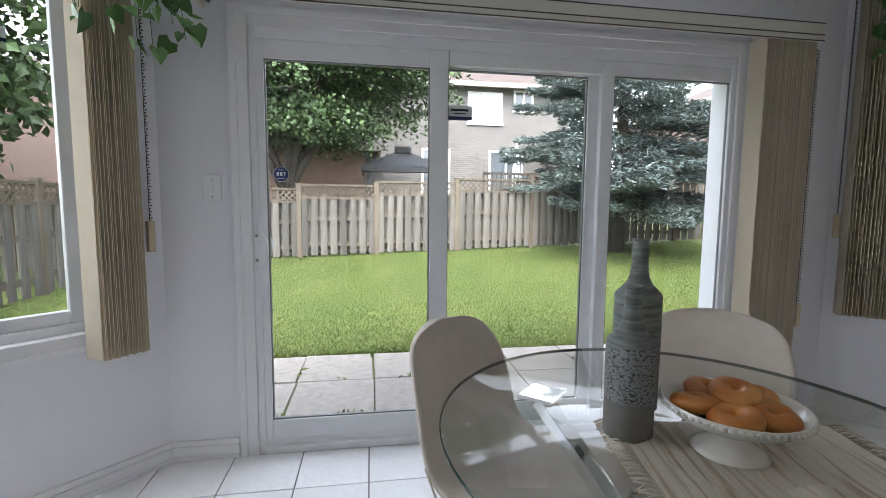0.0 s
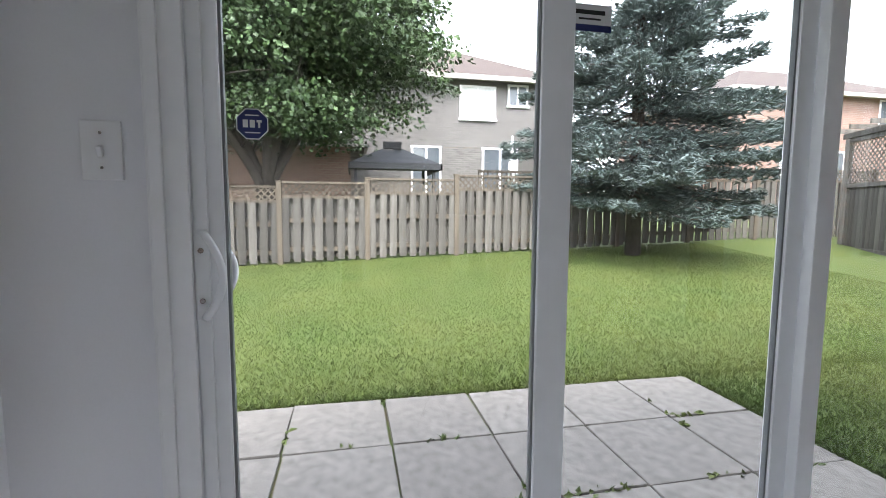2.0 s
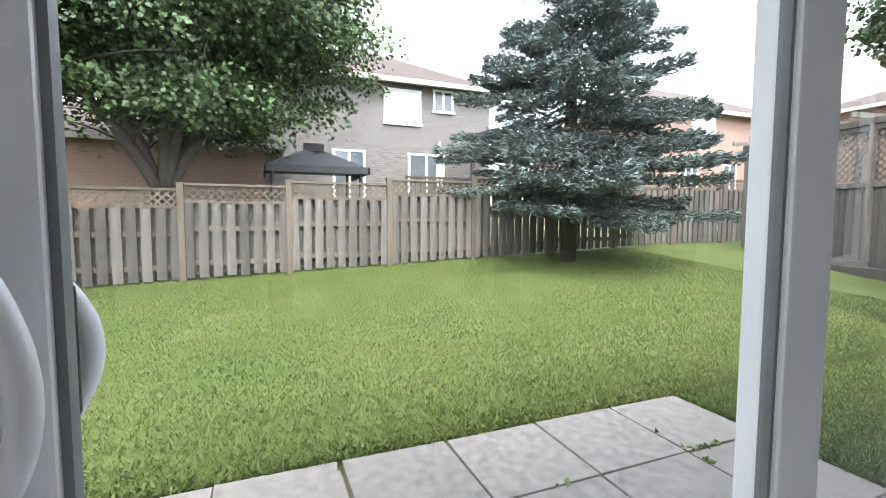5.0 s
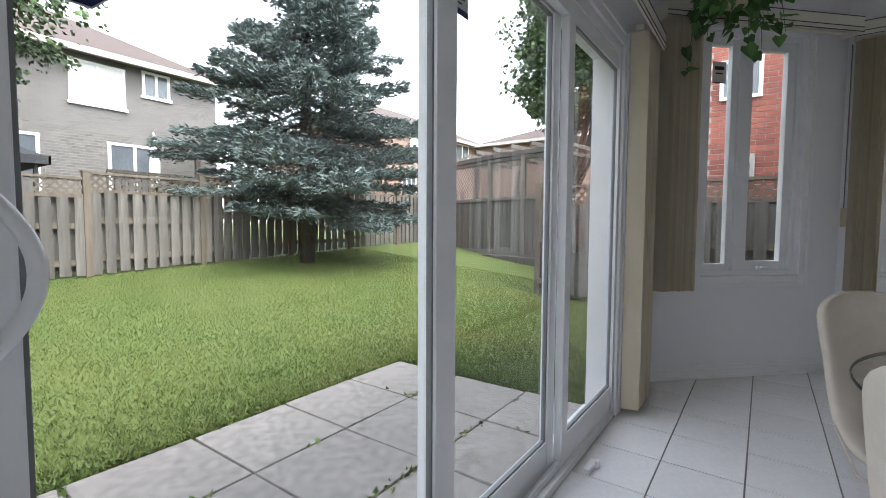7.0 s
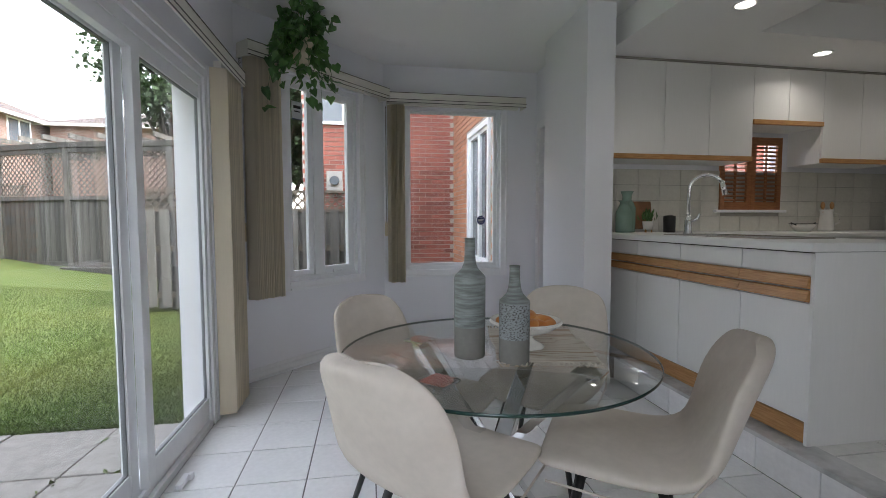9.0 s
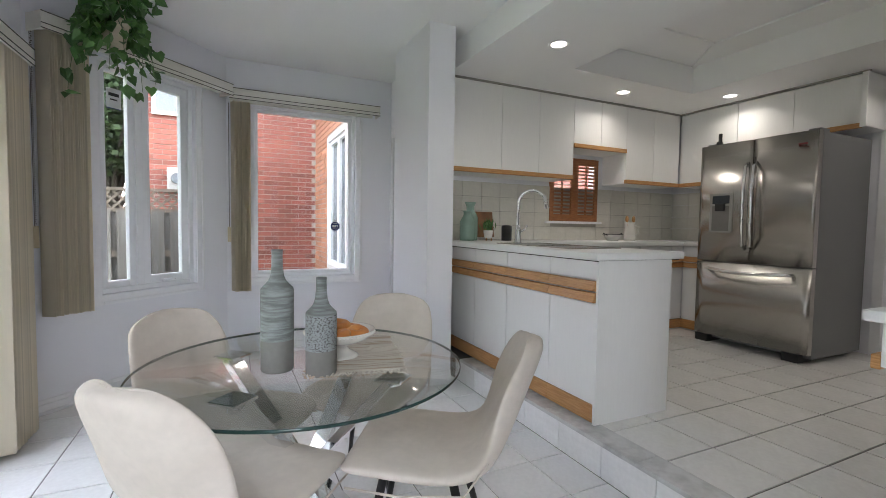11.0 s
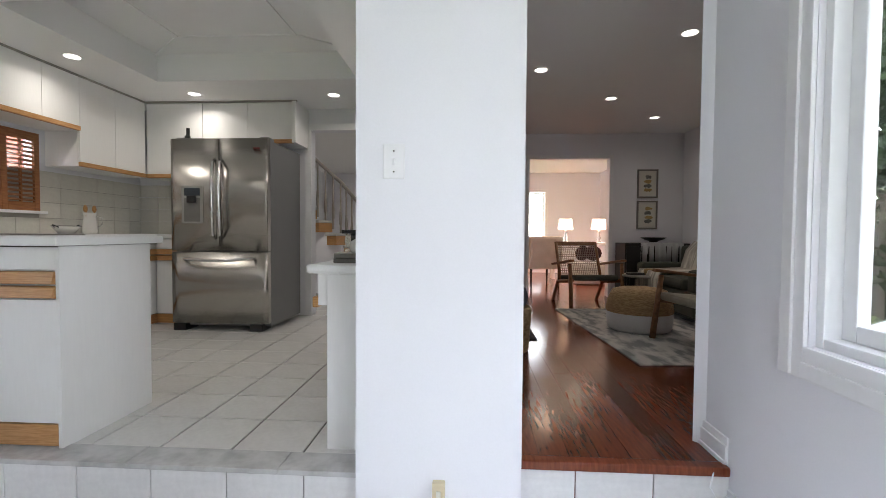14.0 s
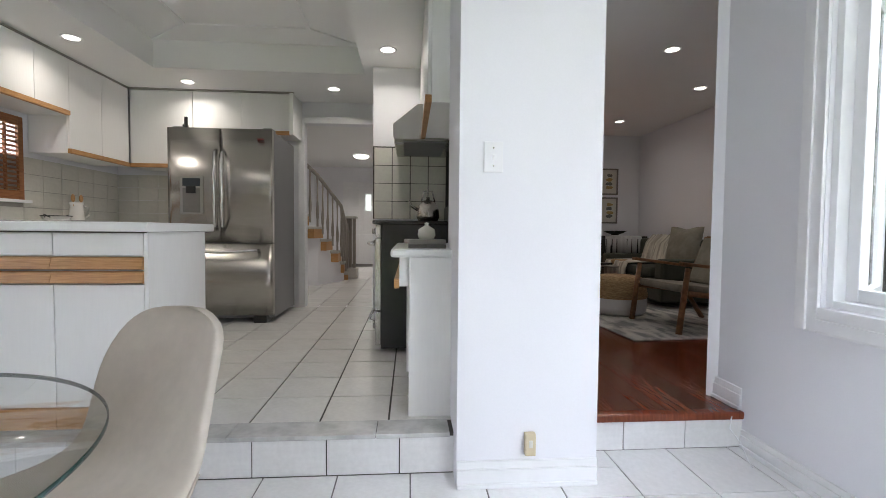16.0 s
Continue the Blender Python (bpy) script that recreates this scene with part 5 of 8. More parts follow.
def donut(x, y, z, tilt):
    b2 = bmesh.new()
    rings = []
    for i in range(22):
        u = 2 * math.pi * i / 22
        ring = []
        for j in range(12):
            w = 2 * math.pi * j / 12
            rr = 0.026 + 0.021 * math.cos(w)
            ring.append(b2.verts.new((rr * math.cos(u), rr * math.sin(u), 0.017 * math.sin(w) + 0.002 * noise.noise((x * 40 + math.cos(u), y * 40 + math.sin(u), 0)))))
        rings.append(ring)
    for i in range(22):
        for j in range(12):
            f = b2.faces.new((rings[i][j], rings[(i + 1) % 22][j], rings[(i + 1) % 22][(j + 1) % 12], rings[i][(j + 1) % 12]))
            f.smooth = True
    solid("donut", b2, DONUT, "golden brown glazed ring donut in the white bowl", "donut", pose(BOWL[0] + 0.93 * x, BOWL[1] + 0.93 * y, 0.7155 + 0.93 * z, *tilt) @ Matrix.Scale(0.95, 4), "donuts in the bowl")


for i in range(5):
    a = 2 * math.pi * i / 5 + 0.3
    donut(0.066 * math.cos(a), 0.066 * math.sin(a), 0.094, (12 * math.sin(a), -12 * math.cos(a), 40 * i))
donut(0.008, 0.004, 0.118, (5, -6, 10))

bm = bmesh.new()
nx, ny = 36, 44
gridv = []
for j in range(ny + 1):
    row = []
    for i in range(nx + 1):
        x, y = -0.16 + 0.32 * i / nx, -0.22 + 0.44 * j / ny
        fold = 0.010 * max(0, noise.noise((x * 9, y * 13, 3.0))) + 0.012 * math.exp(-((y + 0.05 + 0.3 * x) / 0.03) ** 2) * (1 if abs(x) > 0.07 else 0.0)
        row.append(bm.verts.new((x + 0.02 * noise.noise((y * 4, 0, 1)), y, 0.0035 + fold)))
    gridv.append(row)
for j in range(ny):
    for i in range(nx):
        f = bm.faces.new((gridv[j][i], gridv[j][i + 1], gridv[j + 1][i + 1], gridv[j + 1][i]))
        f.smooth = True
runner = thing("table_runner", "beige striped woven cotton runner with a fringe under the bowl", "table runner", pose(0.88, 1.42, 0.711, 0, 0, 78))
cl = part("cloth", bm, RUNNER, runner)
so = cl.modifiers.new("thickness", "SOLIDIFY")
so.thickness = 0.002
for sg in (-1, 1):
    bm = bmesh.new()
    for i in range(46):
        x = -0.16 + 0.32 * i / 45
        y = sg * 0.218
        tube(bm, [(x, y, 0.004), (x + random.uniform(-.006, .006), y + sg * 0.02, 0.008), (x + random.uniform(-.014, .014), y + sg * 0.042, 0.003)], 0.0022, 5, 0.0014)
    part("fringe", bm, RUNNER, runner, "knotted cotton fringe")

# ---- vertical blinds and valances ----
bm = bmesh.new()
box(bm, -0.0445, 0.0445, -0.0007, 0.0007, 0, 1)
slat_me = mesh_of("slat", bm, BLIND)


def blind(m, s0, s1, n, y, z0, z1, label, v0, v1, vz0, vz1, vy=-0.13, angle=106, wand=None):
    b = thing("vertical_blind", label, "blind", m, "vertical blinds in the bay")
    for i in range(n):
        s = s0 + (s1 - s0) * i / (n - 1)
        piece("slat", slat_me, b, pose(s, y, z0 + random.uniform(0, .006), 0, 0, angle + random.uniform(-5, 5)) @ Matrix.Diagonal((1, 1, z1 - z0, 1)))
    b2 = bmesh.new()
    box(b2, s0 - 0.02, max(v1 - 0.06, s1), y - 0.02, y + 0.02, z1, z1 + 0.03)
    part("head_rail", b2, VALANCE, b)
    va = thing("valance", "cream vinyl blind valance with thin dark edges", "valance", m, "valances over the blinds")
    b2 = bmesh.new()
    box(b2, v0, v1, vy - 0.012, vy, vz0, vz1, None, 0.002)
    box(b2, v0, v0 + 0.012, vy, -0.002, vz0, vz1)
    box(b2, v1 - 0.012, v1, vy, -0.002, vz0, vz1)
    part("board", b2, VALANCE, va)
    b2 = bmesh.new()
    for z in (vz0, vz0 + 0.028, vz1 - 0.007):
        box(b2, v0 - 0.002, v1 + 0.002, vy - 0.0145, vy - 0.0115, z, z + 0.005)
    part("edge_line", b2, DARKLINE, va, "thin dark brown edge")
    if wand:
        ws, wz = wand
        b2 = bmesh.new()
        for i in range(90):
            z = wz + (z1 - wz) * i / 90
            bmesh.ops.create_cube(b2, size=0.0055, matrix=Matrix.Translation((ws + 0.004 * (i % 2), -0.02, z)))
        cyl(b2, (ws, -0.012, wz), (ws, -0.012, z1), 0.0018, n=6)
        part("bead_chain", b2, DARKLINE, b, "beaded pull chain")
        b2 = bmesh.new()
        box(b2, ws - 0.014, ws + 0.014, -0.03, -0.001, wz - 0.13, wz, None, 0.004)
        part("chain_weight", b2, CREAM, b, "yellowed plastic chain holder")
    return b


blind(M_DOOR, 2.80, 3.08, 20, -0.075, 0.035, 2.0, "beige vertical blinds drawn back beside the sliding door", 0.20, 3.10, 1.985, 2.075, wand=(3.21, 0.65))
blind(M_BAYL, LEN_L - 0.285, LEN_L - 0.125, 17, -0.07, 0.56, 2.27, "beige vertical blinds drawn back beside the bay window", 0.0, LEN_L - 0.02, 2.26, 2.36, wand=(LEN_L - 0.05, 1.09))
blind(M_BAYR, 0.06, 0.27, 16, -0.07, 0.60, 2.27, "beige vertical blinds drawn back beside the casement window", 0.02, LEN_R - 0.06, 2.26, 2.36, wand=(0.03, 1.14))
blind(M_EAST, 0.05, 0.18, 12, -0.07, 0.57, 2.23, "beige vertical blinds drawn back beside the side window", 0.03, 1.36, 2.24, 2.335, wand=(0.02, 1.14))


# ---- hanging ivy ----
def hanging_ivy(x, y, z, seed, label):
    h = thing("hanging_plant", label, "plant", pose(x, y, z))
    rng = np.random.default_rng(seed)
    b2 = bmesh.new()
    lathe(b2, [(0, -0.08), (0.055, -0.08), (0.075, 0.045), (0.084, 0.05), (0.084, 0.07), (0.074, 0.07), (0.070, 0.045), (0, 0.04)], 24)
    part("pot", b2, POTCREAM, h, "cream plastic hanging pot")
    b2 = bmesh.new()
    for k in range(3):
        a = 2.1 * k
        tube(b2, [(0.08 * math.cos(a), 0.08 * math.sin(a), 0.06), (0.02 * math.cos(a), 0.02 * math.sin(a), 0.20), (0, 0, CEIL_Z - z - 0.02)], 0.0025, 6)
    cyl(b2, (0, 0, CEIL_Z - z - 0.03), (0, 0, CEIL_Z - z), 0.012, n=8)
    part("hanger", b2, CREAM, h)
    stems = bmesh.new()
    pts = []
    for k in range(34):
        a = rng.uniform(0, 2 * math.pi)
        out = rng.uniform(0.10, 0.27)
        drop = rng.choice([rng.uniform(-0.22, 0.0), rng.uniform(0.05, 0.2), rng.uniform(0.2, 0.42)])
        p1 = Vector((out * math.cos(a), out * math.sin(a), 0.06 - drop))
        mid = Vector((0.8 * out * math.cos(a), 0.8 * out * math.sin(a), 0.17 + max(0, -drop)))
        line = arc((0.04 * math.cos(a), 0.04 * math.sin(a), 0.05), p1, mid, 9)
        tube(stems, line, 0.0028, 5, 0.0012)
        for q in line[2:]:
            for _ in range(2):
                pts.append(np.array(q) + rng.normal(scale=0.022, size=3))
    part("stems", stems, IVY, h)
    pts = np.array(pts)
    d = np.stack([pts[:, 0] * 1.5, pts[:, 1] * 1.5, np.full(len(pts), -0.55)], 1)
    n = len(pts)
    d = d + rng.normal(scale=0.45, size=(n, 3))
    d /= np.linalg.norm(d, axis=1)[:, None]
    s = np.cross(d, np.array([0, 0, 1.0]) + rng.normal(scale=0.5, size=(n, 3)))
    s /= np.linalg.norm(s, axis=1)[:, None]
    up = np.cross(s, d)
    verts, faces = [], []
    for i in range(n):
        k = rng.uniform(0.045, 0.085)
        o = len(verts)
        for u, w, e in ((-0.15, 0, 0), (-0.28, 0.28, 0.06), (0.0, 0.48, 0.12), (0.35, 0.30, 0.05), (0.75, 0, -0.1), (0.35, -0.30, 0.05), (0.0, -0.48, 0.12), (-0.28, -0.28, 0.06), (0.2, 0, -0.05)):
            verts.append(tuple(pts[i] + k * (u * d[i] + w * s[i] + e * up[i])))
        for a, b in zip(range(0, 8), list(range(1, 8)) + [0]):
            faces.append((o + a, o + b, o + 8))
    me = bpy.data.meshes.new("leaves")
    me.from_pydata(verts, [], faces)
    me.materials.append(IVY)
    lf = new("leaves", me)
    lf.parent = h
    lf["label"] = "heart-shaped green ivy leaves"
    return h


hanging_ivy(2.62, 2.44, 2.30, 3, "green ivy trailing from a cream pot hung before the bay window")
hanging_ivy(-0.62, 2.45, 2.06, 6, "green ivy trailing from a pot hung in the bay corner")
# ---- kitchen ----
def downlight(x, y, z, power, tone=(1.0, 0.93, 0.84)):
    d = thing("downlight", "round recessed white ceiling downlight, switched on", "ceiling light", pose(x, y, z), "recessed downlights")
    b2 = bmesh.new()
    lathe(b2, [(0.052, -0.002), (0.066, -0.006), (0.070, -0.001), (0.070, 0.0)], 28)
    part("trim_ring", b2, TRIM, d)
    b2 = bmesh.new()
    lathe(b2, [(0, -0.003), (0.052, -0.003)], 28)
    part("lens", b2, LAMPGLOW, d, "glowing white lens")
    pot_lamp(x, y, z - 0.012, power, 0.10, tone)


LAMPGLOW = glow("lamp_lens", (1.0, 0.95, 0.88), 0.3)
for x, y in ((1.78, -0.20), (2.36, -1.42), (1.985, -2.36), (0.635, -2.445), (0.06, -1.42)):
    downlight(x, y, K_Z, 0.125)


def oak_pull(bm, a, b, z, horiz=True, y=0.0):
    """A pair of slanted oak strips that make a finger pull."""
    for z0, z1 in ((z, z + 0.052), (z + 0.058, z + 0.112)):
        vs = [bm.verts.new(p) for p in ((a, y, z0), (b, y, z0), (b, y, z1), (a, y, z1))]
        ws = [bm.verts.new(p) for p in ((a, y - 0.022, z0 + 0.004), (b, y - 0.022, z0 + 0.004), (b, y - 0.010, z1 - 0.006), (a, y - 0.010, z1 - 0.006))]
        bm.faces.new(ws)
        bm.faces.new(vs[::-1])
        for k in range(4):
            bm.faces.new((vs[k], ws[k], ws[(k + 1) % 4], vs[(k + 1) % 4]))


def base_unit(m, w, depth, label, toe=True, z0=0.0, top=0.84, open_end=False):
    """A white base cabinet: local x along the front, front face at y=0, body towards +y, floor at z=0."""
    u = thing("base_cabinet", label, "cabinet", m, "white kitchen base cabinets")
    b2 = bmesh.new()
    box(b2, 0, w, 0.02, depth, z0 + (0.09 if not toe else 0.0), top)
    part("body", b2, LAMINATE, u)
    b2 = bmesh.new()
    box(b2, 0.002, w - 0.002, 0.0, 0.018, 0.105, 0.62, None, 0.002)
    part("door", b2, LAMINATE, u)
    b2 = bmesh.new()
    box(b2, 0.002, w - 0.002, 0.0, 0.018, 0.742, top - 0.004, None, 0.002)
    part("drawer_front", b2, LAMINATE, u)
    b2 = bmesh.new()
    oak_pull(b2, 0.001, w - 0.001, 0.625)
    part("pull", b2, OAK, u, "grooved light oak finger pull")
    if toe:
        b2 = bmesh.new()
        box(b2, 0.0, w, -0.004, 0.018, 0.012, 0.10, None, 0.003)
        part("toe_board", b2, OAK, u, "light oak toe board")
    return u


PEN_Y = 0.16
xs = [2.62, 2.234, 1.80, 1.35, 0.99]
for a, b in zip(xs, xs[1:]):
    base_unit(pose(a, PEN_Y, STEP, 0, 0, 180), a - b, 0.50, "white laminate base cabinet with an oak pull and oak toe board")
bm = bmesh.new()
box(bm, 0.972, 0.989, -0.36, PEN_Y + 0.004, STEP, 1.015, None, 0.002)
solid("end_panel", bm, LAMINATE, "plain white laminate end panel of the counter run", "panel")
# counters
bm = bmesh.new()
box(bm, 0.955, 2.66, -0.44, PEN_Y + 0.035, 1.017, 1.057, None, 0.008)
box(bm, 2.34, 2.975, -2.3, -0.441, 1.017, 1.057, None, 0.008)
box(bm, 2.04, 2.975, -2.925, -2.301, 1.017, 1.057, None, 0.008)
box(bm, 2.661, 2.975, -0.44, 0.33, 1.017, 1.057, None, 0.004)
ctop = solid("countertop", bm, COUNTER, "white laminate kitchen countertop with painted shade under its edge", "countertop")
# Dark strip below the counter: the overhang's shade put in as colour.
bm = bmesh.new()
box(bm, 0.975, 2.62, -0.42, PEN_Y + 0.010, 1.011, 1.0168)
part("shadow_strip", bm, DARKLINE, ctop)
for i, y in enumerate((-0.80, -1.25, -1.70, -2.15)):
    base_unit(pose(2.37, y + 0.43, STEP, 0, 0, -90), 0.43, 0.60, "white laminate base cabinet with an oak pull under the window")
base_unit(pose(2.37, -2.33, STEP, 0, 0, 180), 0.30, 0.58, "narrow white laminate base cabinet beside the refrigerator")
base_unit(pose(2.37, -2.153, STEP, 0, 0, -90), 0.174, 0.58, "slim white laminate corner cabinet with an oak pull")

# upper cabinets
def upper(m, w, h, depth, doors, label, oak=True):
    u = thing("wall_cabinet", label, "cabinet", m, "white kitchen wall cabinets")
    b2 = bmesh.new()
    box(b2, 0, w, 0.02, depth, 0, h)
    part("body", b2, LAMINATE, u)
    for k in range(doors):
        b2 = bmesh.new()
        box(b2, w * k / doors + 0.0015, w * (k + 1) / doors - 0.0015, 0, 0.018, 0.04 if oak else 0.002, h - 0.004, None, 0.002)
        part("door", b2, LAMINATE, u)
    if oak:
        b2 = bmesh.new()
        box(b2, 0.001, w - 0.001, -0.012, 0.02, 0.0, 0.038, None, 0.004)
        part("pull", b2, OAK, u, "light oak finger pull strip")
    return u


UX = 2.655
upper(pose(UX, 0.32, 1.64, 0, 0, -90), 0.64, K_Z - 1.655, 0.32, 1, "white laminate wall cabinet with an oak pull strip")
upper(pose(UX, -0.32, 1.64, 0, 0, -90), 0.80, K_Z - 1.655, 0.32, 2, "white double wall cabinet with an oak pull strip")
upper(pose(UX, -1.12, 1.943, 0, 0, -90), 0.68, K_Z - 1.958, 0.32, 2, "short white wall cabinet above the shuttered window")
upper(pose(UX, -1.80, 1.64, 0, 0, -90), 0.78, K_Z - 1.655, 0.32, 2, "white wall cabinet in the kitchen corner")
upper(pose(UX, -2.60, 1.64, 0, 0, 180), 0.60, K_Z - 1.655, 0.32, 1, "white corner wall cabinet with an oak pull strip")
upper(pose(2.05, -2.60, 1.99, 0, 0, 180), 0.95, K_Z - 2.005, 0.32, 2, "short white wall cabinet above the refrigerator")
bm = bmesh.new()
box(bm, 1.06, 1.10, -2.925, -2.56, 1.99, K_Z - 0.016, None, 0.002)
solid("cabinet_side_panel", bm, LAMINATE, "white laminate side panel of the cabinet above the refrigerator", "panel")
bm = bmesh.new()
box(bm, UX - 0.004, UX + 0.03, -2.6, 0.33, K_Z - 0.014, K_Z - 0.001)
box(bm, 1.06, UX, -2.606, -2.58, K_Z - 0.014, K_Z - 0.001)
solid("cabinet_filler", bm, SOFFIT, "thin grey filler strip along the ceiling", "trim")
# west side: cabinets over the range, hood
upper(pose(-0.20, -0.96, 1.66, 0, 0, 90), 0.86, K_Z - 1.675, 0.27, 2, "white wall cabinet beside the range hood")
upper(pose(-0.20, -1.78, 1.90, 0, 0, 90), 0.80, K_Z - 1.915, 0.27, 2, "short white wall cabinet above the range hood", False)
hood = thing("range_hood", "stainless steel range hood under the wall cabinet", "range hood", pose(-0.47, -1.76, 1.66))
bm = bmesh.new()
prof = [(0.0, 0.24), (0.27, 0.24), (0.30, 0.24), (0.47, 0.10), (0.47, 0.02), (0.46, 0.0), (0.0, 0.0)]
a = [bm.verts.new((x, 0, z)) for x, z in prof]
b = [bm.verts.new((x, 0.76, z)) for x, z in prof]
bm.faces.new(a)
bm.faces.new(b[::-1])
for k in range(len(prof)):
    bm.faces.new((a[k], b[k], b[(k + 1) % len(prof)], a[(k + 1) % len(prof)]))
part("canopy", bm, STEEL, hood)
bm = bmesh.new()
box(bm, 0.10, 0.40, 0.08, 0.68, -0.006, 0.001)
part("filter", bm, STEEL_SIDE, hood, "grey mesh grease filter")
bm = bmesh.new()
cyl(bm, (0.43, 0.6, -0.004), (0.43, 0.6, 0.003), 0.03, n=16)
part("hood_light", bm, CURTAIN, hood)

# range
rg = thing("range", "black and stainless electric range with a glass cooktop", "range", pose(-0.46, -1.775, STEP))
bm = bmesh.new()
box(bm, 0.0, 0.54, 0.0, 0.765, 0.03, 0.90, None, 0.004)
part("body", bm, BLACK, rg)
bm = bmesh.new()
box(bm, -0.0, 0.60, -0.005, 0.775, 0.90, 0.925, None, 0.006)
part("cooktop", bm, BLACK, rg, "black glass cooktop")
bm = bmesh.new()
box(bm, 0.541, 0.585, 0.008, 0.757, 0.30, 0.80, None, 0.006)
od = part("oven_door", bm, STEEL, rg)
bm = bmesh.new()
tube(bm, [(0.585, 0.07, 0.76), (0.63, 0.09, 0.765), (0.635, 0.38, 0.765), (0.63, 0.67, 0.765), (0.585, 0.69, 0.76)], 0.013, 12)
part("handle", bm, CHROME, od, "chrome bar handle")
bm = bmesh.new()
box(bm, 0.541, 0.58, 0.008, 0.757, 0.05, 0.285, None, 0.006)
dw = part("drawer", bm, STEEL, rg)
bm = bmesh.new()
tube(bm, [(0.58, 0.09, 0.20), (0.63, 0.10, 0.21), (0.635, 0.38, 0.21), (0.63, 0.66, 0.21), (0.58, 0.67, 0.20)], 0.011, 12)
part("handle", bm, CHROME, dw, "chrome bar handle")
bm = bmesh.new()
box(bm, 0.541, 0.58, 0.008, 0.757, 0.81, 0.895, None, 0.006)
cp = part("control_panel", bm, STEEL, rg)
for k in range(5):
    bm = bmesh.new()
    cyl(bm, (0.58, 0.12 + 0.13 * k, 0.85), (0.612, 0.12 + 0.13 * k, 0.85), 0.021, 0.018, 16)
    part("knob", bm, STEEL, cp)
bm = bmesh.new()
box(bm, 0.0, 0.05, 0.0, 0.765, 0.925, 1.05, None, 0.006)
part("back_guard", bm, BLACK, rg)
# tiled wall end beside the range
ts = thing("tile_panel", "glazed off-white wall tiles with dark joints beside the range", "tiles", pose(0.20, -1.797, 1.13, 0, 0, 180), kind="structure")
bm = bmesh.new()
box(bm, 0.0, 0.68, -0.004, 0.002, 0.0, 0.62)
part("joint_bed", bm, KGROUT, ts)
bm = bmesh.new()
box(bm, 0.002, 0.150, -0.009, -0.003, 0.002, 0.150, None, 0.0015)
t_me = mesh_of("tile", bm, SPLASH)
for i in range(4):
    for j in range(4):
        piece("tile", t_me, ts, pose(0.155 * i + 0.01, 0, 0.153 * j))
sp = thing("backsplash", "glazed cream wall tiles above the counter", "tiles", pose(KIT_E - 0.003, 0.30, 1.057, 0, 0, -90), kind="structure")
bm = bmesh.new()
box(bm, 0, 3.2, -0.001, 0.002, 0, 0.54)
part("joint_bed", bm, SOFFIT, sp)
bm = bmesh.new()
box(bm, 0.0015, 0.2015, -0.007, -0.0005, 0.0015, 0.1335, None, 0.0015)
s_me = mesh_of("tile", bm, SPLASH)
for i in range(16):
    for j in range(4):
        x = 0.203 * i
        if 1.38 < x + 0.1 < 2.10 and j >= 1:
            continue
        piece("tile", s_me, sp, pose(x, 0, 0.135 * j) @ Matrix.Diagonal((0.88 if i == 15 else 1, 1, 1, 1)))
sp2 = thing("backsplash", "glazed cream wall tiles above the corner counter", "tiles", pose(KIT_E - 0.01, KIT_S + 0.003, 1.057, 0, 0, 180), kind="structure")
for i in range(5):
    for j in range(4):
        piece("tile", s_me, sp2, pose(0.203 * i, 0, 0.135 * j))

# desk counter beside the pier
desk = thing("desk_counter", "low white desk counter with a drawer beside the pier", "cabinet", pose(-0.47, -0.98, STEP))
bm = bmesh.new()
box(bm, 0, 0.44, 0.0, 1.075, 0.735, 0.772, None, 0.012)
part("top", bm, COUNTER, desk)
bm = bmesh.new()
box(bm, 0.0, 0.355, 1.045, 1.062, 0.0, 0.734, None, 0.002)
part("end_panel", bm, LAMINATE, desk)
bm = bmesh.new()
box(bm, 0.0, 0.40, 0.05, 1.04, 0.60, 0.734, None, 0.002)
part("drawer", bm, LAMINATE, desk)
bm = bmesh.new()
box(bm, 0.40, 0.425, 0.05, 1.04, 0.59, 0.635, None, 0.005)
part("pull", bm, OAK, desk, "light oak finger pull")
bm = bmesh.new()
box(bm, 0.02, 0.37, 0.05, 0.40, 0.0, 0.60, None, 0.002)
part("cupboard", bm, LAMINATE, desk)
for i, (dx, z, w) in enumerate(((0.02, 0.0, 0.20), (0.03, 0.022, 0.18))):
    b2 = bmesh.new()
    box(b2, -0.09, 0.09, -w / 2, w / 2, 0, 0.02, None, 0.002)
    solid("book", b2, mat("book_cover", (0.16 + 0.15 * i, 0.15 + 0.14 * i, 0.14 + 0.13 * i), rough=0.6), "grey cloth-bound book lying on the desk counter", "book", pose(-0.22 + dx, -0.12, STEP + 0.772 + z, 0, 0, 8 * i), "books on the desk counter")
b2 = bmesh.new()
lathe(b2, [(0, 0), (0.035, 0), (0.045, 0.02), (0.04, 0.05), (0.02, 0.062), (0.008, 0.07), (0.012, 0.08), (0, 0.085)], 24)
solid("sugar_bowl", b2, CERAMIC, "small white ceramic lidded bowl on the books", "bowl", pose(-0.20, -0.12, STEP + 0.814))
b2 = bmesh.new()
lathe(b2, [(0, 0), (0.07, 0), (0.085, 0.03), (0.075, 0.11), (0.04, 0.15), (0.015, 0.155), (0.015, 0.175), (0, 0.18)], 28)
tube(b2, [(0.07, 0, 0.08), (0.12, 0, 0.11), (0.14, 0, 0.15)], 0.012, 10, 0.008)
tube(b2, [(-0.05, 0, 0.14), (-0.03, 0, 0.22), (0.03, 0, 0.22), (0.05, 0, 0.14)], 0.006, 8)
solid("kettle", b2, STEEL, "stainless steel kettle on the cooktop", "kettle", pose(-0.25, -1.2, STEP + 0.926))

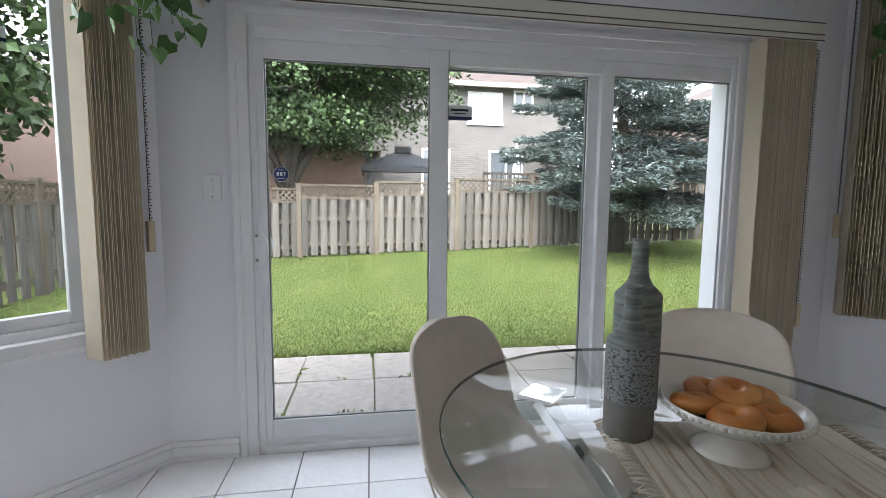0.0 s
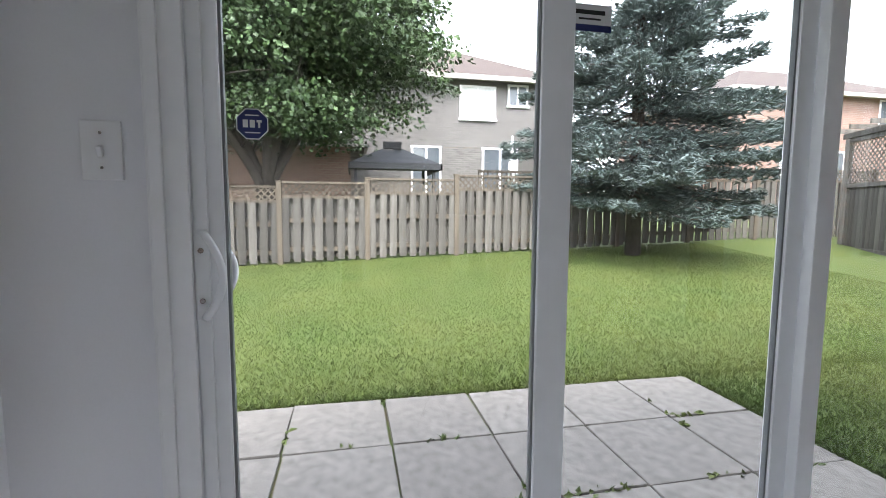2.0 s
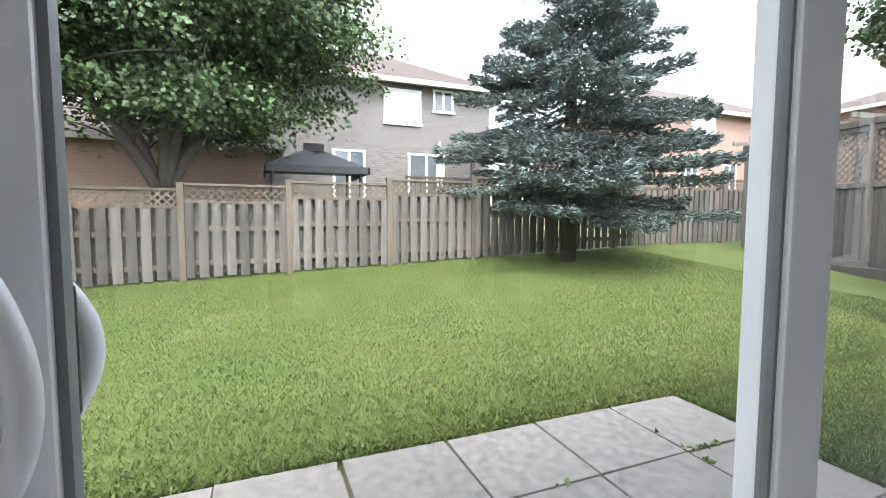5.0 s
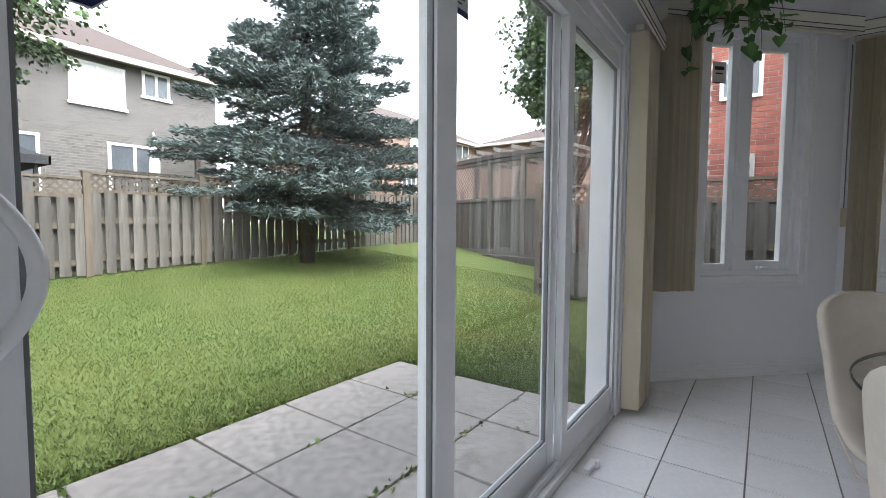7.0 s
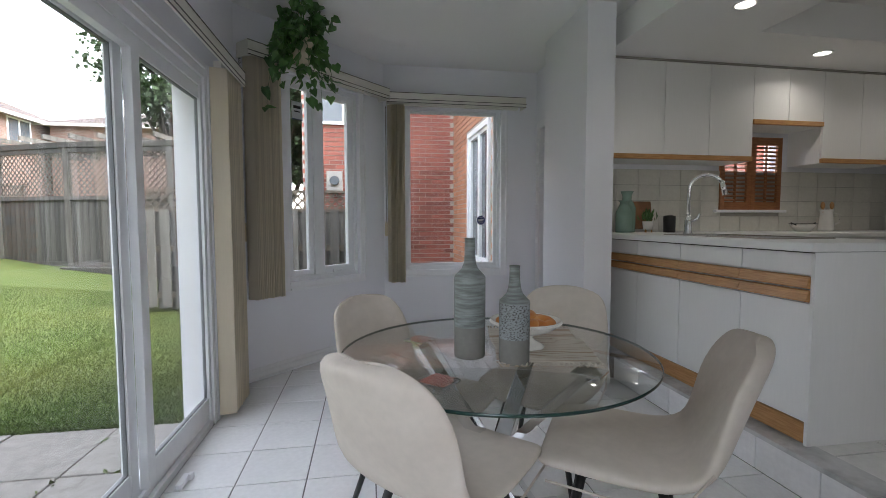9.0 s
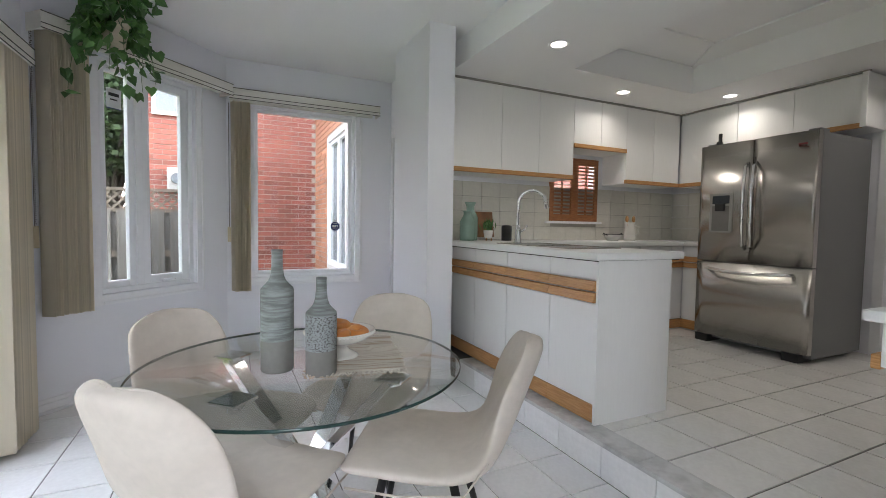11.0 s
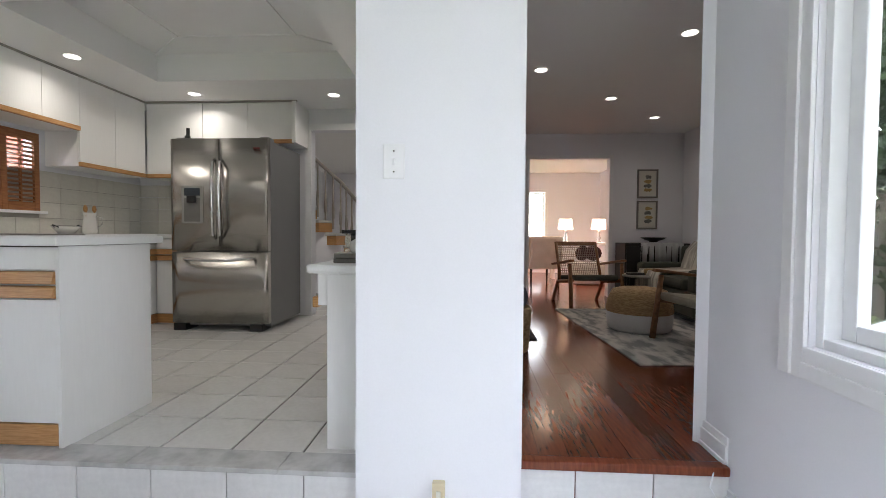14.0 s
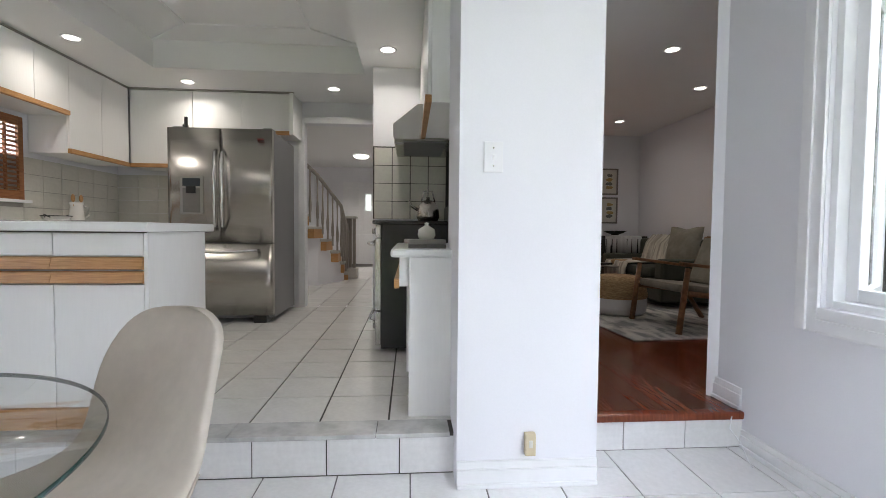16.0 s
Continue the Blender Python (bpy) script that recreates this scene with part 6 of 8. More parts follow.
# refrigerator
fr = thing("refrigerator", "stainless steel french-door refrigerator with a bottom freezer", "refrigerator", pose(1.12, -2.86, STEP))
bm = bmesh.new()
box(bm, 0.005, 0.905, 0.02, 0.735, 0.04, 1.745, None, 0.006)
part("body", bm, STEEL_SIDE, fr, "dark grey textured cabinet")


def curved_door(x0, x1, z0, z1, name, bulge=0.018):
    b2 = bmesh.new()
    n = 14
    f, r = [], []
    for i in range(n + 1):
        t = i / n
        y = 0.795 + 2.4 * bulge * t * (1 - t)
        f.append((b2.verts.new((x0 + (x1 - x0) * t, y, z0)), b2.verts.new((x0 + (x1 - x0) * t, y, z1))))
        r.append((b2.verts.new((x0 + (x1 - x0) * t, 0.742, z0)), b2.verts.new((x0 + (x1 - x0) * t, 0.742, z1))))
    for i in range(n):
        q = b2.faces.new((f[i][0], f[i + 1][0], f[i + 1][1], f[i][1]))
        q.smooth = True
        b2.faces.new((r[i + 1][0], r[i][0], r[i][1], r[i + 1][1]))
        b2.faces.new((f[i][1], f[i + 1][1], r[i + 1][1], r[i][1]))
        b2.faces.new((f[i + 1][0], f[i][0], r[i][0], r[i + 1][0]))
    b2.faces.new((f[0][0], f[0][1], r[0][1], r[0][0]))
    b2.faces.new((f[n][1], f[n][0], r[n][0], r[n][1]))
    return part(name, b2, STEEL, fr)


d1 = curved_door(0.458, 0.908, 0.735, 1.752, "door")
d2 = curved_door(0.002, 0.452, 0.735, 1.752, "door")
d3 = curved_door(0.002, 0.908, 0.075, 0.725, "freezer_drawer", 0.022)
for d, x in ((d1, 0.488), (d2, 0.422)):
    bm = bmesh.new()
    tube(bm, [(x, 0.80, 1.56), (x, 0.845, 1.53), (x, 0.862, 1.35), (x, 0.866, 1.2), (x, 0.862, 1.05), (x, 0.845, 0.88), (x, 0.80, 0.85)], 0.0135, 12)
    part("handle", bm, CHROME, d, "bowed steel bar handle")
bm = bmesh.new()
tube(bm, [(0.12, 0.80, 0.665), (0.15, 0.85, 0.668), (0.30, 0.868, 0.655), (0.455, 0.874, 0.65), (0.61, 0.868, 0.655), (0.76, 0.85, 0.668), (0.79, 0.80, 0.665)], 0.0135, 12)
part("handle", bm, CHROME, d3, "bowed steel bar handle")
bm = bmesh.new()
box(bm, 0.60, 0.80, 0.803, 0.814, 0.985, 1.325, None, 0.004)
dp = part("dispenser", bm, mat("dispenser_grey", (0.40, 0.39, 0.37), rough=0.4, metal=0.6), d1, "grey ice and water dispenser")
bm = bmesh.new()
box(bm, 0.625, 0.775, 0.812, 0.8165, 1.235, 1.305, None, 0.002)
part("display", bm, mat("dispenser_display", (0.05, 0.06, 0.07), rough=0.2), dp)
bm = bmesh.new()
box(bm, 0.625, 0.775, 0.8125, 0.8155, 1.00, 1.215)
part("recess", bm, mat("dispenser_recess", (0.20, 0.19, 0.18), rough=0.5), dp)
bm = bmesh.new()
box(bm, 0.66, 0.74, 0.814, 0.835, 1.17, 1.235, None, 0.006)
part("spout", bm, DARKPLASTIC, dp)
bm = bmesh.new()
box(bm, 0.07, 0.13, 0.803, 0.8065, 1.655, 1.668)
part("badge", bm, mat("badge_red", (0.30, 0.06, 0.06), rough=0.4), d2, "small maker's badge")
for x in (0.06, 0.78):
    bm = bmesh.new()
    box(bm, x, x + 0.12, 0.60, 0.80, 0.0, 0.07, None, 0.01)
    part("foot", bm, DARKPLASTIC, fr)
for x in (0.02, 0.81):
    bm = bmesh.new()
    box(bm, x, x + 0.08, 0.62, 0.74, 1.746, 1.775, None, 0.006)
    part("hinge_cover", bm, STEEL_SIDE, fr)
bm = bmesh.new()
box(bm, 0, 0.04, 0, 0.03, 0, 0.03, None, 0.003)
box(bm, 0.004, 0.03, 0.004, 0.02, 0.03, 0.10, None, 0.003)
solid("camera_gadget", bm, DARKPLASTIC, "small black gadget standing on the refrigerator", "gadget", pose(1.86, -2.10, STEP + 1.752))

# window shutters
shw = thing("window_6", "kitchen window closed by brown louvred wooden shutters", "window", pose(KIT_E - 0.012, -1.10, 1.25, 0, 0, -90), kind="structure")
for k in range(2):
    x0 = 0.315 * k
    bm = bmesh.new()
    for a, b, c, d in ((0, 0.045, 0, 0.65), (0.268, 0.313, 0, 0.65), (0.045, 0.268, 0, 0.07), (0.045, 0.268, 0.58, 0.65), (0.15, 0.163, 0.07, 0.58)):
        box(bm, x0 + a, x0 + b, -0.012, 0.012, c, d, None, 0.003)
    leaf = part("shutter", bm, SHUTTER, shw, "brown louvred shutter leaf")
    for i in range(14):
        bm = bmesh.new()
        box(bm, x0 + 0.046, x0 + 0.267, -0.016, 0.016, -0.003, 0.003, Matrix.Translation((0, 0, 0.09 + 0.036 * i)) @ pose(0, 0, 0, 35, 0, 0))
        part("louvre", bm, SHUTTER, leaf)
bm = bmesh.new()
box(bm, -0.05, 0.68, -0.03, 0.06, -0.025, -0.001, None, 0.003)
part("sill", bm, TRIM, shw)
bm = bmesh.new()
box(bm, 0.0, 0.63, 0.08, 0.085, 0.0, 0.65)
part("pane", bm, PANE, shw)

# sink and tap
sk = thing("kitchen_sink", "double-bowl stainless steel sink set in the counter", "sink", pose(1.30, -0.33, 1.057))
bm = bmesh.new()
for x0, x1 in ((0.0, 0.40), (0.42, 0.80)):
    box(bm, x0, x1, 0.0, 0.025, 0.0, 0.006)
    box(bm, x0, x1, 0.365, 0.39, 0.0, 0.006)
    box(bm, x0, x0 + 0.02, 0.025, 0.365, 0.0, 0.006)
    box(bm, x1 - 0.02, x1, 0.025, 0.365, 0.0, 0.006)
part("rim", bm, STEEL, sk)
# Flat darker plates; the shade inside the bowls is put in as colour.
bm = bmesh.new()
for x0, x1 in ((0.02, 0.38), (0.44, 0.78)):
    box(bm, x0, x1, 0.025, 0.365, 0.0005, 0.002)
part("basin_shade", bm, STEEL_SIDE, sk)
fc = thing("kitchen_tap", "tall arched chrome pull-down kitchen tap", "tap", pose(2.15, -0.16, 1.057))
bm = bmesh.new()
lathe(bm, [(0, 0), (0.032, 0), (0.03, 0.008), (0.024, 0.02), (0.022, 0.10), (0.016, 0.13), (0, 0.13)], 24)
part("base", bm, CHROME, fc)
bm = bmesh.new()
line = [(0, 0, 0.12), (0, 0, 0.30)] + [(-0.055 * (1 - math.cos(a)), -0.085 * (1 - math.cos(a)), 0.30 + 0.10 * math.sin(a)) for a in [math.pi * i / 12 for i in range(1, 11)]]
tube(bm, line, 0.0125, 14)
part("spout", bm, CHROME, fc)
bm = bmesh.new()
e = Vector(line[-1])
cyl(bm, e + Vector((0, 0, 0.01)), e + Vector((-0.014, -0.02, -0.085)), 0.014, 0.019, 18)
part("spray_head", bm, CHROME, fc)
bm = bmesh.new()
tube(bm, [(0, -0.02, 0.08), (-0.01, -0.06, 0.11), (-0.015, -0.075, 0.14)], 0.008, 10)
part("lever", bm, CHROME, fc)

# things on the counter
def jar(x, y, prof, label, material, cat="vase"):
    b2 = bmesh.new()
    lathe(b2, prof, 32)
    return solid(cat + "_jar" if cat == "vase" else cat, b2, material, label, cat, pose(x, y, 1.057))


jar(2.80, -0.10, [(0, 0), (0.062, 0), (0.068, 0.02), (0.068, 0.20), (0.05, 0.245), (0.035, 0.26), (0.035, 0.30), (0.05, 0.335), (0.042, 0.335), (0.03, 0.30)], "tall pale green glazed jar on the counter", CELADON)
jar(2.72, -0.03, [(0, 0), (0.062, 0), (0.066, 0.02), (0.066, 0.16), (0.045, 0.20), (0.034, 0.215), (0.034, 0.245), (0.045, 0.255), (0.036, 0.255), (0.03, 0.22)], "short pale green glazed jar on the counter", CELADON)
b2 = bmesh.new()
box(b2, 0, 0.02, -0.11, 0.11, 0, 0.24, None, 0.006)
solid("cutting_board", b2, BOARDWOOD, "dark wooden cutting board leaning on the tiles", "cutting board", pose(2.925, -0.32, 1.084, 0, 10, 0))
hp = thing("potted_plant", "small spiky green plant in a white pot on the counter", "plant", pose(2.72, -0.24, 1.057))
b2 = bmesh.new()
lathe(b2, [(0, 0.02), (0.035, 0.02), (0.043, 0.09), (0.038, 0.09), (0, 0.08)], 24)
part("pot", b2, CERAMIC, hp)
b2 = bmesh.new()
for k in range(3):
    a = 2.1 * k
    cyl(b2, (0.03 * math.cos(a), 0.03 * math.sin(a), 0), (0.03 * math.cos(a), 0.03 * math.sin(a), 0.03), 0.006, n=8)
part("stand", b2, OAK, hp)
rng = np.random.default_rng(31)
q = np.stack([rng.normal(scale=.025, size=60), rng.normal(scale=.025, size=60), 0.10 + 0.06 * rng.random(60)], 1)
dd = np.stack([q[:, 0] * 8, q[:, 1] * 8, np.ones(60)], 1)
scatter_quads("leaves", q, 0.07, IVY, hp, aspect=0.2, droop=dd, seed=2)
b2 = bmesh.new()
lathe(b2, [(0, 0), (0.045, 0), (0.047, 0.13), (0.042, 0.135), (0.015, 0.14), (0, 0.14)], 24)
solid("canister", b2, DARKPLASTIC, "black lidded canister on the counter", "canister", pose(2.70, -0.42, 1.057))
jug = thing("pitcher", "white ceramic pitcher holding wooden spoons on the counter", "pitcher", pose(2.74, -1.98, 1.057))
b2 = bmesh.new()
lathe(b2, [(0, 0), (0.055, 0), (0.06, 0.02), (0.05, 0.12), (0.045, 0.16), (0.055, 0.19), (0.048, 0.19), (0.038, 0.15), (0, 0.03)], 28)
part("body", b2, CERAMIC, jug)
b2 = bmesh.new()
tube(b2, [(-0.02, -0.045, 0.16), (-0.03, -0.10, 0.15), (-0.03, -0.10, 0.08), (-0.02, -0.052, 0.05)], 0.008, 8)
part("handle", b2, CERAMIC, jug)
for k in range(2):
    b2 = bmesh.new()
    tube(b2, [(0.01, 0.01 - 0.03 * k, 0.03), (-0.01, 0.05 - 0.09 * k, 0.20)], 0.005, 8)
    bmesh.ops.create_icosphere(b2, subdivisions=2, radius=0.024, matrix=Matrix.Translation((-0.01, 0.055 - 0.095 * k, 0.225)) @ Matrix.Diagonal((0.4, 1, 1.4, 1)))
    solid("wooden_spoon", b2, OAK, "wooden cooking spoon standing in the pitcher", "spoon", pose(2.74, -1.98, 1.057), "spoons in the pitcher")
fb = thing("serving_bowl", "white serving bowl with dark rim and handles", "bowl", pose(2.70, -1.70, 1.057))
b2 = bmesh.new()
lathe(b2, [(0, 0), (0.05, 0), (0.075, 0.03), (0.10, 0.065), (0.094, 0.065), (0.07, 0.035), (0, 0.01)], 32)
part("dish", b2, CERAMIC, fb)
b2 = bmesh.new()
for sg in (-1, 1):
    tube(b2, [(0.02, sg * 0.09, 0.055), (0.0, sg * 0.125, 0.075), (-0.02, sg * 0.09, 0.055)], 0.005, 8)
tube(b2, [(0.099 * math.cos(a), 0.099 * math.sin(a), 0.066) for a in [2 * math.pi * i / 32 for i in range(33)]], 0.003, 6)
part("rim", b2, DARKPLASTIC, fb)
# ---- living room, dining room and hall beyond ----
for x, y in ((-2.28, -1.52), (-2.20, -3.10), (-2.98, -3.92), (-1.32, -2.22), (-3.15, -2.45)):
    downlight(x, y, LIV_Z, 0.065)
for x, y in ((-2.0, -6.0), (-2.7, -6.8), (-1.8, -7.8)):
    downlight(x, y, LIV_Z, 0.55, (1.0, 0.72, 0.50))


def baseboard(m, a, b, z, h=0.11):
    bm2 = bmesh.new()
    box(bm2, a, b, -0.014, -0.001, z, z + h * 0.7, None, 0.002)
    box(bm2, a, b, -0.009, -0.001, z + h * 0.7, z + h, None, 0.002)
    box(bm2, a, b, -0.02, -0.001, z, z + 0.02, None, 0.004)
    return structure("baseboard", bm2, TRIM, "white moulded baseboard along the wall", "baseboard", m)


baseboard(M_DOOR, 0.0, 0.29, 0.0, 0.09)
baseboard(M_DOOR, 2.84, 3.39, 0.0, 0.09)
baseboard(M_BAYL, 0.02, LEN_L - 0.006, 0.0, 0.09)
baseboard(M_BAYR, 0.0, LEN_R, 0.0, 0.09)
baseboard(M_EAST, 0.0, 1.5, 0.0, 0.09)
baseboard(M_WEST, 0.22, 2.0, 0.0, 0.09)
baseboard(pose(PIER_X1, PIER_Y, 0, 0, 0, 180), 0.0, PIER_X1 - PIER_X0, 0.0)
baseboard(pose(2.27, 0.54, 0, 0, 0, -90), 0.0, 0.205, 0.0)
baseboard(pose(3.0, 0.54, 0, 0, 0, 180), 0.0, 0.73, 0.0)
baseboard(pose(-2.74, LIV_S, 0, 0, 0, 180), 0.0, 1.0, STEP)
baseboard(pose(-0.73, LIV_S, 0, 0, 0, 180), 0.0, 0.80, STEP)
baseboard(pose(LIV_W, -4.8, 0, 0, 0, 90), 0.0, 2.3, STEP)
baseboard(pose(-1.72, -0.112, 0, 0, 0, 90), 0.0, 0.21, STEP)


def door_casing(m, s0, s1, z0, z1, name, label, w=0.07):
    d = thing(name, label, "door casing", m, kind="structure")
    for a, b, c, e in ((s0 - w, s0, z0, z1 + w), (s1, s1 + w, z0, z1 + w), (s0, s1, z1, z1 + w)):
        bm2 = bmesh.new()
        box(bm2, a, b, -0.018, -0.001, c, e, None, 0.004)
        part("casing", bm2, TRIM, d)
    return d


door_casing(pose(KIT_E, KIT_S, 0, 0, 0, 180), KIT_E - 1.03, KIT_E - 0.2, STEP, 2.19, "door_1", "white cased doorway from the kitchen to the hall")
door_casing(pose(-0.72, LIV_S, 0, 0, 0, 180), 0.84, 1.99, STEP, 2.19, "door_2", "white cased opening to the dining room", 0.05)
door_casing(pose(EAST_X, 0.33, 0, 0, 0, 180), 0.12, 0.72, 0.0, 2.05, "door_3", "white cased side doorway beside the bay")
bm = bmesh.new()
box(bm, EAST_X - 0.72, EAST_X - 0.12, 0.25, 0.285, 0.0, 2.04, None, 0.004)
solid("side_door", bm, TEAK, "dark wooden side door, closed", "door", kind="structure")

bm = bmesh.new()
box(bm, 0, 1.95, 0, 2.35, 0.0, 0.012, None, 0.004)
solid("area_rug", bm, RUG, "grey distressed-pattern area rug with a thin border on the hardwood", "rug", pose(-3.68, -3.72, STEP + 0.001, 0, 0, 3.5))
bm = bmesh.new()
box(bm, 0, 0.42, 0, 1.0, 0.0, 0.010, None, 0.003)
solid("small_rug", bm, DARKRUG, "small dark patterned rug on the hardwood", "rug", pose(-1.28, -2.95, STEP + 0.001))

pf = thing("pouf", "round jute and white knitted pouf on the rug", "pouf", pose(-2.31, -2.47, STEP + 0.013))
bm = bmesh.new()
lathe(bm, [(0, 0), (0.25, 0.0), (0.28, 0.02), (0.292, 0.08), (0.293, 0.17)], 48)
part("knit_base", bm, KNIT, pf, "white knitted lower half")
bm = bmesh.new()
lathe(bm, [(0.293, 0.17)] + [(0.296 - 0.0006 * i * i * 0.5 + 0.005 * (i % 2), 0.175 + 0.0145 * i) for i in range(13)] + [(0.24, 0.375), (0.18, 0.392), (0.12, 0.398), (0.05, 0.385), (0, 0.38)], 48)
part("jute_top", bm, JUTE, pf, "braided jute top")


def armchair(m, woven, label):
    c = thing("armchair", label, "armchair", m, "wooden armchairs round the rug")
    for sx in (-1, 1):
        b2 = bmesh.new()
        tube(b2, [(sx * 0.33, 0.34, 0.0), (sx * 0.33, 0.27, 0.55)], 0.026, 10, 0.022)
        part("front_leg", b2, TEAK, c)
        b2 = bmesh.new()
        tube(b2, [(sx * 0.31, -0.42, 0.0), (sx * 0.31, -0.22, 0.28), (sx * 0.31, 0.30, 0.34)], 0.024, 10)
        part("back_leg", b2, TEAK, c)
        b2 = bmesh.new()
        box(b2, sx * 0.33 - 0.032, sx * 0.33 + 0.032, -0.36, 0.34, -0.014, 0.014, pose(0, 0, 0.55, 7, 0, 0), 0.008)
        part("armrest", b2, TEAK, c)
        b2 = bmesh.new()
        tube(b2, [(sx * 0.28, -0.20, 0.28), (sx * 0.28, -0.42, 0.80)], 0.02, 10)
        part("back_post", b2, TEAK, c)
    b2 = bmesh.new()
    box(b2, -0.28, 0.28, -0.02, 0.02, 0.0, 0.05, pose(0, -0.42, 0.76, 22, 0, 0), 0.006)
    part("top_rail", b2, TEAK, c)
    if woven:
        b2 = bmesh.new()
        for i in range(21):
            x = -0.26 + 0.52 * i / 20
            tube(b2, [(x, -0.225, 0.34), (x, -0.41, 0.77)], 0.004, 5)
        for i in range(15):
            t = i / 14
            tube(b2, [(-0.27, -0.22 - 0.185 * t, 0.33 + 0.43 * t), (0.27, -0.22 - 0.185 * t, 0.33 + 0.43 * t)], 0.004, 5)
        part("backrest", b2, BALUSTER, c, "woven cane back")
    else:
        b2 = bmesh.new()
        box(b2, -0.26, 0.26, -0.05, 0.05, 0.0, 0.46, pose(0, -0.24, 0.36, 22, 0, 0), 0.03)
        part("backrest", b2, PILLOW, c, "grey-beige back cushion")
    b2 = bmesh.new()
    box(b2, -0.28, 0.28, -0.24, 0.31, -0.035, 0.035, pose(0, 0, 0.35, 5, 0, 0), 0.025)
    part("seat", b2, SOFA if woven else PILLOW, c)
    return c


armchair(pose(-2.22, -4.05, STEP, 0, 0, 8), True, "low wooden armchair with a woven cane back and dark seat")
armchair(pose(-2.66, -1.80, STEP + 0.013, 0, 0, -84), False, "teak-framed easy chair with grey-beige cushions on the rug")

sb = thing("sideboard", "black-stained wooden sideboard against the wall", "sideboard", pose(-3.66, -4.77, STEP))
bm = bmesh.new()
box(bm, 0, 0.86, 0.0, 0.42, 0.10, 0.80, None, 0.006)
part("body", bm, DARKWOOD, sb)
for x in (0.02, 0.445):
    bm = bmesh.new()
    box(bm, x, x + 0.395, 0.42, 0.438, 0.13, 0.76, None, 0.003)
    part("door", bm, DARKWOOD, sb)
for x in (0.03, 0.78):
    for y in (0.03, 0.34):
        bm = bmesh.new()
        box(bm, x, x + 0.05, y, y + 0.05, 0, 0.10)
        part("leg", bm, DARKWOOD, sb)
bm = bmesh.new()
cols = []
for i in range(41):
    x = 0.10 + 0.56 * i / 40
    f = 0.448 + 0.012 * math.sin(i * 1.1) + 0.006 * math.sin(i * 2.7)
    cols.append([bm.verts.new((x, 0.03, 0.806)), bm.verts.new((x, 0.43, 0.806)), bm.verts.new((x, f, 0.79)), bm.verts.new((x, f + 0.008 * math.sin(i * 0.9), 0.52))])
for a, b in zip(cols, cols[1:]):
    for k in range(3):
        q = bm.faces.new((a[k], b[k], b[k + 1], a[k + 1]))
        q.smooth = True
lc = solid("lace_runner", bm, LACE, "sheer white lace runner draped over the sideboard", "cloth", pose(-3.66, -4.77, STEP))
lc.modifiers.new("thickness", "SOLIDIFY").thickness = 0.003
bm = bmesh.new()
lathe(bm, [(0, 0), (0.05, 0), (0.06, 0.015), (0.12, 0.035), (0.17, 0.065), (0.162, 0.066), (0.1, 0.045), (0, 0.03)], 32)
solid("dark_bowl", bm, DARKWOOD, "dark carved decorative bowl on the sideboard", "bowl", pose(-3.25, -4.55, STEP + 0.812))
ct = thing("coffee_table", "small round dark side table with books", "side table", pose(-2.85, -3.75, STEP))
bm = bmesh.new()
lathe(bm, [(0, 0.40), (0.27, 0.40), (0.275, 0.41), (0.27, 0.425), (0, 0.425)], 36)
part("top", bm, BALUSTER, ct)
for k in range(3):
    a = 2.1 * k
    bm = bmesh.new()
    tube(bm, [(0.2 * math.cos(a), 0.2 * math.sin(a), 0.4), (0.24 * math.cos(a), 0.24 * math.sin(a), 0.0)], 0.014, 8)
    part("leg", bm, DARKWOOD, ct)
bm = bmesh.new()
lathe(bm, [(0, 0), (0.10, 0), (0.105, 0.05), (0.10, 0.07), (0, 0.07)], 28)
solid("straw_box", bm, JUTE, "round woven straw box on the side table", "box", pose(-2.92, -3.70, STEP + 0.426))
bm = bmesh.new()
box(bm, -0.09, 0.09, -0.06, 0.06, 0, 0.025, None, 0.003)
solid("dark_book", bm, DARKWOOD, "dark book lying on the side table", "book", pose(-2.70, -3.68, STEP + 0.426, 0, 0, 12))

sf = thing("sofa", "moss-grey velvet sofa against the wall", "sofa", pose(-3.70, -4.22, STEP))
bm = bmesh.new()
box(bm, 0, 0.82, 0, 1.6, 0.08, 0.34, None, 0.03)
part("base", bm, SOFA, sf)
bm = bmesh.new()
box(bm, 0, 0.24, 0, 1.6, 0.30, 0.78, None, 0.06)
part("backrest", bm, SOFA, sf)
for y in (0.0, 1.40):
    bm = bmesh.new()
    box(bm, 0.02, 0.80, y, y + 0.20, 0.30, 0.56, None, 0.05)
    part("arm", bm, SOFA, sf)
for y in (0.21, 0.81):
    bm = bmesh.new()
    box(bm, 0.20, 0.84, y, y + 0.59, 0.34, 0.46, None, 0.045)
    part("cushion", bm, SOFA, sf)
bm = bmesh.new()
n = 14
for sg in (-1, 1):
    g = [[bm.verts.new((sg * 0.075 * (max(0, 1 - abs(2 * i / n - 1) ** 2.5) * max(0, 1 - abs(2 * j / n - 1) ** 2.5)) ** 0.6, -0.24 + 0.48 * i / n + 0.0, 0.48 * j / n - 0.03 * math.exp(-((i / n - 0.5) / 0.2) ** 2) * (j / n))) for i in range(n + 1)] for j in range(n + 1)]
    for j in range(n):
        for i in range(n):
            q = bm.faces.new((g[j][i], g[j][i + 1], g[j + 1][i + 1], g[j + 1][i]))
            q.smooth = True
bmesh.ops.remove_doubles(bm, verts=bm.verts, dist=0.0005)
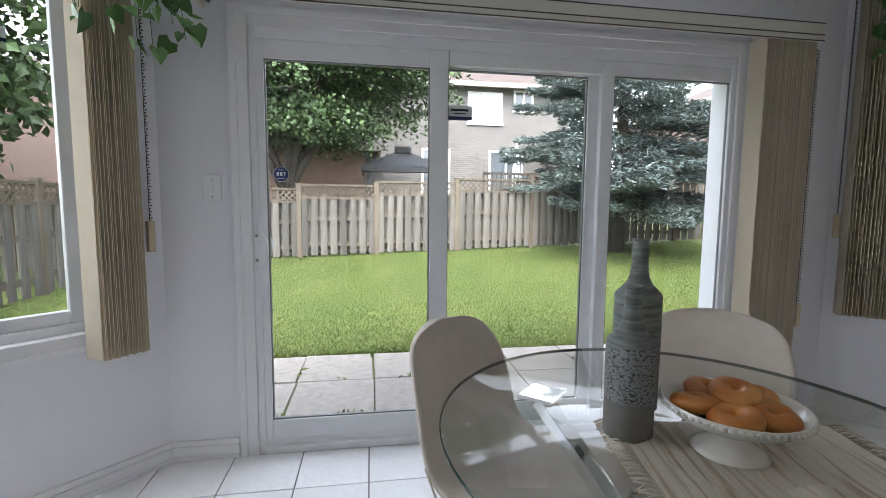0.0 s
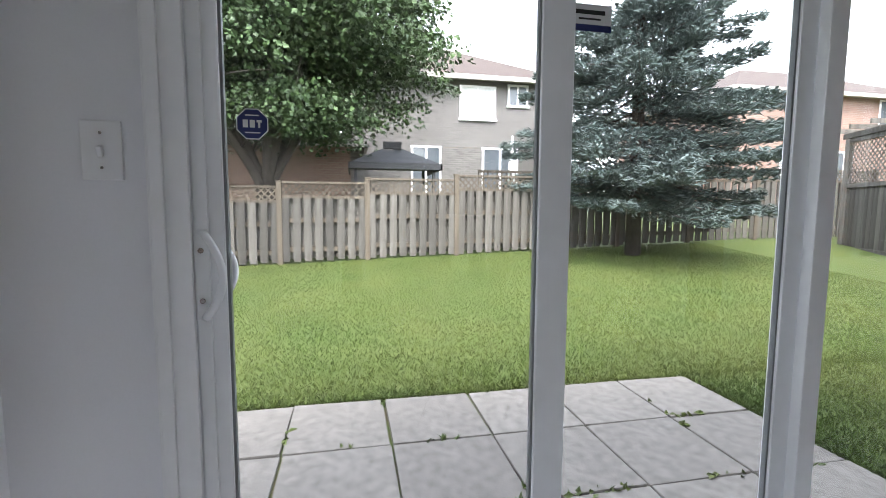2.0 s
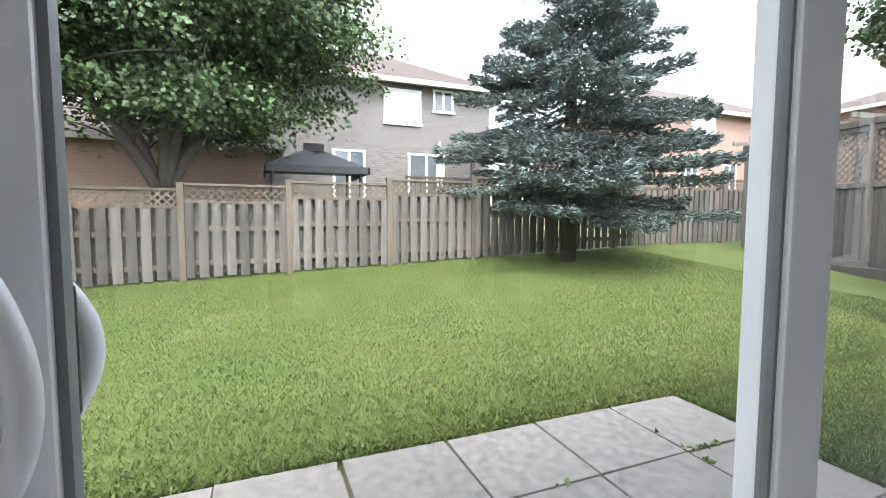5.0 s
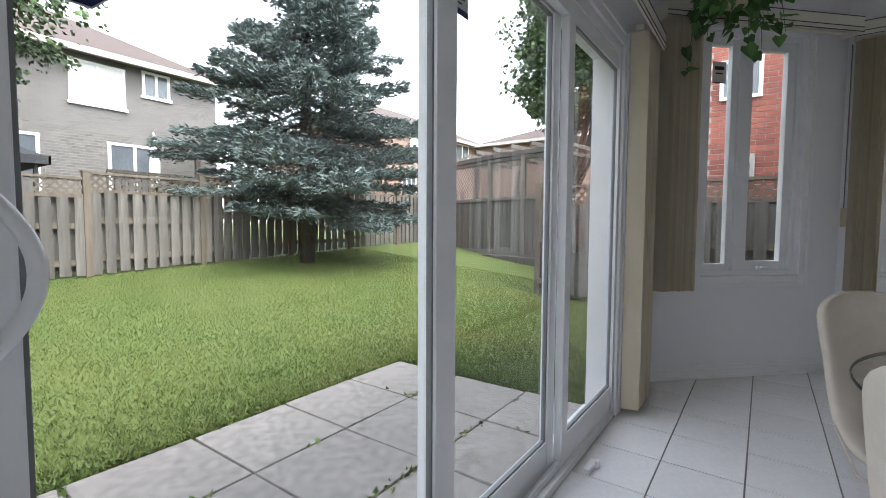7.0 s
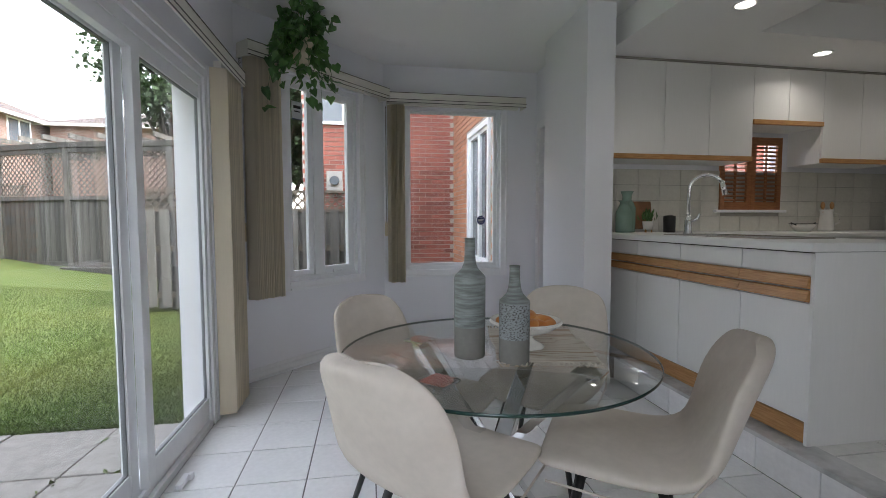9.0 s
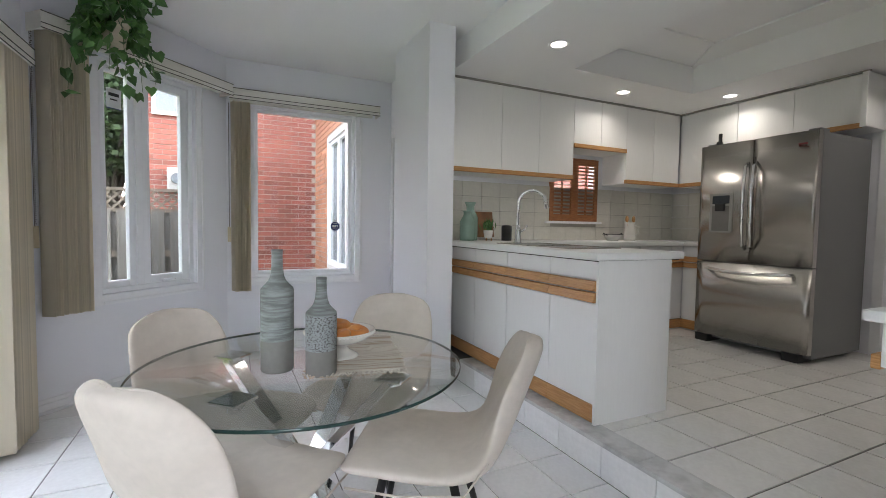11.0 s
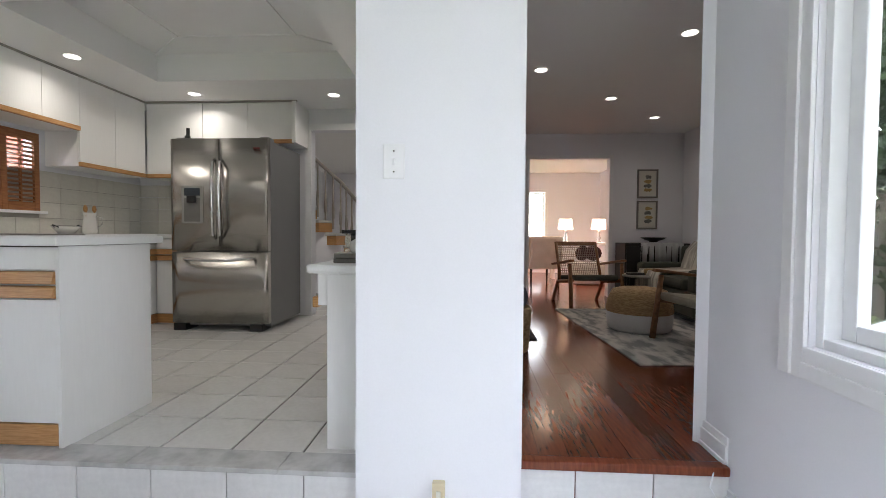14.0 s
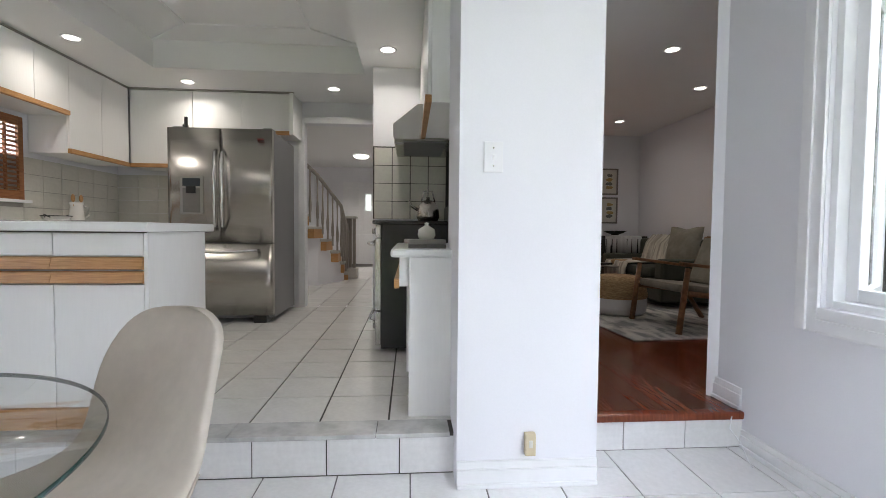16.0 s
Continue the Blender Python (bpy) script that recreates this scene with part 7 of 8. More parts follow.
solid("pillow", bm, PILLOW, "square grey-beige linen pillow on the sofa", "pillow", pose(-3.36, -3.05, STEP + 0.46, 0, -12, 14))
bm = bmesh.new()
rows = []
path = [(0.02, 0.40), (0.06, 0.80), (0.20, 0.83), (0.30, 0.72), (0.36, 0.50), (0.62, 0.485), (0.86, 0.48), (0.89, 0.40), (0.89, 0.20), (0.895, 0.06)]
for i in range(25):
    w = -0.3 + 0.6 * i / 24
    rows.append([bm.verts.new((x + 0.014 * math.sin(i * 1.2), w, z + 0.01 * math.sin(i * 1.7))) for x, z in path])
for a, b in zip(rows, rows[1:]):
    for k in range(len(path) - 1):
        q = bm.faces.new((a[k], b[k], b[k + 1], a[k + 1]))
        q.smooth = True
th = solid("throw_blanket", bm, THROW, "cream and grey striped throw draped over the sofa", "blanket", pose(-3.70, -3.62, STEP))
th.modifiers.new("thickness", "SOLIDIFY").thickness = 0.008


def framed(m, w, h, label, kind, rail=0.022, frame=None):
    f = thing("framed_print", label, "picture", m, "framed pictures")
    b2 = bmesh.new()
    box(b2, 0, w, -0.022, -0.002, 0, rail)
    box(b2, 0, w, -0.022, -0.002, h - rail, h)
    box(b2, 0, rail, -0.0215, -0.002, rail, h - rail)
    box(b2, w - rail, w, -0.0215, -0.002, rail, h - rail)
    part("frame", b2, frame or FRAMEGREY, f)
    b2 = bmesh.new()
    box(b2, rail, w - rail, -0.010, -0.004, rail, h - rail)
    part("print", b2, ARTBLUE if kind == "canvas" else PAPER, f)
    if kind != "canvas":
        rr = random.Random(int(w * 1000) + kind)
        for k in range(4):
            b2 = bmesh.new()
            cx, cz = w * rr.uniform(0.42, 0.58), h * (0.28 + 0.15 * k)
            n2 = 14
            vs = [b2.verts.new((cx + w * 0.2 * (0.6 + 0.6 * rr.random()) * math.cos(2 * math.pi * i / n2), -0.0112, cz + h * 0.07 * (0.6 + 0.7 * rr.random()) * math.sin(2 * math.pi * i / n2))) for i in range(n2)]
            b2.faces.new(vs)
            part("brush_mark", b2, (INK, OCHRE)[(k + kind) % 2], f)
    return f


M_LS = pose(-3.10, LIV_S, 0, 0, 0, 180)
framed(M_LS @ pose(0, 0, 1.62), 0.29, 0.41, "small framed abstract print on the grey wall", 1)
framed(M_LS @ pose(0, 0, 1.17), 0.29, 0.41, "small framed ochre abstract print on the grey wall", 2)
framed(pose(LIV_W, -3.0, 1.15, 0, 0, 90), 0.62, 1.0, "tall black-framed abstract picture above the sofa", 3, 0.02, DARKWOOD)
framed(pose(LIV_W, -7.9, 0.95, 0, 0, 90), 1.1, 1.25, "large framed blue-grey abstract canvas in the dining room", "canvas", 0.03)
bk = thing("wicker_basket", "round woven wicker basket with a grey cushion", "basket", pose(-1.02, -1.62, STEP))
bm = bmesh.new()
lathe(bm, [(0, 0), (0.13, 0)] + [(0.14 + 0.02 * i / 18 + 0.004 * (i % 2), 0.01 + 0.018 * i) for i in range(19)] + [(0.145, 0.35), (0.13, 0.05)], 30)
part("body", bm, JUTE, bk)
bm = bmesh.new()
bmesh.ops.create_icosphere(bm, subdivisions=3, radius=0.14, matrix=Matrix.Translation((0, 0, 0.42)) @ Matrix.Diagonal((0.95, 0.9, 0.9, 1)))
solid("cushion", bm, mat("blue_grey_cloth", (0.10, 0.115, 0.14), rough=0.95, bump=0.4), "rolled blue-grey cushion in the basket", "cushion", pose(-1.02, -1.62, STEP))

# dining room
uc = thing("upholstered_chair", "beige upholstered side chair with dark tapered legs", "chair", pose(-1.95, -6.35, STEP, 0, 0, 15))
bm = bmesh.new()
box(bm, -0.31, 0.31, 0.22, 0.32, 0.30, 0.88, None, 0.05)
part("backrest", bm, BEIGE, uc)
bm = bmesh.new()
box(bm, -0.31, 0.31, -0.30, 0.24, 0.30, 0.46, None, 0.05)
part("seat", bm, BEIGE, uc)
for x in (-0.26, 0.26):
    for y in (-0.24, 0.26):
        bm = bmesh.new()
        cyl(bm, (x, y, 0.0), (x, y, 0.31), 0.014, 0.022, 10)
        part("leg", bm, DARKWOOD, uc)
cs = thing("console_table", "pale console table in the dining room", "table", pose(-3.6, -7.75, STEP))
bm = bmesh.new()
box(bm, 0, 1.25, 0, 0.36, 0.70, 0.75, None, 0.006)
part("top", bm, CERAMIC, cs)
for x in (0.03, 1.17):
    bm = bmesh.new()
    box(bm, x, x + 0.05, 0.03, 0.33, 0, 0.70, None, 0.004)
    part("leg", bm, CERAMIC, cs)
for x, y in ((-2.66, -7.55), (-3.32, -7.5)):
    lp = thing("table_lamp", "glass table lamp with a glowing peach fabric shade", "lamp", pose(x, y, STEP + 0.752), "table lamps on the console")
    bm = bmesh.new()
    lathe(bm, [(0, 0), (0.06, 0), (0.05, 0.02), (0.03, 0.05), (0.045, 0.10), (0.02, 0.16), (0.035, 0.2), (0.012, 0.26), (0.012, 0.32), (0, 0.32)], 20)
    part("base", bm, CHROME, lp)
    bm = bmesh.new()
    lathe(bm, [(0.15, 0.27), (0.125, 0.48), (0.123, 0.48), (0.148, 0.27)], 28)
    part("shade", bm, SHADE, lp, "peach fabric drum shade")
bm = bmesh.new()
box(bm, -0.30, 0.30, -0.2, 0.25, 0.0, 0.42, None, 0.08)
solid("footstool", bm, CERAMIC, "white upholstered seat in the dining room", "seat", pose(-2.9, -6.6, STEP))
for k, x in enumerate((-2.98, -2.78)):
    bm = bmesh.new()
    bmesh.ops.create_icosphere(bm, subdivisions=2, radius=0.16, matrix=Matrix.Diagonal((1, 0.5, 0.9, 1)))
    solid("throw_pillow", bm, mat("plum_cloth", (0.06, 0.03, 0.035), rough=0.95), "dark plum throw pillow on the white seat", "pillow", pose(x, -6.62, STEP + 0.57, 0, 20 * k, 30 * k))
wd = thing("window_8", "white paned dining room window", "window", pose(-0.72, -9.0, 0, 0, 0, 180), kind="structure")
casing(wd, 1.15, 1.75, 0.85, 2.1, 0.06)
sash(wd, 1.16, 1.74, 0.86, 2.09, 0.04, 0.04)
for k in range(1, 3):
    bm = bmesh.new()
    box(bm, 1.16 + 0.193 * k - 0.008, 1.16 + 0.193 * k + 0.008, 0.045, 0.06, 0.9, 2.05)
    part("glazing_bar", bm, VINYL, wd)
for k in range(1, 4):
    bm = bmesh.new()
    box(bm, 1.2, 1.70, 0.046, 0.059, 0.86 + 0.31 * k - 0.008, 0.86 + 0.31 * k + 0.008)
    part("glazing_bar", bm, VINYL, wd)

# hall: curved stair, front door, ceiling light
def stair_line(t):
    """The foot of the curved balustrade in plan, and the height of the stair there."""
    p = [(0.97, -5.95), (1.02, -5.45), (1.30, -4.95), (1.75, -4.60), (2.30, -4.40)]
    k = min(int(t * 4), 3)
    u = t * 4 - k
    a, b = p[k], p[k + 1]
    return Vector((a[0] + (b[0] - a[0]) * u, a[1] + (b[1] - a[1]) * u, STEP + 1.75 * t))


st = thing("staircase", "curved oak staircase with a white stringer and turned balusters", "staircase", pose(0, 0, 0), kind="structure")
bm = bmesh.new()
low, high, lo2, hi2 = [], [], [], []
for i in range(41):
    q = stair_line(i / 40)
    low.append(bm.verts.new((q.x, q.y, STEP)))
    high.append(bm.verts.new((q.x, q.y, max(STEP + 0.02, q.z - 0.12))))
    lo2.append(bm.verts.new((q.x + 0.06, q.y - 0.06, STEP)))
    hi2.append(bm.verts.new((q.x + 0.06, q.y - 0.06, max(STEP + 0.02, q.z - 0.12))))
for i in range(40):
    for f in ((low[i], low[i + 1], high[i + 1], high[i]), (lo2[i + 1], lo2[i], hi2[i], hi2[i + 1]), (high[i], high[i + 1], hi2[i + 1], hi2[i])):
        bm.faces.new(f)
part("stringer_wall", bm, WALL, st)
for i in range(9):
    q = stair_line((i + 0.5) / 9)
    bm = bmesh.new()
    box(bm, -0.02, 1.0, -0.17, 0.17, -0.17, -0.03, None, 0.004)
    part("riser", bm, OAK, st, "light oak riser", pose(q.x, q.y, q.z + 0.02, 0, 0, 10 - 50 * i / 9))
    bm = bmesh.new()
    box(bm, -0.03, 1.0, -0.19, 0.19, -0.03, 0.01, None, 0.01)
    part("tread", bm, CARPET, st, "grey carpeted tread", pose(q.x, q.y, q.z + 0.02, 0, 0, 10 - 50 * i / 9))
for i in range(19):
    q = stair_line((i + 0.5) / 19)
    bm = bmesh.new()
    lathe(bm, [(0.016, 0.0), (0.016, 0.14), (0.021, 0.17), (0.024, 0.28), (0.014, 0.42), (0.012, 0.66), (0.016, 0.74), (0.016, 0.80)], 8)
    part("baluster", bm, BALUSTER, st, "", pose(q.x, q.y, q.z))
bm = bmesh.new()
tube(bm, [stair_line(i / 24) + Vector((0, 0, 0.82)) for i in range(25)], 0.028, 10)
part("handrail", bm, BALUSTER, st, "grey-brown oak handrail")
for dx, dy in ((-0.10, -0.05), (-0.02, -0.12), (0.02, 0.0)):
    bm = bmesh.new()
    box(bm, -0.028, 0.028, -0.028, 0.028, 0.18, 1.06, None, 0.006)
    part("newel_post", bm, BALUSTER, st, "", pose(0.97 + dx, -5.98 + dy, STEP))
bm = bmesh.new()
box(bm, -0.16, 0.12, -0.2, 0.1, 0.0, 0.18, None, 0.02)
box(bm, -0.15, 0.08, -0.17, 0.05, 1.06, 1.10, None, 0.01)
part("bottom_step", bm, CARPET, st, "", pose(0.97, -5.98, STEP))
fd = thing("front_door", "white panelled front door with a small window", "door", pose(1.55, -9.395, STEP, 0, 0, 180), kind="structure")
bm = bmesh.new()
box(bm, 0, 0.92, -0.04, -0.003, 0, 2.05, None, 0.006)
part("leaf", bm, TRIM, fd)
for x in (0.10, 0.50):
    for z, h in ((0.15, 0.6), (0.85, 0.5), (1.45, 0.45)):
        bm = bmesh.new()
        box(bm, x, x + 0.32, -0.05, -0.038, z, z + h, None, 0.008)
        part("panel", bm, TRIM, fd)
# No opening behind this pane; its daylight is an added glow.
bm = bmesh.new()
box(bm, 0.56, 0.70, -0.055, -0.045, 1.35, 1.75)
part("pane", bm, glow("pane_daylight_glow", (0.75, 0.85, 0.78), 0.06), fd, "small pane with daylight put in as a glow")
cl = thing("hall_light", "round white flush ceiling light in the hall", "ceiling light", pose(0.90, -7.5, 2.6))
bm = bmesh.new()
lathe(bm, [(0, -0.07), (0.10, -0.065), (0.15, -0.04), (0.16, -0.012)], 28)
part("diffuser", bm, LAMPGLOW, cl)
bm = bmesh.new()
lathe(bm, [(0.16, -0.012), (0.17, -0.01), (0.17, 0)], 28)
part("rim", bm, CHROME, cl)
pot_lamp(0.90, -7.5, 2.51, 0.9, 0.28)
downlight(0.9, -4.2, 2.6, 0.35)

# ---- small fittings ----
def switch_plate(m, label, double=False):
    s = thing("light_switch", label, "switch", m)
    b2 = bmesh.new()
    box(b2, -0.038, 0.038, -0.007, 0.0, -0.06, 0.06, None, 0.003)
    part("plate", b2, TRIM, s)
    b2 = bmesh.new()
    box(b2, -0.005, 0.005, -0.017, -0.006, -0.010, 0.012, pose(0, 0, 0, 18, 0, 0), 0.002)
    part("toggle", b2, TRIM, s)
    for z in (-0.035, 0.035):
        b2 = bmesh.new()
        cyl(b2, (0, -0.0085, z), (0, -0.006, z), 0.003, n=8)
        part("screw", b2, STEEL, s)
    return s


switch_plate(pose(-0.487, DOOR_Y - 0.001, 1.232), "white toggle light switch on the wall beside the garden door")
switch_plate(pose(-0.441, PIER_Y + 0.001, 1.322, 0, 0, 180), "white toggle light switch on the pier")
nl = thing("night_light", "small yellowed plug-in night light low on the pier", "night light", pose(-0.602, PIER_Y + 0.001, 0.18, 0, 0, 180))
bm = bmesh.new()
box(bm, -0.022, 0.022, -0.03, 0, -0.045, 0.045, None, 0.006)
part("body", bm, CREAM, nl)
bm = bmesh.new()
box(bm, -0.008, 0.008, -0.034, -0.029, -0.01, 0.02, None, 0.003)
part("lens", bm, PAPER, nl)
bm = bmesh.new()
box(bm, -0.035, 0.035, -0.006, 0, -0.057, 0.057, None, 0.003)
solid("wall_outlet", bm, TRIM, "white wall outlet on the side wall", "outlet", pose(WEST_X + 0.001, 0.85, 0.32, 0, 0, 90))

hd = thing("door_pull", "white curved pull handle on the sliding door", "handle", pose(-0.305, DOOR_Y + 0.006, 0.97))
bm = bmesh.new()
box(bm, -0.020, 0.012, -0.012, 0.001, -0.100, 0.100, None, 0.005)
part("plate", bm, VINYL, hd)
bm = bmesh.new()
line = arc((0.0, -0.012, 0.094), (0.0, -0.012, -0.094), (0.090, -0.075, 0.0), 22)
tube(bm, line, 0.0085, 12)
part("grip", bm, VINYL, hd)
for z in (-0.055, 0.055):
    bm = bmesh.new()
    cyl(bm, (-0.004, -0.0165, z), (-0.004, -0.0135, z), 0.006, n=12)
    part("screw", bm, STEEL, hd)
bm = bmesh.new()
tube(bm, [(0.004, -0.014, -0.07), (0.004, -0.03, -0.068)], 0.007, 10)
part("latch", bm, VINYL, hd)
ho = thing("outer_pull", "white outer pull handle with a black plate", "handle", pose(-0.306, DOOR_Y + 0.045, 0.97))
bm = bmesh.new()
tube(bm, arc((0.0, 0.002, 0.085), (0.0, 0.002, -0.085), (0.088, 0.062, 0.0), 22), 0.0085, 12)
part("grip", bm, VINYL, ho)
bm = bmesh.new()
box(bm, 0.004, 0.042, 0.006, 0.016, -0.046, 0.052, None, 0.004)
part("grip_plate", bm, DARKPLASTIC, ho)


def octagon_sticker(m, r, label):
    s = thing("security_sticker", label, "sticker", m)
    for rr, y, mt, nm in ((r, 0.0, STICKERW, "rim"), (r * 0.93, -0.0006, STICKER, "field")):
        b2 = bmesh.new()
        vs = [b2.verts.new((rr * math.cos(math.pi / 8 + i * math.pi / 4), y, rr * math.sin(math.pi / 8 + i * math.pi / 4))) for i in range(8)]
        b2.faces.new(vs)
        part(nm, b2, mt, s)
    for nm, x0, x1, z0, z1 in (("emblem", -0.55, -0.25, -0.22, 0.25), ("emblem", -0.15, 0.15, -0.22, 0.25), ("emblem", 0.25, 0.55, 0.1, 0.25), ("emblem", 0.34, 0.46, -0.22, 0.1), ("line", -0.4, 0.4, 0.48, 0.56), ("line", -0.45, 0.45, -0.56, -0.48)):
        b2 = bmesh.new()
        b2.faces.new([b2.verts.new((a * r, -0.0012, c * r)) for a, c in ((x0, z0), (x1, z0), (x1, z1), (x0, z1))])
        part(nm, b2, STICKERW, s)
    return s


octagon_sticker(pose(-0.202, DOOR_Y + 0.0215, 1.301), 0.036, "blue octagonal security sticker on the door glass")
octagon_sticker(M_EAST @ pose(0.97, 0.067, 1.16), 0.05, "blue octagonal security sticker on the window glass")


def card_sticker(m, w, h, label, band=0.25):
    s = thing("alarm_label", label, "sticker", m)
    b2 = bmesh.new()
    b2.faces.new([b2.verts.new(p) for p in ((0, 0, 0), (w, 0, 0), (w, 0, h), (0, 0, h))])
    part("card", b2, STICKERW, s)
    b2 = bmesh.new()
    b2.faces.new([b2.verts.new(p) for p in ((0, -0.0006, 0), (w, -0.0006, 0), (w, -0.0006, h * band), (0, -0.0006, h * band))])
    part("band", b2, STICKER, s)
    for k, (a, c, e) in enumerate(((0.15, 0.85, 0.62), (0.25, 0.75, 0.42))):
        b2 = bmesh.new()
        t = h * (0.16 if k == 0 else 0.07)
        b2.faces.new([b2.verts.new(p) for p in ((w * a, -0.0006, h * e), (w * c, -0.0006, h * e), (w * c, -0.0006, h * e + t), (w * a, -0.0006, h * e + t))])
        part("writing_bar", b2, DARKPLASTIC, s)
    return s


card_sticker(pose(0.557, DOOR_Y + 0.058, 1.576), 0.124, 0.068, "white alarm label with a blue band on the door glass")
card_sticker(M_WEST @ pose(0.80, 0.078, 1.62), 0.12, 0.07, "white alarm label with a blue band on the window")
card_sticker(M_SASH @ pose(0.70, 0.008, 1.86, 0, 0, 180), 0.12, 0.07, "white maker's label with a blue band on the open sash")
card_sticker(M_BAYL @ pose(LEN_L - 0.55, 0.066, 1.72), 0.11, 0.05, "white alarm label with a blue band on the bay window")
card_sticker(M_BAYL @ pose(LEN_L - 0.60, 0.066, 1.86), 0.12, 0.12, "white notice card on the bay window glass", 0.05)
card_sticker(M_BAYR @ pose(0.50, 0.062, 1.95), 0.10, 0.14, "white notice card on the casement glass", 0.05)

rg2 = thing("floor_register", "cream metal floor register with a dark lattice grille", "floor vent", pose(1.135, 2.645, 0.0015, 0, 0, 0))
bm = bmesh.new()
box(bm, -0.152, 0.152, -0.052, 0.052, 0, 0.004, None, 0.0015)
part("frame", bm, mat("register_cream", (0.62, 0.60, 0.55), rough=0.4), rg2)
for i in range(14):
    for j in range(4):
        bm = bmesh.new()
        box(bm, -0.135 + 0.0195 * i, -0.135 + 0.0195 * i + 0.012, -0.042 + 0.022 * j, -0.042 + 0.022 * j + 0.014, 0.0035, 0.0046)
        part("slot", bm, DARKPLASTIC, rg2)
ds = thing("door_stop", "small white door lock block on the floor by the track", "door stop", pose(1.45, 2.82, 0.002))
bm = bmesh.new()
box(bm, -0.05, 0.05, -0.014, 0.014, 0, 0.022, None, 0.004)
box(bm, 0.02, 0.045, -0.03, -0.012, 0, 0.03, None, 0.004)
part("block", bm, VINYL, ds)
bm = bmesh.new()
tube(bm, [(-1.655, 0.12, 0.17), (-1.63, 0.14, 0.11), (-1.655, 0.18, 0.06), (-1.645, 0.24, 0.01), (-1.62, 0.3, 0.006)], 0.0028, 6)
solid("cable", bm, VINYL, "thin white cable at the corner of the step", "cable")
# ---- floor tiles, step facings, planks ----
bm = bmesh.new()
box(bm, -0.149, 0.149, -0.149, 0.149, -0.006, 0.0015, None, 0.0012)
tile_me = mesh_of("tile", bm, TILE)
TX, TY, TP = 1.70, 2.29, 0.304


def in_bay(x, y):
    return WEST_X < x < EAST_X and (0.12 if x < -0.85 else 0.27) < y < DOOR_Y and x + y < 5.58 + 0.1 and y - x < DOOR_Y - BAY_L + 0.1


for i in range(-12, 8):
    for j in range(-8, 4):
        cx, cy = TX + TP * (i + 0.5), TY + TP * (j + 0.5)
        x0, x1, y0, y1 = cx - 0.149, cx + 0.149, cy - 0.149, cy + 0.149
        if y1 < (0.13 if cx < -0.9 else RISER_Y) or not any(in_bay(x, y) for x in (x0, cx, x1) for y in (y0, cy, y1)):
            continue
        x0, x1, y0, y1 = max(x0, WEST_X), min(x1, EAST_X), max(y0, RISER_Y - 0.14 if cx < -0.9 else RISER_Y + 0.001), min(y1, DOOR_Y - 0.012)
        if cx < -0.9 and y0 < 0.2:
            y0 = LIV_Y + 0.003
        if x1 - x0 < 0.02 or y1 - y0 < 0.02:
            continue
        piece("tile", tile_me, FLOOR, pose((x0 + x1) / 2, (y0 + y1) / 2, random.uniform(-.0006, .0006)) @ Matrix.Diagonal(((x1 - x0) / 0.298, (y1 - y0) / 0.298, 1, 1)))
piece("tile", tile_me, FLOOR, pose(-0.953, 0.176, 0) @ Matrix.Diagonal((0.162 / 0.298, 0.146 / 0.298, 1, 1)))
bm = bmesh.new()
box(bm, -0.1485, 0.1485, -0.1485, 0.1485, -0.006, 0.0015, None, 0.0012)
ktile_me = mesh_of("tile", bm, KTILE)
KX, KY, KP = 0.280, 0.118, 0.306
for i in range(-3, 9):
    for j in range(-28, 0):
        cx, cy = KX + KP * (i + 0.5), KY + KP * (j + 0.5)
        if -0.62 < cx < KIT_E and cy > -9.2 and (cy > -6.5 or abs(cx - 0.8) < 1.0):
            piece("tile", ktile_me, KFLOOR, pose(cx, cy, STEP + random.uniform(-.0006, .0006)))
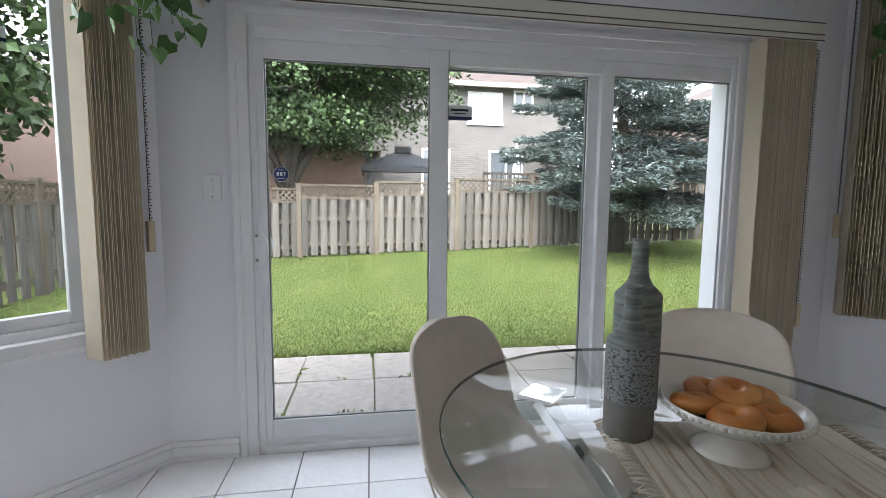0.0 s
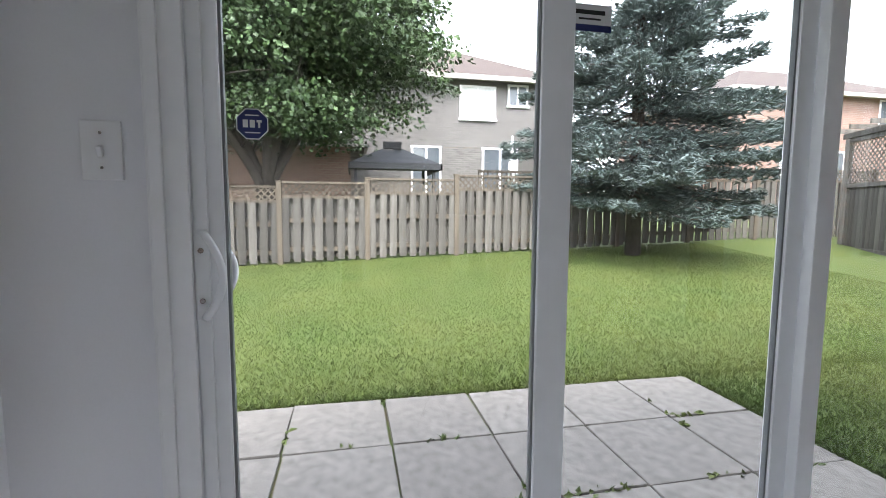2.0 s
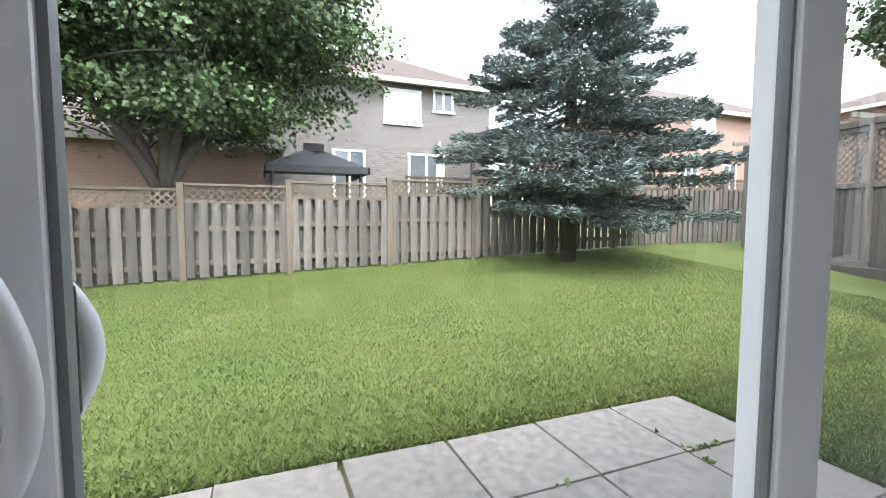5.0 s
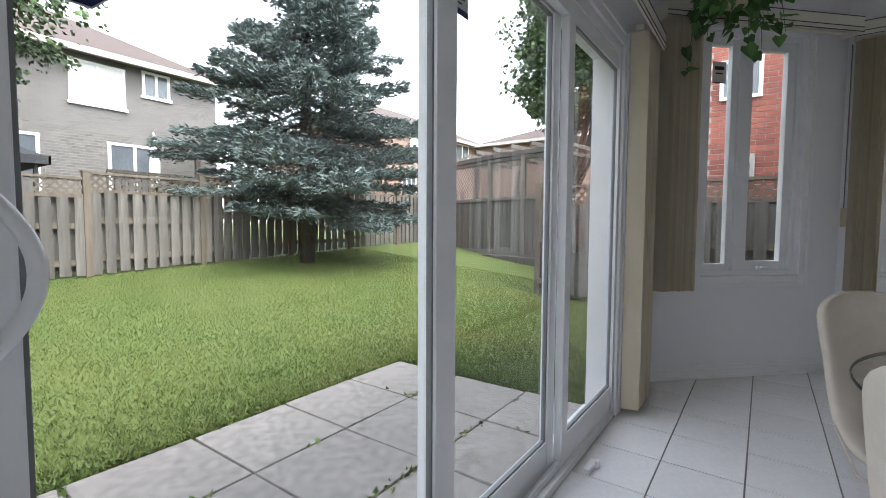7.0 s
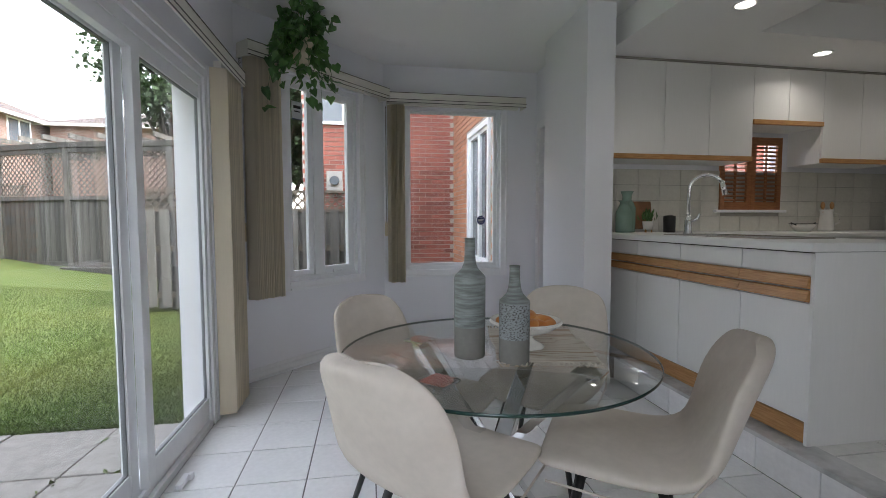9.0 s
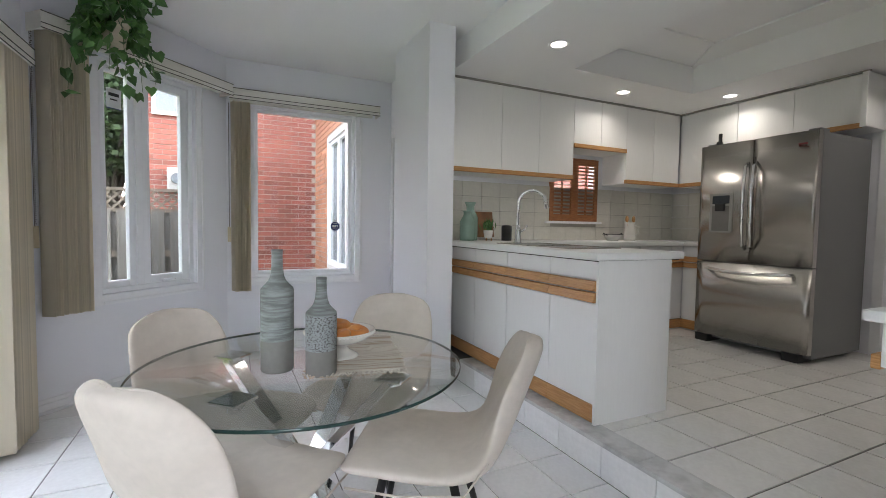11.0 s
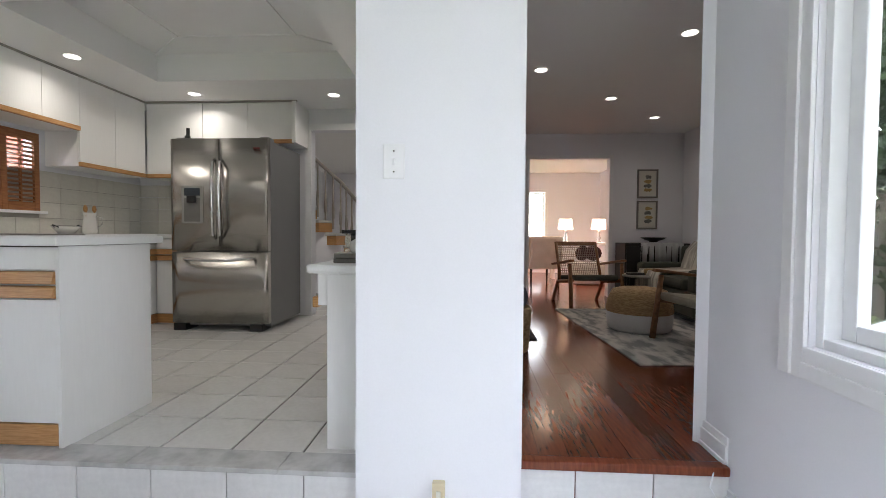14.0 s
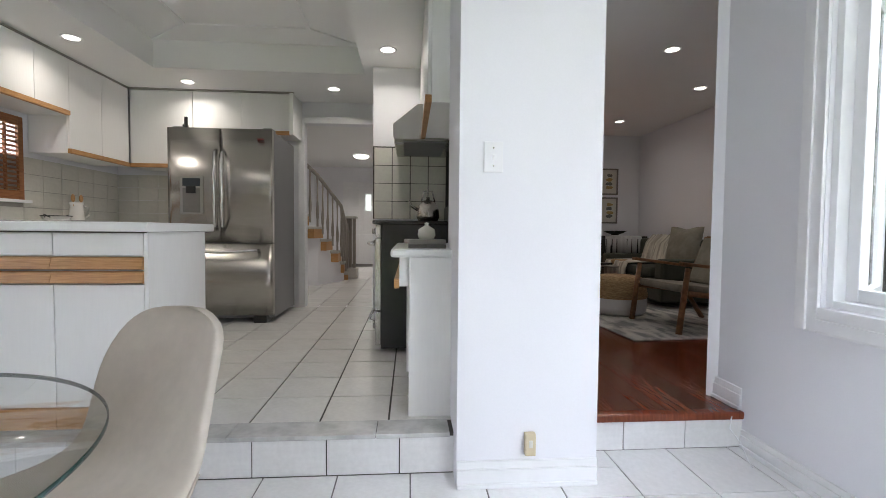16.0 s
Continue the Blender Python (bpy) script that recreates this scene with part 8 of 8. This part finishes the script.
# marble nosing along the step, tiled risers
ns = thing("step_nosing", "grey marble nosing along the kitchen step", "step", pose(0, 0, STEP), kind="structure")
for a, b in ((-0.29, 0.02), (0.022, 0.63), (0.632, 1.24), (1.242, 1.85), (1.852, 2.26)):
    bm = bmesh.new()
    box(bm, a, b, 0.118, RISER_Y + 0.012, -0.016, 0.004, None, 0.003)
    part("nosing", bm, MARBLE, ns)
rs = thing("step_riser", "white ceramic tiles facing the kitchen step", "step", pose(0, RISER_Y, 0), kind="structure")
bm = bmesh.new()
box(bm, 0.001, 0.300, -0.008, 0.0, 0.004, 0.157, None, 0.0012)
r_me = mesh_of("tile", bm, TILE)
for i in range(9):
    x = -0.38 + 0.304 * i
    if x > -0.4:
        piece("tile", r_me, rs, pose(x, 0, 0))
rl = thing("step_riser", "white ceramic tiles facing the living room step", "step", pose(0, LIV_Y, 0), kind="structure")
for x in (-1.735, -1.432, -1.128):
    piece("tile", r_me, rl, pose(x, 0.004, 0) @ Matrix.Diagonal((1, 1, 0.90, 1)))
bm = bmesh.new()
box(bm, -1.715, -0.885, -0.03, 0.025, -0.032, 0.006, None, 0.008)
solid("stair_nosing", bm, WOODFLOOR, "rounded cherry wood nosing on the living room step", "step", pose(0, LIV_Y, STEP), kind="structure")
# hardwood planks
bm = bmesh.new()
box(bm, -0.0615, 0.0615, -0.5, 0.5, -0.004, 0.001, None, 0.0008)
plank_me = mesh_of("plank", bm, WOODFLOOR)
rest = bmesh.new()
for i in range(25):
    x = -0.93 - 0.124 * i
    y = LIV_Y - 0.03 - random.uniform(0.1, 0.9)
    first = True
    y1 = LIV_Y - 0.03
    while y1 > -9.0:
        L = random.uniform(0.6, 1.25)
        if first:
            L = random.uniform(0.3, 1.2)
            first = False
        y0 = max(y1 - L, -9.0)
        if y0 > -5.0 and x > -3.7:
            piece("plank", plank_me, LFLOOR, pose(x, (y0 + y1) / 2, STEP + random.uniform(-.0004, .0004)) @ Matrix.Diagonal((1, y1 - y0 - 0.0015, 1, 1)))
        else:
            box(rest, x - 0.0615, x + 0.0615, y0 + 0.001, y1, STEP - 0.004, STEP + 0.001)
        y1 = y0
pl = part("planks", rest, WOODFLOOR, LFLOOR)
pl["kind"] = "stuff"
